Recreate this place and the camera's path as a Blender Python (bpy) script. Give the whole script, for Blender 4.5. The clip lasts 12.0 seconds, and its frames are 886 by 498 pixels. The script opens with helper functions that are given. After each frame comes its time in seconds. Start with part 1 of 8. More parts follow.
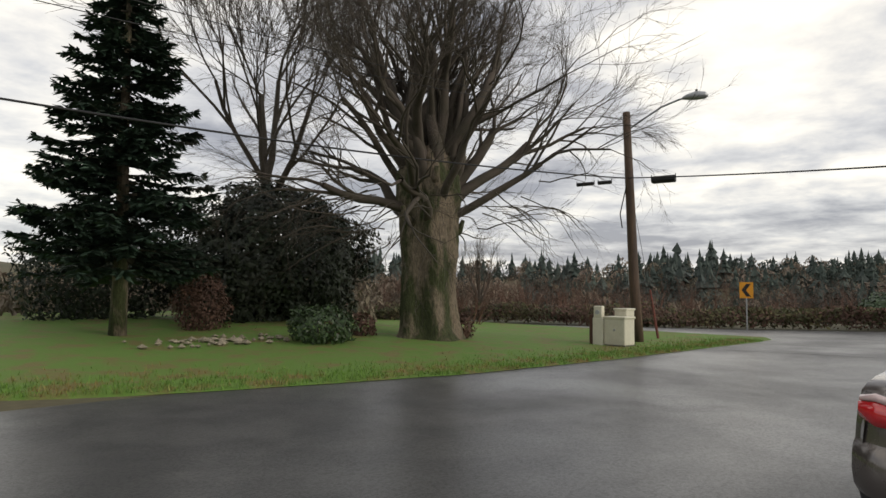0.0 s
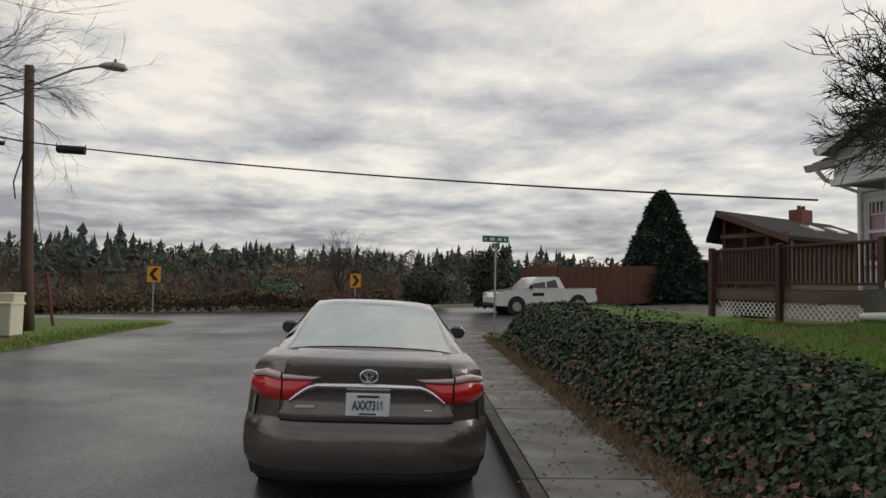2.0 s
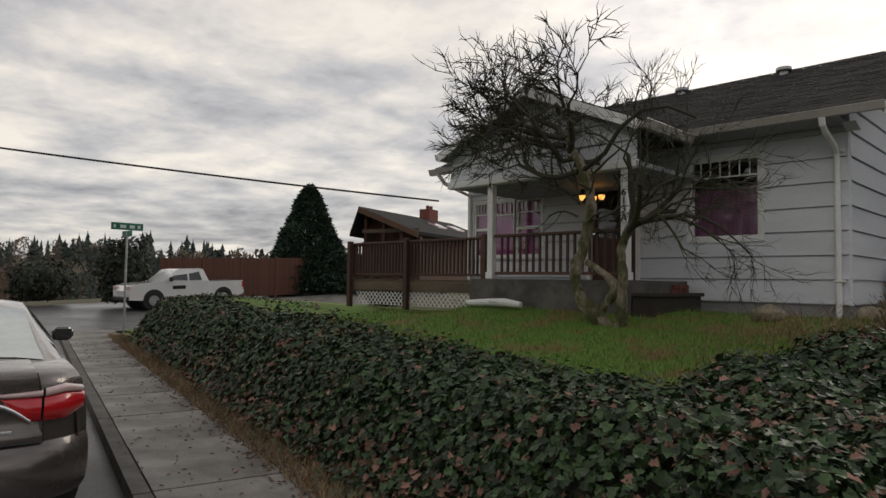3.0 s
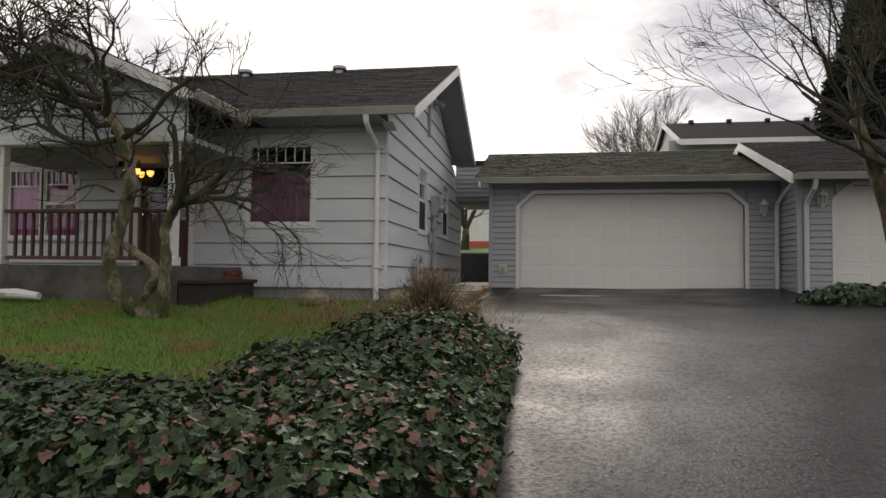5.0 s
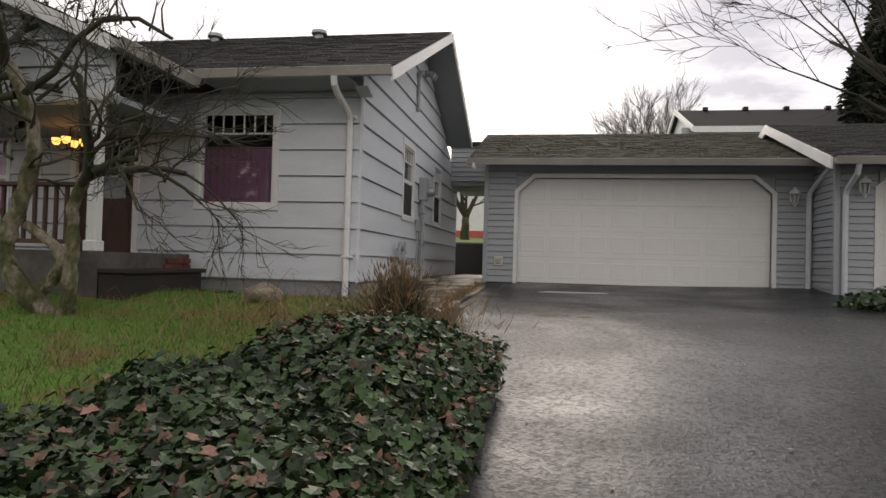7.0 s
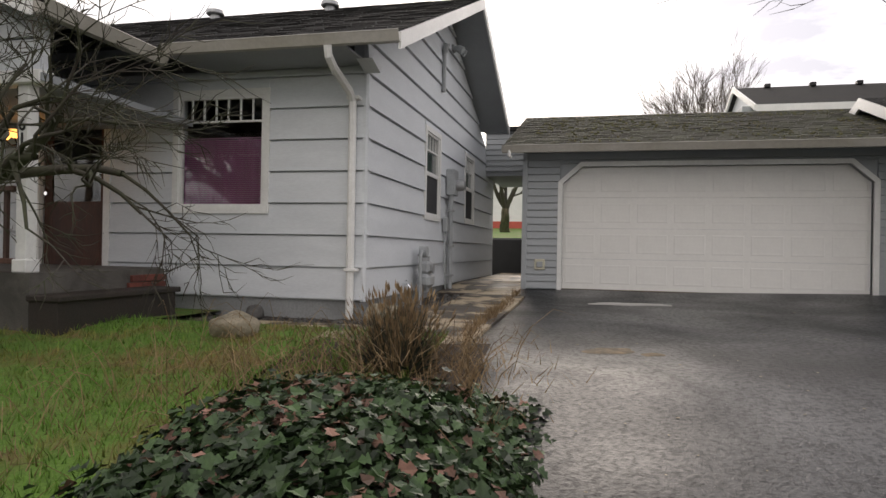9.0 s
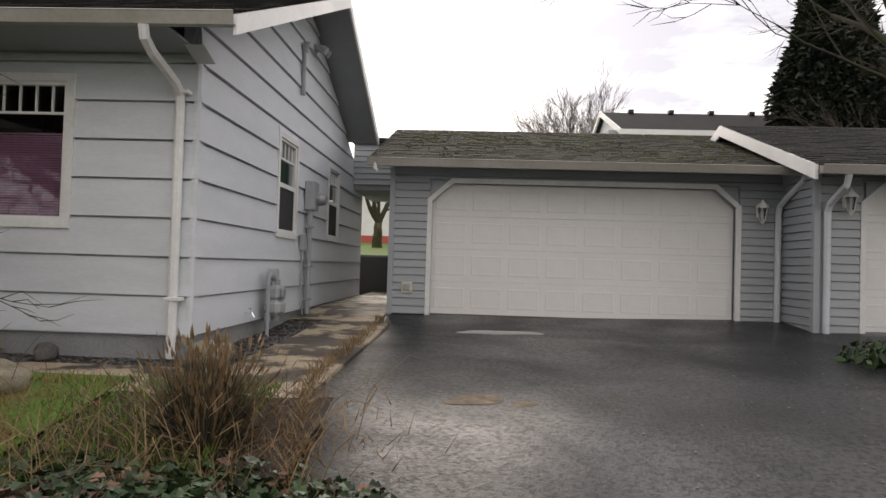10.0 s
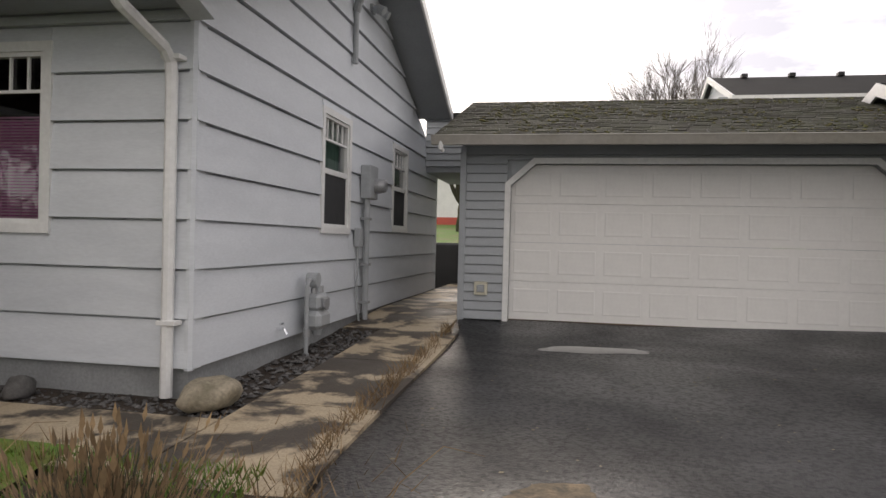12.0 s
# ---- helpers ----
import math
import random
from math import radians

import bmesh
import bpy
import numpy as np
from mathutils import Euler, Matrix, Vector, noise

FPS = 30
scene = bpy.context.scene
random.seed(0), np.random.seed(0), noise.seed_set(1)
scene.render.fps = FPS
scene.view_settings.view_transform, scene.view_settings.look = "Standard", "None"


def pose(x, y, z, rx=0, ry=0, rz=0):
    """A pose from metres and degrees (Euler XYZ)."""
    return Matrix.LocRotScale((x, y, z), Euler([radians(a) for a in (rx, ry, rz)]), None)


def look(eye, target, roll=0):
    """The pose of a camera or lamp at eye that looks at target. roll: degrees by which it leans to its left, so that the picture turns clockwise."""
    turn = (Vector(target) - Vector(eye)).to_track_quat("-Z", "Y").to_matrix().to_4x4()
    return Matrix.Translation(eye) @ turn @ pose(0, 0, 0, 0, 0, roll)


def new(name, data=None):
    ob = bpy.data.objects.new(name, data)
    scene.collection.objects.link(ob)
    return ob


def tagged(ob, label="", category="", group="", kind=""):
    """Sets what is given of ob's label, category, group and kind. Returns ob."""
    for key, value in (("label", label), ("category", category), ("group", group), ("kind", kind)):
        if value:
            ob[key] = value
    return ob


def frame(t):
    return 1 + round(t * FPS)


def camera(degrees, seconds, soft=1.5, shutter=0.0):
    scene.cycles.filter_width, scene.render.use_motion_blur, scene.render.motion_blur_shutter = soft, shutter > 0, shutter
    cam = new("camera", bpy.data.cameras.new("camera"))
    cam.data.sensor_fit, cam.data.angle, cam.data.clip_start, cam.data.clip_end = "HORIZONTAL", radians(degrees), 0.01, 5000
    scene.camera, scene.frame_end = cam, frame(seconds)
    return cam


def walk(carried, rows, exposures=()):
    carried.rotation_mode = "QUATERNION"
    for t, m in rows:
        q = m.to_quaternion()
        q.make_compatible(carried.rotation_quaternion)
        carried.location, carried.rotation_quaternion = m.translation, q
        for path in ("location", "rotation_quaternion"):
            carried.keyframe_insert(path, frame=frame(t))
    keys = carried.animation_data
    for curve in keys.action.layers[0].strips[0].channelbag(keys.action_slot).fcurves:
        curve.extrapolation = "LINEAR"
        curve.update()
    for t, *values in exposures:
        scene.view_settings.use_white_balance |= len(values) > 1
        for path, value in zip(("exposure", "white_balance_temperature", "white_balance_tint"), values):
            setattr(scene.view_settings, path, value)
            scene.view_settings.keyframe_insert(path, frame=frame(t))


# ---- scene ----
cam = camera(67.7, 12.0)
METRES, EYE, TILT, LEAN, TURN = 6.6, 1.5, 0.0, 0.0, -37.1
PATH = [
    (0, (-0.071, 1.459, 2.017), (1.606, 2.542, 2.143), 0.4),
    (0.5, (0.041, 1.566, 2.054), (1.901, 2.293, 2.173), 1.3),
    (1, (0.171, 1.548, 2.039), (2.136, 1.903, 2.156), 1.4),
    (1.5, (0.241, 1.548, 2.014), (2.237, 1.477, 2.121), 1.0),
    (2, (0.25, 1.518, 1.991), (2.176, 0.988, 2.095), 1.2),
    (2.5, (0.316, 1.417, 1.982), (2.05, 0.427, 2.093), 0.9),
    (3, (0.313, 1.294, 1.999), (1.725, -0.119, 2.096), 0.8),
    (3.5, (0.323, 1.16, 2.017), (1.366, -0.545, 2.09), 0.7),
    (3.7, (0.322, 1.107, 2.016), (1.239, -0.668, 2.088), 0.6),
    (5.3, (0.307, 0.425, 1.973), (0.588, -1.554, 2.058), 0.8),
    (5.5, (0.288, 0.258, 1.966), (0.569, -1.72, 2.07), 1.0),
    (6, (0.282, -0.151, 1.97), (0.534, -2.132, 2.082), 1.4),
    (6.5, (0.232, -0.549, 1.996), (0.533, -2.525, 2.07), 1.1),
    (7, (0.233, -0.94, 2.025), (0.566, -2.912, 2.068), 1.6),
    (7.2, (0.229, -1.071, 2.034), (0.572, -3.041, 2.102), 1.5),
    (9, (0.343, -2.7, 2.317), (0.803, -4.646, 2.32), 1.0),
    (9.5, (0.316, -3.122, 2.373), (0.68, -5.089, 2.395), 1.0),
    (10, (0.285, -3.666, 2.459), (0.379, -5.663, 2.509), 1.7),
    (10.5, (0.308, -4.158, 2.555), (0.157, -6.152, 2.58), 1.1),
    (11, (0.239, -4.478, 2.629), (0.049, -6.469, 2.608), 1.6),
    (11.5, (0.198, -4.883, 2.653), (0.208, -6.883, 2.623), 1.4),
    (12, (0.2, -5.303, 2.719), (0.571, -7.268, 2.695), 1.4),
]
EXPOSURES = [(0.0, 1.02, 6700, 9), (0.5, 1.1, 6700, 9), (1.2, 0.95, 6700, 9), (2.5, 0.55, 6750, 10), (3.5, 0.75, 6850, 12), (5.5, 1.15, 6900, 13), (7.0, 1.32, 6900, 14), (9.0, 1.6, 6900, 14), (12.0, 1.6, 6900, 15)]
walk(cam, [(t, look(eye, target, roll)) for t, eye, target, roll in PATH], EXPOSURES)


# ---- world, sun and exposure ----
SUN_EL, SUN_AZ = 24.0, 174.0   # elevation; azimuth clockwise from +y
world = bpy.data.worlds.new("sky")
scene.world = world
world.use_nodes = True


def links(nt):
    def node(kind, **values):
        n = nt.nodes.new(kind)
        for key, value in values.items():
            if key in n.inputs:
                n.inputs[key].default_value = value
        return n
    return node, nt.links.new


def make_sky():
    nt = world.node_tree
    node, link = links(nt)
    back = nt.nodes["Background"]
    sky = node("ShaderNodeTexSky")
    sky.sky_type, sky.sun_disc = "NISHITA", False
    sky.sun_elevation, sky.sun_rotation = radians(SUN_EL), radians(SUN_AZ)
    dim = node("ShaderNodeVectorMath")
    dim.operation = "SCALE"
    dim.inputs["Scale"].default_value = 0.07
    link(sky.outputs[0], dim.inputs[0])
    co = node("ShaderNodeTexCoord")
    sep = node("ShaderNodeSeparateXYZ")
    link(co.outputs["Generated"], sep.inputs[0])
    # clouds lie on a plane far overhead, so that they crowd together towards the horizon
    up = node("ShaderNodeMath")
    up.operation = "MAXIMUM"
    up.inputs[1].default_value = 0.0
    link(sep.outputs[2], up.inputs[0])
    lift = node("ShaderNodeMath")
    lift.operation = "ADD"
    lift.inputs[1].default_value = 0.12
    link(up.outputs[0], lift.inputs[0])
    flat = node("ShaderNodeVectorMath")
    flat.operation = "DIVIDE"
    trio = node("ShaderNodeCombineXYZ")
    for k in range(3):
        link(lift.outputs[0], trio.inputs[k])
    link(co.outputs["Generated"], flat.inputs[0])
    link(trio.outputs[0], flat.inputs[1])
    big = node("ShaderNodeTexNoise", Scale=0.9, Detail=7.0, Roughness=0.52, Distortion=0.25)
    small = node("ShaderNodeTexNoise", Scale=3.6, Detail=5.0, Roughness=0.6, Distortion=0.2)
    link(flat.outputs[0], big.inputs["Vector"])
    link(flat.outputs[0], small.inputs["Vector"])
    mix = node("ShaderNodeMix")
    mix.data_type = "FLOAT"
    mix.inputs[0].default_value = 0.3
    link(big.outputs[0], mix.inputs[2])
    link(small.outputs[0], mix.inputs[3])
    ramp = node("ShaderNodeValToRGB")
    e = ramp.color_ramp.elements
    e[0].position, e[0].color = 0.38, (0.27, 0.275, 0.31, 1)
    e[1].position, e[1].color = 0.63, (0.86, 0.82, 0.75, 1)
    mid = e.new(0.5)
    mid.color = (0.52, 0.52, 0.535, 1)
    link(mix.outputs[0], ramp.inputs[0])
    # glow round the veiled sun
    az, el = radians(SUN_AZ), radians(SUN_EL)
    dot = node("ShaderNodeVectorMath")
    dot.operation = "DOT_PRODUCT"
    dot.inputs[1].default_value = (math.sin(az) * math.cos(el), math.cos(az) * math.cos(el), math.sin(el))
    norm = node("ShaderNodeVectorMath")
    norm.operation = "NORMALIZE"
    link(co.outputs["Generated"], norm.inputs[0])
    link(norm.outputs[0], dot.inputs[0])
    glow = node("ShaderNodeMapRange")
    glow.interpolation_type = "SMOOTHERSTEP"
    for key, value in (("From Min", 0.78), ("From Max", 1.0), ("To Min", 0.72), ("To Max", 1.0)):
        glow.inputs[key].default_value = value
    link(dot.outputs["Value"], glow.inputs["Value"])
    lit = node("ShaderNodeVectorMath")
    lit.operation = "SCALE"
    link(ramp.outputs[0], lit.inputs[0])
    link(glow.outputs[0], lit.inputs["Scale"])
    both = node("ShaderNodeMix")
    both.data_type = "RGBA"
    both.inputs[0].default_value = 0.9
    link(dim.outputs[0], both.inputs[6])
    link(lit.outputs[0], both.inputs[7])
    link(both.outputs[2], back.inputs[0])
    back.inputs[1].default_value = 1.0


make_sky()
sun_data = bpy.data.lights.new("sun", "SUN")
sun_data.energy, sun_data.angle, sun_data.color = 0.55, radians(26), (1.0, 0.93, 0.84)
sun = new("sun", sun_data)
sun.matrix_world = look((0, 0, 60), (-math.sin(radians(SUN_AZ)) * 60, -math.cos(radians(SUN_AZ)) * 60, 60 - 60 * math.tan(radians(SUN_EL))))


# ---- materials ----
def material(name, color, rough=0.7, metal=0.0, vary=0.25, scale=6.0, fine=60.0, bump=0.1, second=None, spread=(0.35, 0.65), island=0.0, piece=0.0, spec=0.5, coat=0.0, stretch=(1, 1, 1), depth=0.01):
    """A surface with variation at two scales: patches (scale) between color and second, and grain (fine) with relief."""
    m = bpy.data.materials.new(name)
    m.use_nodes = True
    nt = m.node_tree
    node, link = links(nt)
    out = nt.nodes["Principled BSDF"]
    second = second or tuple(c * (1 - vary) for c in color)
    co = node("ShaderNodeTexCoord")
    mp = node("ShaderNodeMapping")
    mp.inputs["Scale"].default_value = stretch
    link(co.outputs["Object"], mp.inputs[0])
    n1 = node("ShaderNodeTexNoise", Scale=scale, Detail=5.0, Roughness=0.6, Distortion=0.3)
    n2 = node("ShaderNodeTexNoise", Scale=fine, Detail=3.0, Roughness=0.6)
    link(mp.outputs[0], n1.inputs["Vector"])
    link(mp.outputs[0], n2.inputs["Vector"])
    ramp = node("ShaderNodeValToRGB")
    e = ramp.color_ramp.elements
    e[0].position, e[0].color = spread[0], (*second, 1)
    e[1].position, e[1].color = spread[1], (*color, 1)
    link(n1.outputs[0], ramp.inputs[0])
    grain = node("ShaderNodeMapRange")
    for key, value in (("From Min", 0.3), ("From Max", 0.7), ("To Min", 1 - vary * 0.6), ("To Max", 1 + vary * 0.4)):
        grain.inputs[key].default_value = value
    link(n2.outputs[0], grain.inputs["Value"])
    mul = node("ShaderNodeVectorMath")
    mul.operation = "SCALE"
    link(ramp.outputs[0], mul.inputs[0])
    link(grain.outputs[0], mul.inputs["Scale"])
    last = mul.outputs[0]
    for amount, kind, socket in ((piece, "ShaderNodeObjectInfo", "Random"), (island, "ShaderNodeNewGeometry", "Random Per Island")):
        if amount:
            info = node(kind)
            rng = node("ShaderNodeMapRange")
            rng.inputs["To Min"].default_value, rng.inputs["To Max"].default_value = 1 - amount, 1 + amount
            link(info.outputs[socket], rng.inputs["Value"])
            sc = node("ShaderNodeVectorMath")
            sc.operation = "SCALE"
            link(last, sc.inputs[0])
            link(rng.outputs[0], sc.inputs["Scale"])
            last = sc.outputs[0]
    link(last, out.inputs["Base Color"])
    rr = node("ShaderNodeMapRange")
    for key, value in (("From Min", 0.3), ("From Max", 0.7), ("To Min", max(0.02, rough - 0.1)), ("To Max", min(1, rough + 0.1))):
        rr.inputs[key].default_value = value
    link(n1.outputs[0], rr.inputs["Value"])
    link(rr.outputs[0], out.inputs["Roughness"])
    out.inputs["Metallic"].default_value = metal
    out.inputs["Specular IOR Level"].default_value = spec
    out.inputs["Coat Weight"].default_value = coat
    out.inputs["Coat Roughness"].default_value = 0.05
    if bump:
        b = node("ShaderNodeBump", Strength=bump, Distance=depth)
        link(n2.outputs[0], b.inputs["Height"])
        link(b.outputs[0], out.inputs["Normal"])
    return m


def wet(name, dark, light, dry_rough, wet_rough, scale, fine, bump, patch=None, vary=0.45, spread=(0.38, 0.62), depth=0.008, coat=0.0, coat_rough=0.16, speck=0.0):
    """A paved surface that is partly wet: puddled film where the slow noise is low."""
    m = material(name, light, dry_rough, vary=vary, scale=scale, fine=fine, bump=bump, second=dark, spread=spread, depth=depth)
    nt = m.node_tree
    node, link = links(nt)
    out = nt.nodes["Principled BSDF"]
    co = node("ShaderNodeTexCoord")
    n = node("ShaderNodeTexNoise", Scale=patch or scale * 0.4, Detail=4.0, Roughness=0.55, Distortion=0.4)
    link(co.outputs["Object"], n.inputs["Vector"])
    r = node("ShaderNodeMapRange")
    for key, value in (("From Min", 0.38), ("From Max", 0.62), ("To Min", wet_rough), ("To Max", dry_rough)):
        r.inputs[key].default_value = value
    link(n.outputs[0], r.inputs["Value"])
    link(r.outputs[0], out.inputs["Roughness"])
    film = node("ShaderNodeMapRange")
    for key, value in (("From Min", 0.36), ("From Max", 0.66), ("To Min", coat), ("To Max", coat * 0.3)):
        film.inputs[key].default_value = value
    link(n.outputs[0], film.inputs["Value"])
    out.inputs["Coat Roughness"].default_value = coat_rough
    g = node("ShaderNodeTexNoise", Scale=fine * 0.6, Detail=2.0)
    link(co.outputs["Object"], g.inputs["Vector"])
    # stones standing out of the film
    stones = node("ShaderNodeMapRange")
    for key, value in (("From Min", 0.46), ("From Max", 0.6), ("To Min", 1.0), ("To Max", 1.0 - speck)):
        stones.inputs[key].default_value = value
    link(g.outputs[0], stones.inputs["Value"])
    broken = node("ShaderNodeMath")
    broken.operation = "MULTIPLY"
    link(film.outputs[0], broken.inputs[0])
    link(stones.outputs[0], broken.inputs[1])
    link(broken.outputs[0], out.inputs["Coat Weight"])
    ripple = node("ShaderNodeBump", Strength=0.35 + 0.5 * speck, Distance=0.004)
    link(g.outputs[0], ripple.inputs["Height"])
    link(ripple.outputs[0], out.inputs["Coat Normal"])
    return m


def glass(name, tint=(0.8, 0.85, 0.85), rough=0.02):
    m = bpy.data.materials.new(name)
    m.use_nodes = True
    nt = m.node_tree
    out = nt.nodes["Principled BSDF"]
    out.inputs["Base Color"].default_value = (*tint, 1)
    out.inputs["Roughness"].default_value = rough
    out.inputs["Transmission Weight"].default_value = 1.0
    out.inputs["IOR"].default_value = 1.5
    return m


def lamp_glow(name, color, strength):
    m = bpy.data.materials.new(name)
    m.use_nodes = True
    out = m.node_tree.nodes["Principled BSDF"]
    out.inputs["Emission Color"].default_value = (*color, 1)
    out.inputs["Emission Strength"].default_value = strength
    out.inputs["Base Color"].default_value = (*color, 1)
    return m


ASPHALT = wet("asphalt", (0.03, 0.03, 0.031), (0.065, 0.064, 0.062), 0.55, 0.42, 1.2, 50.0, 0.8, 0.25, 1.0, (0.38, 0.62), 0.009, 0.85, 0.32, 0.4)
DRIVE = wet("driveway_asphalt", (0.009, 0.009, 0.01), (0.027, 0.027, 0.029), 0.55, 0.4, 0.9, 40.0, 1.0, 0.5, 1.6, (0.38, 0.62), 0.012, 0.75, 0.3, 0.6)
DRIVE.node_tree.nodes["Principled BSDF"].inputs["Specular IOR Level"].default_value = 0.25
CONCRETE = wet("stained_concrete", (0.06, 0.048, 0.036), (0.42, 0.34, 0.23), 0.8, 0.5, 1.7, 55.0, 0.35, 0.9, 0.4, (0.47, 0.55))
PAVING = wet("pavement_concrete", (0.10, 0.092, 0.078), (0.21, 0.2, 0.175), 0.75, 0.4, 1.9, 80.0, 0.4, 0.8)
KERB = material("kerb_concrete", (0.15, 0.14, 0.125), 0.8, second=(0.06, 0.055, 0.048), scale=3, fine=70, bump=0.3)
GRASS = material("grass_ground", (0.10, 0.19, 0.024), 0.9, vary=0.5, second=(0.15, 0.125, 0.035), scale=1.5, fine=45, bump=0.6, spread=(0.37, 0.52))
FIELD = material("rough_ground", (0.10, 0.085, 0.045), 0.95, vary=0.4, second=(0.06, 0.06, 0.025), scale=0.08, fine=6, bump=0.4)
SOIL = material("soil", (0.055, 0.04, 0.028), 0.95, vary=0.4, second=(0.03, 0.022, 0.016), scale=4, fine=60, bump=0.8)
SIDING = material("grey_siding_paint", (0.70, 0.73, 0.76), 0.55, vary=0.09, second=(0.63, 0.66, 0.69), scale=1.2, fine=18, bump=0.08, piece=0.03, stretch=(1, 1, 4), depth=0.004)
VINYL = material("grey_vinyl_siding", (0.40, 0.425, 0.445), 0.5, vary=0.07, scale=1.5, fine=30, bump=0.05, piece=0.03, depth=0.003)
TRIM = material("white_trim_paint", (0.85, 0.85, 0.83), 0.45, vary=0.1, scale=2.0, fine=25, bump=0.05, depth=0.003)
DOORPAINT = material("white_door_paint", (0.86, 0.85, 0.82), 0.42, vary=0.05, scale=0.8, fine=20, bump=0.03, depth=0.002)
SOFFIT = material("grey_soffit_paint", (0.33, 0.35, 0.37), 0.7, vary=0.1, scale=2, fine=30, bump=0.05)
SHINGLE = material("mossy_shingle", (0.034, 0.033, 0.033), 0.85, vary=0.35, second=(0.022, 0.022, 0.021), scale=1.5, fine=120, bump=0.5, island=0.25, spec=0.15)
MOSSY = material("mossy_shingle_green", (0.04, 0.037, 0.029), 0.9, vary=0.45, second=(0.034, 0.038, 0.015), scale=2.2, fine=60, bump=0.8, island=0.3)
GUTTER = material("gutter_metal", (0.44, 0.42, 0.385), 0.4, vary=0.15, second=(0.36, 0.34, 0.29), scale=1.2, fine=20, bump=0.04)
FOUND = material("foundation_concrete", (0.34, 0.35, 0.35), 0.85, vary=0.25, scale=2, fine=40, bump=0.3)
PINK = material("pink_curtain", (0.74, 0.17, 0.56), 0.85, vary=0.2, scale=3, fine=40, bump=0.1, stretch=(4, 4, 0.5))
MAUVE = material("mauve_curtain", (0.52, 0.11, 0.36), 0.85, vary=0.2, scale=3, fine=40, bump=0.1, stretch=(4, 4, 0.5))
GREENCURTAIN = material("green_curtain", (0.12, 0.22, 0.17), 0.85, vary=0.2, scale=3, fine=40, bump=0.1, stretch=(4, 4, 0.5))
# indoor dimness put into the colour, not a wall paint
INDOORSHADE = material("dark_room", (0.05, 0.045, 0.045), 0.9, vary=0.2, scale=2, fine=20)
BLIND = material("blind_slats", (0.52, 0.27, 0.41), 0.6, vary=0.1, scale=3, fine=30)
SCREENMESH = material("insect_screen_mesh", (0.035, 0.036, 0.038), 0.8, vary=0.15, scale=4, fine=300, bump=0.2, depth=0.002)
GLASS = glass("window_glass", (0.86, 0.88, 0.88))
DECKWOOD = material("brown_stained_wood", (0.11, 0.045, 0.028), 0.6, vary=0.35, second=(0.06, 0.028, 0.02), scale=3, fine=40, bump=0.3, piece=0.2, stretch=(1, 1, 0.2))
STEPWOOD = material("dark_wet_wood", (0.04, 0.03, 0.024), 0.7, vary=0.35, second=(0.022, 0.018, 0.014), scale=3, fine=40, bump=0.3)
OLDWOOD = material("weathered_wood", (0.16, 0.12, 0.08), 0.8, vary=0.3, second=(0.08, 0.06, 0.045), scale=3, fine=40, bump=0.4, piece=0.15, stretch=(0.3, 1, 1))

IVY = material("ivy_leaf", (0.048, 0.088, 0.028), 0.5, vary=0.3, second=(0.018, 0.036, 0.014), scale=9, fine=50, bump=0.1, island=0.65, spec=0.35)
DRYLEAF = material("dry_leaf", (0.29, 0.15, 0.115), 0.75, vary=0.3, second=(0.10, 0.06, 0.03), scale=5, fine=50, bump=0.1, island=0.4)
# near-black: the shade between ivy leaves is put into this colour
IVYSHADE = material("hedge_depth", (0.02, 0.022, 0.012), 0.95, vary=0.4, scale=4, fine=30, bump=0.5)
BLADE = material("grass_blade", (0.105, 0.205, 0.024), 0.7, vary=0.3, second=(0.23, 0.16, 0.05), scale=1.5, fine=20, bump=0, spread=(0.37, 0.52), island=0.35)
STRAW = material("dry_grass", (0.30, 0.21, 0.11), 0.8, vary=0.3, second=(0.16, 0.10, 0.05), scale=3, fine=20, bump=0, island=0.35)
BARK = material("mossy_bark", (0.17, 0.135, 0.095), 0.95, vary=0.7, second=(0.036, 0.044, 0.012), scale=1.3, fine=16, bump=1.0, spread=(0.45, 0.56), stretch=(1, 1, 0.4), depth=0.06)
# mossy bark, its colour lifted to make up for little light on the trunk
GARDENBARK = material("lichened_bark", (0.27, 0.23, 0.17), 0.95, vary=0.7, second=(0.075, 0.08, 0.028), scale=4.5, fine=22, bump=1.0, spread=(0.42, 0.56), stretch=(1, 1, 0.6), depth=0.04)
TWIG = material("twig_bark", (0.085, 0.068, 0.055), 0.9, vary=0.3, second=(0.055, 0.047, 0.032), scale=2, fine=30, bump=0.2)
DARKTWIG = material("dark_twig", (0.06, 0.05, 0.042), 0.9, vary=0.3, second=(0.05, 0.055, 0.025), scale=3, fine=30, bump=0.3)
REDTWIG = material("red_brown_twig", (0.12, 0.065, 0.045), 0.9, vary=0.35, scale=1, fine=12, bump=0.1, island=0.3)
NEEDLE = material("fir_needle", (0.04, 0.075, 0.045), 0.7, vary=0.3, second=(0.022, 0.045, 0.028), scale=1.2, fine=20, bump=0, island=0.35)
# distance haze is mixed into this bluish green
HAZYWOOD = material("far_conifer", (0.06, 0.08, 0.066), 0.9, vary=0.35, second=(0.038, 0.052, 0.046), scale=0.06, fine=1.2, bump=0, island=0.3)
FARBUSH = material("far_bare_wood", (0.23, 0.178, 0.14), 0.95, vary=0.35, second=(0.15, 0.13, 0.09), scale=0.05, fine=1.2, bump=0, island=0.3)
BUSH = material("evergreen_leaf", (0.04, 0.075, 0.022), 0.5, vary=0.3, second=(0.025, 0.05, 0.016), scale=3, fine=30, bump=0, island=0.4)
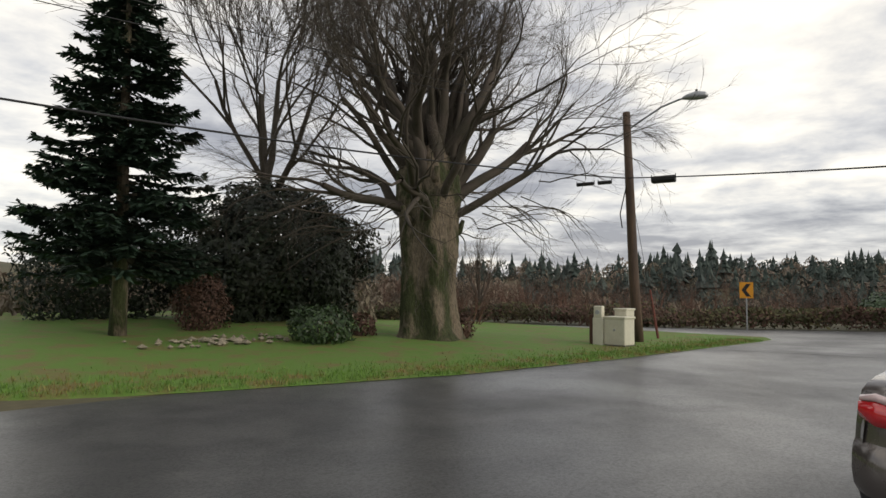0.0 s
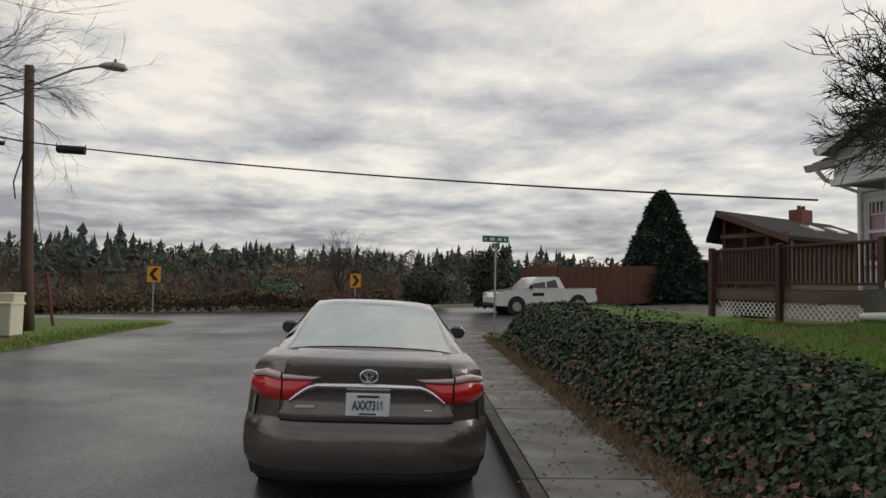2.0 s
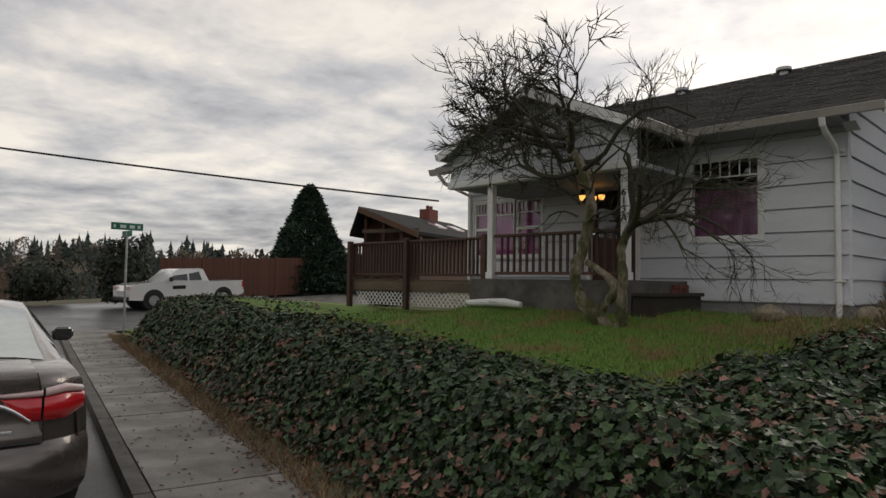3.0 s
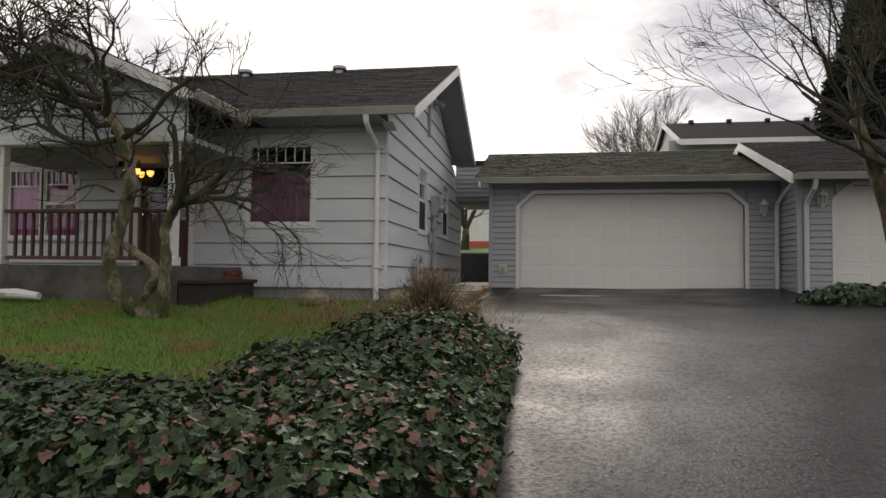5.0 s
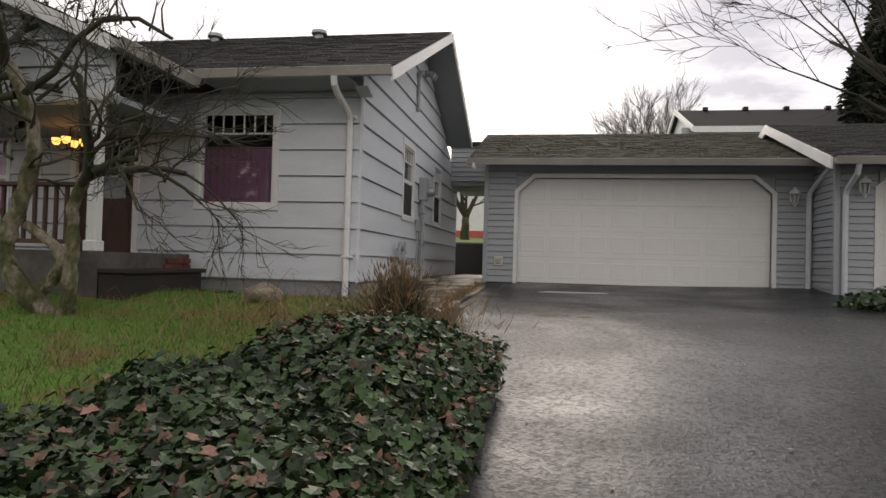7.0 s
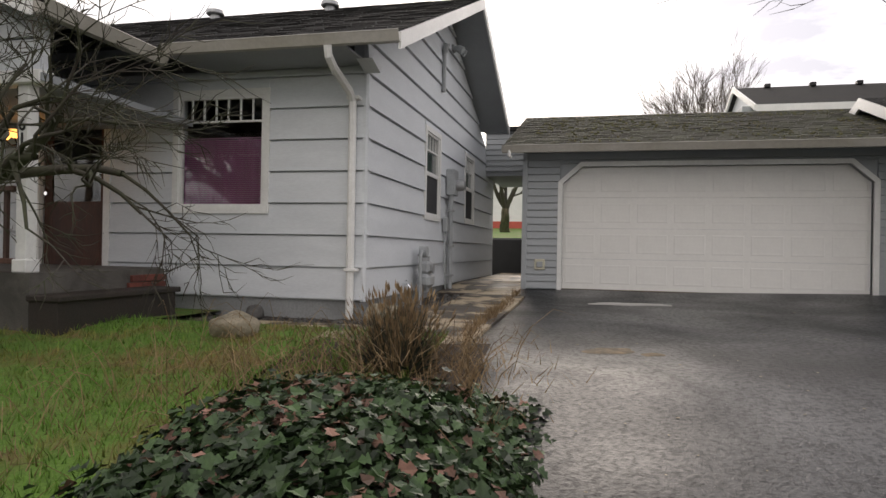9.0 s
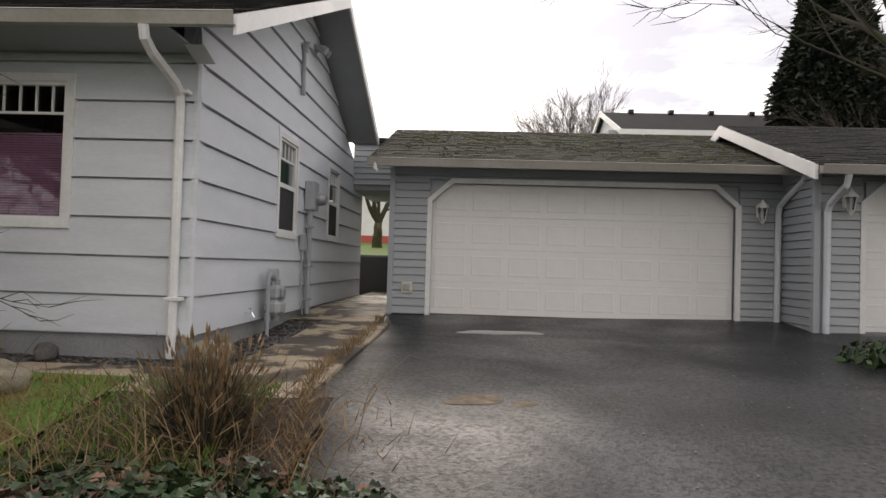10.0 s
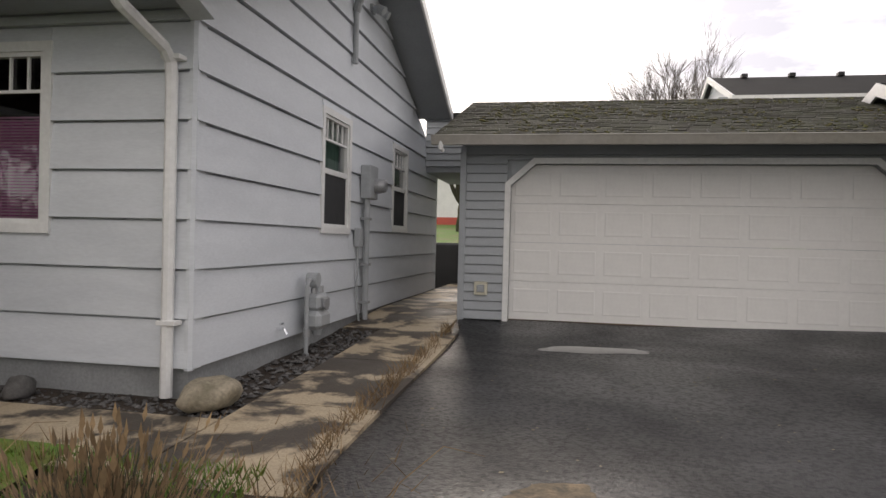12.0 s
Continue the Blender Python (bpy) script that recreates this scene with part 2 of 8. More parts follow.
DARKBUSH = material("dark_evergreen", (0.022, 0.034, 0.016), 0.7, vary=0.3, second=(0.016, 0.022, 0.012), scale=1, fine=20, bump=0, island=0.4)
BRAMBLE = material("bramble", (0.09, 0.075, 0.03), 0.85, vary=0.35, second=(0.055, 0.065, 0.022), scale=0.7, fine=10, bump=0, island=0.45)
ROCK = material("pale_rock", (0.36, 0.31, 0.23), 0.85, vary=0.35, second=(0.17, 0.15, 0.10), scale=5, fine=40, bump=0.6)
GREYROCK = material("grey_rock", (0.12, 0.115, 0.11), 0.8, vary=0.35, scale=8, fine=60, bump=0.4, island=0.4)
POLEWOOD = material("pole_wood", (0.125, 0.08, 0.05), 0.85, vary=0.4, second=(0.06, 0.04, 0.03), scale=3, fine=30, bump=0.4, stretch=(2, 2, 0.2))
CABLE = material("black_cable", (0.012, 0.012, 0.014), 0.6, vary=0.1, scale=5, fine=30, bump=0)
STEEL = material("galvanised_steel", (0.42, 0.43, 0.44), 0.45, metal=0.6, vary=0.15, scale=6, fine=40, bump=0.05)
METERGREY = material("meter_grey_paint", (0.40, 0.42, 0.43), 0.45, vary=0.12, scale=5, fine=40, bump=0.05)
BOXCREAM = material("cream_cabinet_paint", (0.66, 0.63, 0.50), 0.5, vary=0.1, scale=1.5, fine=20, bump=0.03)
CHROME = material("chrome", (0.85, 0.86, 0.88), 0.08, metal=1.0, vary=0.03, scale=5, fine=20, bump=0)
CARPAINT = material("grey_brown_car_paint", (0.125, 0.108, 0.1), 0.28, metal=0.55, vary=0.04, scale=4, fine=200, bump=0, coat=1.0)
CARDARK = material("dark_plastic", (0.016, 0.016, 0.017), 0.5, vary=0.1, scale=6, fine=60, bump=0.05)
TYRE = material("tyre_rubber", (0.018, 0.018, 0.018), 0.8, vary=0.2, scale=12, fine=80, bump=0.2)
# pale base colour carries the sky's reflection in the rear glass
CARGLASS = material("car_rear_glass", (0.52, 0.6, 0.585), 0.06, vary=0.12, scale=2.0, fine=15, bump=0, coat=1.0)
CARSIDEGLASS = material("car_side_glass", (0.02, 0.022, 0.024), 0.04, vary=0.1, scale=2.0, fine=15, bump=0, coat=1.0)
REDLENS = material("red_lens", (0.62, 0.012, 0.02), 0.12, vary=0.1, scale=20, fine=60, bump=0.05, coat=1.0)
CLEARLENS = material("clear_lens", (0.7, 0.52, 0.5), 0.12, vary=0.1, scale=20, fine=60, bump=0.05, coat=1.0)
PLATE = material("plate_white", (0.72, 0.74, 0.74), 0.4, vary=0.06, scale=8, fine=60, bump=0)
PLATEINK = material("plate_ink", (0.03, 0.05, 0.09), 0.5, vary=0.05, scale=8, fine=60, bump=0)
WHITEPAINT = material("white_vehicle_paint", (0.78, 0.78, 0.77), 0.25, vary=0.04, scale=2, fine=30, bump=0, coat=1.0)
SIGNYELLOW = material("sign_amber", (0.85, 0.36, 0.02), 0.45, vary=0.06, scale=3, fine=20, bump=0)
SIGNBLACK = material("sign_black", (0.012, 0.012, 0.012), 0.5, vary=0.05, scale=3, fine=20, bump=0)
SIGNGREEN = material("sign_green", (0.01, 0.16, 0.10), 0.4, vary=0.06, scale=3, fine=20, bump=0)
FENCEWOOD = material("red_brown_fence", (0.15, 0.058, 0.034), 0.75, vary=0.3, second=(0.10, 0.042, 0.028), scale=1.5, fine=20, bump=0.2, piece=0.12, stretch=(1, 1, 0.3))
BROWNHOUSE = material("brown_house_wood", (0.13, 0.07, 0.042), 0.75, vary=0.25, scale=2, fine=20, bump=0.2)
BRICKRED = material("worn_brick_red", (0.22, 0.06, 0.042), 0.85, vary=0.3, second=(0.12, 0.045, 0.035), scale=6, fine=40, bump=0.3, piece=0.2)
WATER = material("puddle_water", (0.02, 0.02, 0.02), 0.1, vary=0.1, scale=3, fine=20, bump=0.05, coat=1.0)
SILT = material("dried_silt", (0.30, 0.23, 0.15), 0.85, vary=0.4, second=(0.10, 0.085, 0.06), scale=9, fine=60, bump=0.3)
REDPAINT = material("coral_red_paint", (0.55, 0.11, 0.08), 0.7, vary=0.15, scale=2, fine=20, bump=0.05)
MOSS = material("moss", (0.075, 0.085, 0.018), 0.95, vary=0.4, second=(0.10, 0.08, 0.02), scale=8, fine=60, bump=0.5, island=0.4)
LAMPGLOW = lamp_glow("warm_bulb", (1.0, 0.45, 0.1), 1.0)
LENSGLASS = glass("lantern_glass", (0.9, 0.9, 0.86), 0.15)


# ---- builders ----
class Shape:
    """Collects corners and faces of one mesh."""

    def __init__(self):
        self.v, self.f = [], []

    def add(self, verts, faces):
        n = len(self.v)
        self.v.extend(verts)
        self.f.extend(tuple(i + n for i in f) for f in faces)
        return self

    def box(self, x0, y0, z0, x1, y1, z1, c=0.0):
        """A box, with its edges cut by c."""
        if c <= 0:
            return self.add([(x0, y0, z0), (x1, y0, z0), (x1, y1, z0), (x0, y1, z0), (x0, y0, z1), (x1, y0, z1), (x1, y1, z1), (x0, y1, z1)],
                            [(0, 3, 2, 1), (4, 5, 6, 7), (0, 1, 5, 4), (1, 2, 6, 5), (2, 3, 7, 6), (3, 0, 4, 7)])
        c = min(c, (x1 - x0) * 0.45, (y1 - y0) * 0.45, (z1 - z0) * 0.45)
        ring = lambda a, z: [(x0 + a, y0, z), (x1 - a, y0, z), (x1, y0 + a, z), (x1, y1 - a, z), (x1 - a, y1, z), (x0 + a, y1, z), (x0, y1 - a, z), (x0, y0 + a, z)]
        inner = lambda z: [(x0 + c, y0 + c, z), (x1 - c, y0 + c, z), (x1 - c, y1 - c, z), (x0 + c, y1 - c, z)]
        v = inner(z0) + ring(c, z0 + c) + ring(c, z1 - c) + inner(z1)
        f = [(3, 2, 1, 0), (20, 21, 22, 23)]
        for k in range(8):
            f.append((4 + k, 4 + (k + 1) % 8, 12 + (k + 1) % 8, 12 + k))
        for a, (p, q) in enumerate(((0, 1), (2, 3), (4, 5), (6, 7))):
            f.append((a, (a + 1) % 4, 4 + q, 4 + p))
            f.append((20 + a, 12 + p, 12 + q, 20 + (a + 1) % 4))
            b = (a + 1) % 4
            f.append((b, 4 + (q + 1) % 8, 4 + q))
            f.append((20 + b, 12 + q, 12 + (q + 1) % 8))
        return self.add(v, f)

    def tube(self, pts, radii, sides=8, caps=True):
        """A tube along points."""
        pts = [Vector(p) for p in pts]
        if not hasattr(radii, "__len__"):
            radii = [radii] * len(pts)
        v, f = [], []
        side = None
        for i, p in enumerate(pts):
            way = (pts[min(i + 1, len(pts) - 1)] - pts[max(i - 1, 0)])
            way = way.normalized() if way.length > 1e-9 else Vector((0, 0, 1))
            if side is None:
                side = way.orthogonal().normalized()
            side = (side - way * side.dot(way))
            side = side.normalized() if side.length > 1e-6 else way.orthogonal().normalized()
            up = way.cross(side)
            for k in range(sides):
                a = 2 * math.pi * k / sides
                v.append(p + (side * math.cos(a) + up * math.sin(a)) * radii[i])
        for i in range(len(pts) - 1):
            for k in range(sides):
                f.append((i * sides + k, i * sides + (k + 1) % sides, (i + 1) * sides + (k + 1) % sides, (i + 1) * sides + k))
        if caps:
            f.append(tuple(range(sides - 1, -1, -1)))
            f.append(tuple((len(pts) - 1) * sides + k for k in range(sides)))
        return self.add(v, f)

    def prism(self, outline, a, b):
        """An outline (2D list) pushed from plane to plane: a and b map a 2D point to a 3D point."""
        n = len(outline)
        v = [a(*p) for p in outline] + [b(*p) for p in outline]
        f = [tuple(range(n - 1, -1, -1)), tuple(range(n, 2 * n))]
        f += [(k, (k + 1) % n, n + (k + 1) % n, n + k) for k in range(n)]
        return self.add(v, f)

    def sheet(self, xs, ys, z):
        """A grid over xs and ys at the height z(x, y)."""
        n = len(ys)
        v = [(x, y, z(x, y)) for x in xs for y in ys]
        f = [(i * n + j, (i + 1) * n + j, (i + 1) * n + j + 1, i * n + j + 1) for i in range(len(xs) - 1) for j in range(n - 1)]
        return self.add(v, f)

    def mesh(self, name, mat, smooth=False):
        me = bpy.data.meshes.new(name)
        me.from_pydata([tuple(p) for p in self.v], [], self.f)
        me.materials.append(mat)
        bm = bmesh.new()
        bm.from_mesh(me)
        if len(bm.faces) < 60000:
            bmesh.ops.recalc_face_normals(bm, faces=bm.faces)
        if smooth:
            for face in bm.faces:
                face.smooth = True
        bm.to_mesh(me)
        bm.free()
        return me

    def ob(self, name, mat, parent=None, label="", smooth=False, m=None):
        o = new(name, self.mesh(name, mat, smooth))
        o.parent = parent
        if m is not None:
            o.matrix_basis = m
        if label:
            o["label"] = label
        return o


def thing(name, x=0.0, y=0.0, z=0.0, label="", category="", group="", kind="", rz=0.0):
    o = new(name)
    o.matrix_basis = pose(x, y, z, 0, 0, rz)
    o.empty_display_size = 0.1
    return tagged(o, label, category, group, kind)


def structure(ob, label, category=""):
    return tagged(ob, label, category, "", "structure")


def smoothstep(a, b, t):
    t = max(0.0, min(1.0, (t - a) / (b - a)))
    return t * t * (3 - 2 * t)


def lerp_table(table, t):
    for (a, p), (b, q) in zip(table, table[1:]):
        if t <= b:
            return p if t <= a else p + (q - p) * (t - a) / (b - a)
    return table[-1][1]


# ---- the lie of the land ----
ROAD_Z = 0.28
DIR = Vector((0.974, -0.228, 0))        # along the road
SIDE = Vector((0.228, 0.974, 0))        # across it, away from the house
DRIVE_Z = [(-14.3, 1.69), (-13.4, 1.62), (-12.2, 1.55), (-9.5, 1.49), (-8.0, 1.43), (-6.0, 1.16), (-4.5, 0.9), (-3.0, 0.62), (-1.5, 0.42), (-0.3, 0.33), (0.6, 0.3), (1.2, 0.27)]


def drive_height(y):
    return lerp_table(DRIVE_Z, y)


def paving(x, y):
    """The driveway's surface: it also tilts up a little towards the second garage."""
    return drive_height(y) + 0.022 * max(0.0, -1.0 - x) * smoothstep(-6.0, -12.0, y)


def along(x, y):
    return (x - 6.5) * DIR.x + (y + 0.85) * DIR.y


def across(x, y):
    return (x - 6.5) * SIDE.x + (y + 0.85) * SIDE.y


def at_road(u, w, z=0.0):
    p = Vector((6.5, -0.85, 0)) + DIR * u + SIDE * w
    return (p.x, p.y, z)


# ---- ground, road and paving ----
RISE = [(-60, 3.0), (-30, 1.5), (-20, 0.95), (-10, 0.55), (-2, 0.35), (6, ROAD_Z), (60, ROAD_Z)]


def cross_height(y):
    """The cross street climbs towards the house's side."""
    return lerp_table(RISE, y)


def street_height(x, y):
    return ROAD_Z + (cross_height(y) - ROAD_Z) * smoothstep(23, 32, x)


def yard(x, y):
    """The front garden, a terrace above the pavement."""
    z = 1.04 + (-3.9 - y) * 0.125 + 0.026 * max(0.0, x - 4.0) if y > -8.4 else 1.58
    z = min(z, 1.58)
    z -= 0.22 * smoothstep(8.0, 9.0, x) * smoothstep(-6.0, -7.5, y)
    return max(z, 0.8) + 0.03 * noise.noise((x * 0.6, y * 0.6, 1.5))


def land(x, y):
    u, w = along(x, y), across(x, y)
    z = 0.18
    far = w - 10.0
    if far > 0 and u < 24:
        z = 0.18 + 0.055 * min(far, 14) * smoothstep(22, 4, u)
    if w < -2.2:
        inner = smoothstep(-2.9, -4.6, w) * smoothstep(1.6, 2.4, x) * (1 - 0.7 * smoothstep(11.0, 14.0, u) * smoothstep(-6.0, -3.0, w))
        z = 0.18 + inner * 0.65
        if y < -13 and x <= 2.4:
            z = 1.35
        if y < -17:
            z = 1.35
    right = smoothstep(20, 27, x)
    z = z * (1 - right) + (street_height(x, y) - 0.08) * right
    d = math.hypot(x, y)
    z -= smoothstep(42, 120, x) * (6.0 + max(0.0, z))
    z += (smoothstep(120, 230, d) - smoothstep(270, 420, d)) * 13.0 * smoothstep(60, 160, x + y * 0.6)
    return z


def spaced(near, step, far, grow):
    out, s, v = [], step, near
    while v < far:
        out.append(v)
        if v > 40:
            s *= grow
        v += s
    return out


def make_ground():
    half = [0] + spaced(1.0, 1.0, 900, 1.14)
    axis = sorted({-v for v in half} | set(half))
    ob = Shape().sheet(axis, axis, land).ob("ground", FIELD, smooth=True)
    structure(ob, "rough grassy ground with brown winter patches", "ground")


make_ground()
FAR_EDGE = [(-40, 24.0), (-10, 15.0), (-4.4, 12.4), (-1.5, 11.5), (3.0, 10.4), (8.0, 10.0), (14, 9.95), (17.5, 9.9), (19.0, 10.0), (20.0, 10.6), (22, 14)]


def make_road():
    S = Shape()
    us = [-40 + 0.5 * k for k in range(120)]
    n = 2
    v = []
    for u in us:
        w = lerp_table(FAR_EDGE, u) + 0.07 * noise.noise((u * 1.3, 0, 7))
        v += [at_road(u, w, ROAD_Z), at_road(u, -0.02, ROAD_Z)]
    S.add(v, [(2 * k, 2 * k + 2, 2 * k + 3, 2 * k + 1) for k in range(len(us) - 1)])
    structure(S.ob("road", ASPHALT), "dark damp asphalt street", "road")
    # the cross street, climbing to one side
    S = Shape()
    v = []
    ys = [60 - 1.5 * k for k in range(80)]
    for y in ys:
        near = 21.5 + max(0.0, y - 9) * 0.15 + max(0.0, -4 - y) * 0.35
        far = 33.8 + 0.28 * max(-8.0, 6 - y) + 0.1 * noise.noise((y * 0.7, 2, 0))
        for k in range(9):
            x = near + (far - near) * k / 8
            v.append((x, y, street_height(x, y) + 0.006))
    S.add(v, [(9 * i + k, 9 * i + k + 1, 9 * i + k + 10, 9 * i + k + 9) for i in range(len(ys) - 1) for k in range(8)])
    structure(S.ob("cross_road", ASPHALT, smooth=True), "damp asphalt cross street climbing past the junction", "road")


make_road()
# far lawn across the road
S = Shape()
v, us = [], [-40 + 0.6 * k for k in range(101)]
for u in us:
    e = lerp_table(FAR_EDGE, u) + 0.07 * noise.noise((u * 1.3, 0, 7))
    for k in range(14):
        w = e - 0.03 + k * k * 0.13
        x, y, _ = at_road(u, w)
        v.append((x, y, max(land(x, y) + 0.05, ROAD_Z + 0.03 + 0.02 * noise.noise((x, y, 0))) if k else ROAD_Z + 0.01))
S.add(v, [(14 * i + k, 14 * i + 14 + k, 14 * i + 15 + k, 14 * i + k + 1) for i in range(len(us) - 1) for k in range(13)])
structure(S.ob("far_lawn", GRASS, smooth=True), "mown green lawn beyond the road, muddy at its edge", "lawn")


def blades(name, spots, low, high, mat, lean=0.5, wide=0.006, seed=1):
    """Grass blades at spots (x, y, z), one mesh."""
    rng = random.Random(seed)
    S = Shape()
    for x, y, z in spots:
        h, a = rng.uniform(low, high), rng.uniform(0, 6.283)
        c, s = math.cos(a), math.sin(a)
        b = rng.uniform(-lean, lean) * h
        d = rng.uniform(-lean, lean) * h
        S.add([(x - c * wide, y - s * wide, z - 0.01), (x + c * wide, y + s * wide, z - 0.01), (x + b, y + d, z + h)], [(0, 1, 2)])
    return S.ob(name, mat)


rng = random.Random(3)
spots = []
for k in range(9000):
    u = rng.uniform(-5, 18)
    w = lerp_table(FAR_EDGE, u) + abs(rng.gauss(0, 0.9)) + 0.0
    x, y, _ = at_road(u, w)
    spots.append((x, y, max(land(x, y) + 0.05, ROAD_Z + 0.03)))
tagged(blades("lawn_grass", spots, 0.04, 0.11, BLADE, 0.6, 0.012, 5), "short green grass along the road's edge", "grass", "", "stuff")

# driveway: a ramp that flattens towards the garages
ys = [1.0 - 0.25 * k for k in range(62)]
xs = [-12, -9, -6, -4, -3, -2, -1.2, -0.6, 0, 0.4, 0.8, 1.0]


def drive_edge(y):
    return lerp_table([(-14.3, 1.62), (-9.0, 1.5), (-7.6, 1.3), (-6.5, 0.95), (-4, 0.72), (0, 0.75), (2, 0.9)], y) + 0.04 * noise.noise((0, y * 2.1, 4))


S = Shape()
v = []
for y in ys:
    e = drive_edge(y)
    for x in xs:
        xx = min(x, e) if x < 0.9 else e
        v.append((xx, y, paving(xx, y) + 0.012 * noise.noise((xx, y * 0.7, 3))))
n = len(xs)
S.add(v, [(i * n + k, i * n + k + 1, (i + 1) * n + k + 1, (i + 1) * n + k) for i in range(len(ys) - 1) for k in range(n - 1)])
structure(S.ob("driveway", DRIVE, smooth=True), "wet dark asphalt driveway sloping up to the garages", "driveway")

# pavement slabs and kerb along the road
pavement = structure(thing("pavement"), "weathered concrete pavement slabs beside the kerb", "pavement")
SLAB = 1.5
w_in = -1.28
SM = Shape().prism([(0.008, 0), (SLAB - 0.008, 0), (SLAB - 0.008, w_in), (0.008, w_in)], lambda u, w: (u, w, -0.1), lambda u, w: (u, w, 0.02)).mesh("slab", PAVING)
turn = math.degrees(math.atan2(DIR.y, DIR.x))
for k in range(13):
    o = new("slab", SM)
    o.parent = pavement
    x, y, _ = at_road(-4.2 + k * SLAB, -0.14)
    o.matrix_basis = pose(x, y, ROAD_Z + 0.12 + 0.003 * (k % 3), 0, 0, turn)
kerb = structure(thing("kerb"), "low concrete kerb along the pavement", "kerb")
KM = Shape().prism([(0, -0.14), (0, 0.0), (0, -0.14 + 0.0)][:2] + [(2.98, 0.0), (2.98, -0.14)], lambda u, w: (u, w, -0.3), lambda u, w: (u, w * 0.9, 0.022)).mesh("kerb_stone", KERB)
for k in range(7):
    o = new("kerb_stone", KM)
    o.parent = kerb
    x, y, _ = at_road(-4.2 + k * 3.0, 0.0)
    o.matrix_basis = pose(x, y, ROAD_Z + 0.12, 0, 0, turn)

# grass verge at the street corner
S = Shape().sheet([17.0 + 0.6 * k for k in range(14)], [-4.6 - 0.6 * k for k in range(12)], lambda x, y: max(land(x, y), min(street_height(x, y), 1.0)) + 0.03 + 0.02 * noise.noise((x * 2, y * 2, 6)))
S.f = [f for f in S.f if all(across(S.v[i][0], S.v[i][1]) < -1.45 and S.v[i][0] < 21.6 + max(0.0, -4 - S.v[i][1]) * 0.35 + 0.3 for i in f)]
structure(S.ob("corner_verge", GRASS, smooth=True), "thin worn grass at the street corner", "verge")

# front lawn
S = Shape()
gx = [1.5 + 0.3 * k for k in range(60)]
gy = [-3.0 - 0.3 * k for k in range(18)] + [-8.37]
v, keep = [], []
S.sheet(gx, gy, yard)
S.f = [f for f in S.f if all(across(S.v[i][0], S.v[i][1]) < -2.95 for i in f) and not any(S.v[i][0] < 2.65 and S.v[i][1] < -6.5 for i in f)]
S.sheet([4.7 + 0.4 * k for k in range(47)], [-8.35, -9.0, -9.75], lambda x, y: yard(x, y) - 0.012)
structure(S.ob("front_lawn", GRASS, smooth=True), "mossy green front lawn with worn yellow patches", "lawn")
rng = random.Random(8)
spots = []
while len(spots) < 26000:
    x, y = 1.6 + 8 * rng.random() ** 1.3, rng.uniform(-8.3, -3.9)
    if across(x, y) < -3.2 and x > 1.5:
        spots.append((x, y, yard(x, y)))
tagged(blades("grass", spots, 0.025, 0.075, BLADE, 0.8, 0.006, 6), "short mossy green grass on the front lawn", "grass", "", "stuff")
spots = [(rng.gauss(1.9, 0.45), rng.gauss(-7.3, 0.5), 0) for k in range(2600)] + [(drive_edge(y) + rng.gauss(0.03, 0.04), y, 0) for y in [rng.uniform(-13.5, -5.5) for k in range(1500)]] + [(rng.uniform(1.6, 4.2), rng.gauss(-5.4, 0.9), 0) for k in range(1500)]
spots = [(x, y, yard(x, y) if x > 2.7 else max(drive_height(y) + 0.03, min(yard(x, y), drive_height(y) + 0.1))) for x, y, z in spots]
tagged(blades("dry_grass", spots, 0.03, 0.13, STRAW, 1.1, 0.004, 7), "tufts of dry straw-coloured grass at the driveway's edge", "grass", "", "stuff")
spots = []
for k in range(9000):
    u = rng.uniform(-3.5, 13)
    x, y, _ = at_road(u, -1.08 - abs(rng.gauss(0, 0.26)))
    spots.append((x, y, ROAD_Z + 0.14))
tagged(blades("verge_grass", spots, 0.05, 0.16, STRAW, 0.9, 0.005, 9), "dry brown grass between pavement and ivy", "grass", "", "stuff")

S = Shape()
for k in range(1500):
    u = rng.uniform(-3.5, 11.5)
    x, y, _ = at_road(u, -1.22 + abs(rng.gauss(0, 0.16)) if k % 4 else rng.uniform(-1.4, 0.1))
    a = rng.uniform(0, 6.283)
    c, d, q = math.cos(a) * 0.022, math.sin(a) * 0.022, rng.uniform(0.6, 1.4)
    h = ROAD_Z + 0.147
    S.add([(x - c * q, y - d * q, h), (x + d * 0.5, y - c * 0.5, h + 0.008), (x + c * q, y + d * q, h + 0.003), (x - d * 0.5, y + c * 0.5, h + 0.013)], [(0, 1, 2, 3)])
tagged(S.ob("leaf_litter", DRYLEAF), "brown fallen leaves scattered along the pavement", "leaf litter", "", "stuff")

# tall bent straws in the dead tuft by the driveway
S = Shape()
for k in range(300):
    x, y = rng.gauss(2.2, 0.75), rng.gauss(-6.7, 0.55)
    if x < 0.9:
        continue
    z = yard(x, y) if x > 2.7 else max(drive_height(y) + 0.03, min(yard(x, y), drive_height(y) + 0.1))
    a, h, b = rng.uniform(0, 6.283), rng.uniform(0.12, 0.42), rng.uniform(0.1, 0.45)
    c, d = math.cos(a), math.sin(a)
    S.tube([(x, y, z - 0.02), (x + c * b * 0.3, y + d * b * 0.3, z + h * 0.6), (x + c * b * 0.75, y + d * b * 0.75, z + h), (x + c * b * 1.2, y + d * b * 1.2, z + h * 0.85)], [0.003, 0.0026, 0.002, 0.001], 3, caps=False)
tagged(S.ob("straw", STRAW), "tall pale straws bent over the garden's edge", "dry grass", "", "stuff")

# stained concrete path along the house
path = structure(thing("concrete_path"), "stained concrete path beside the house wall", "path")


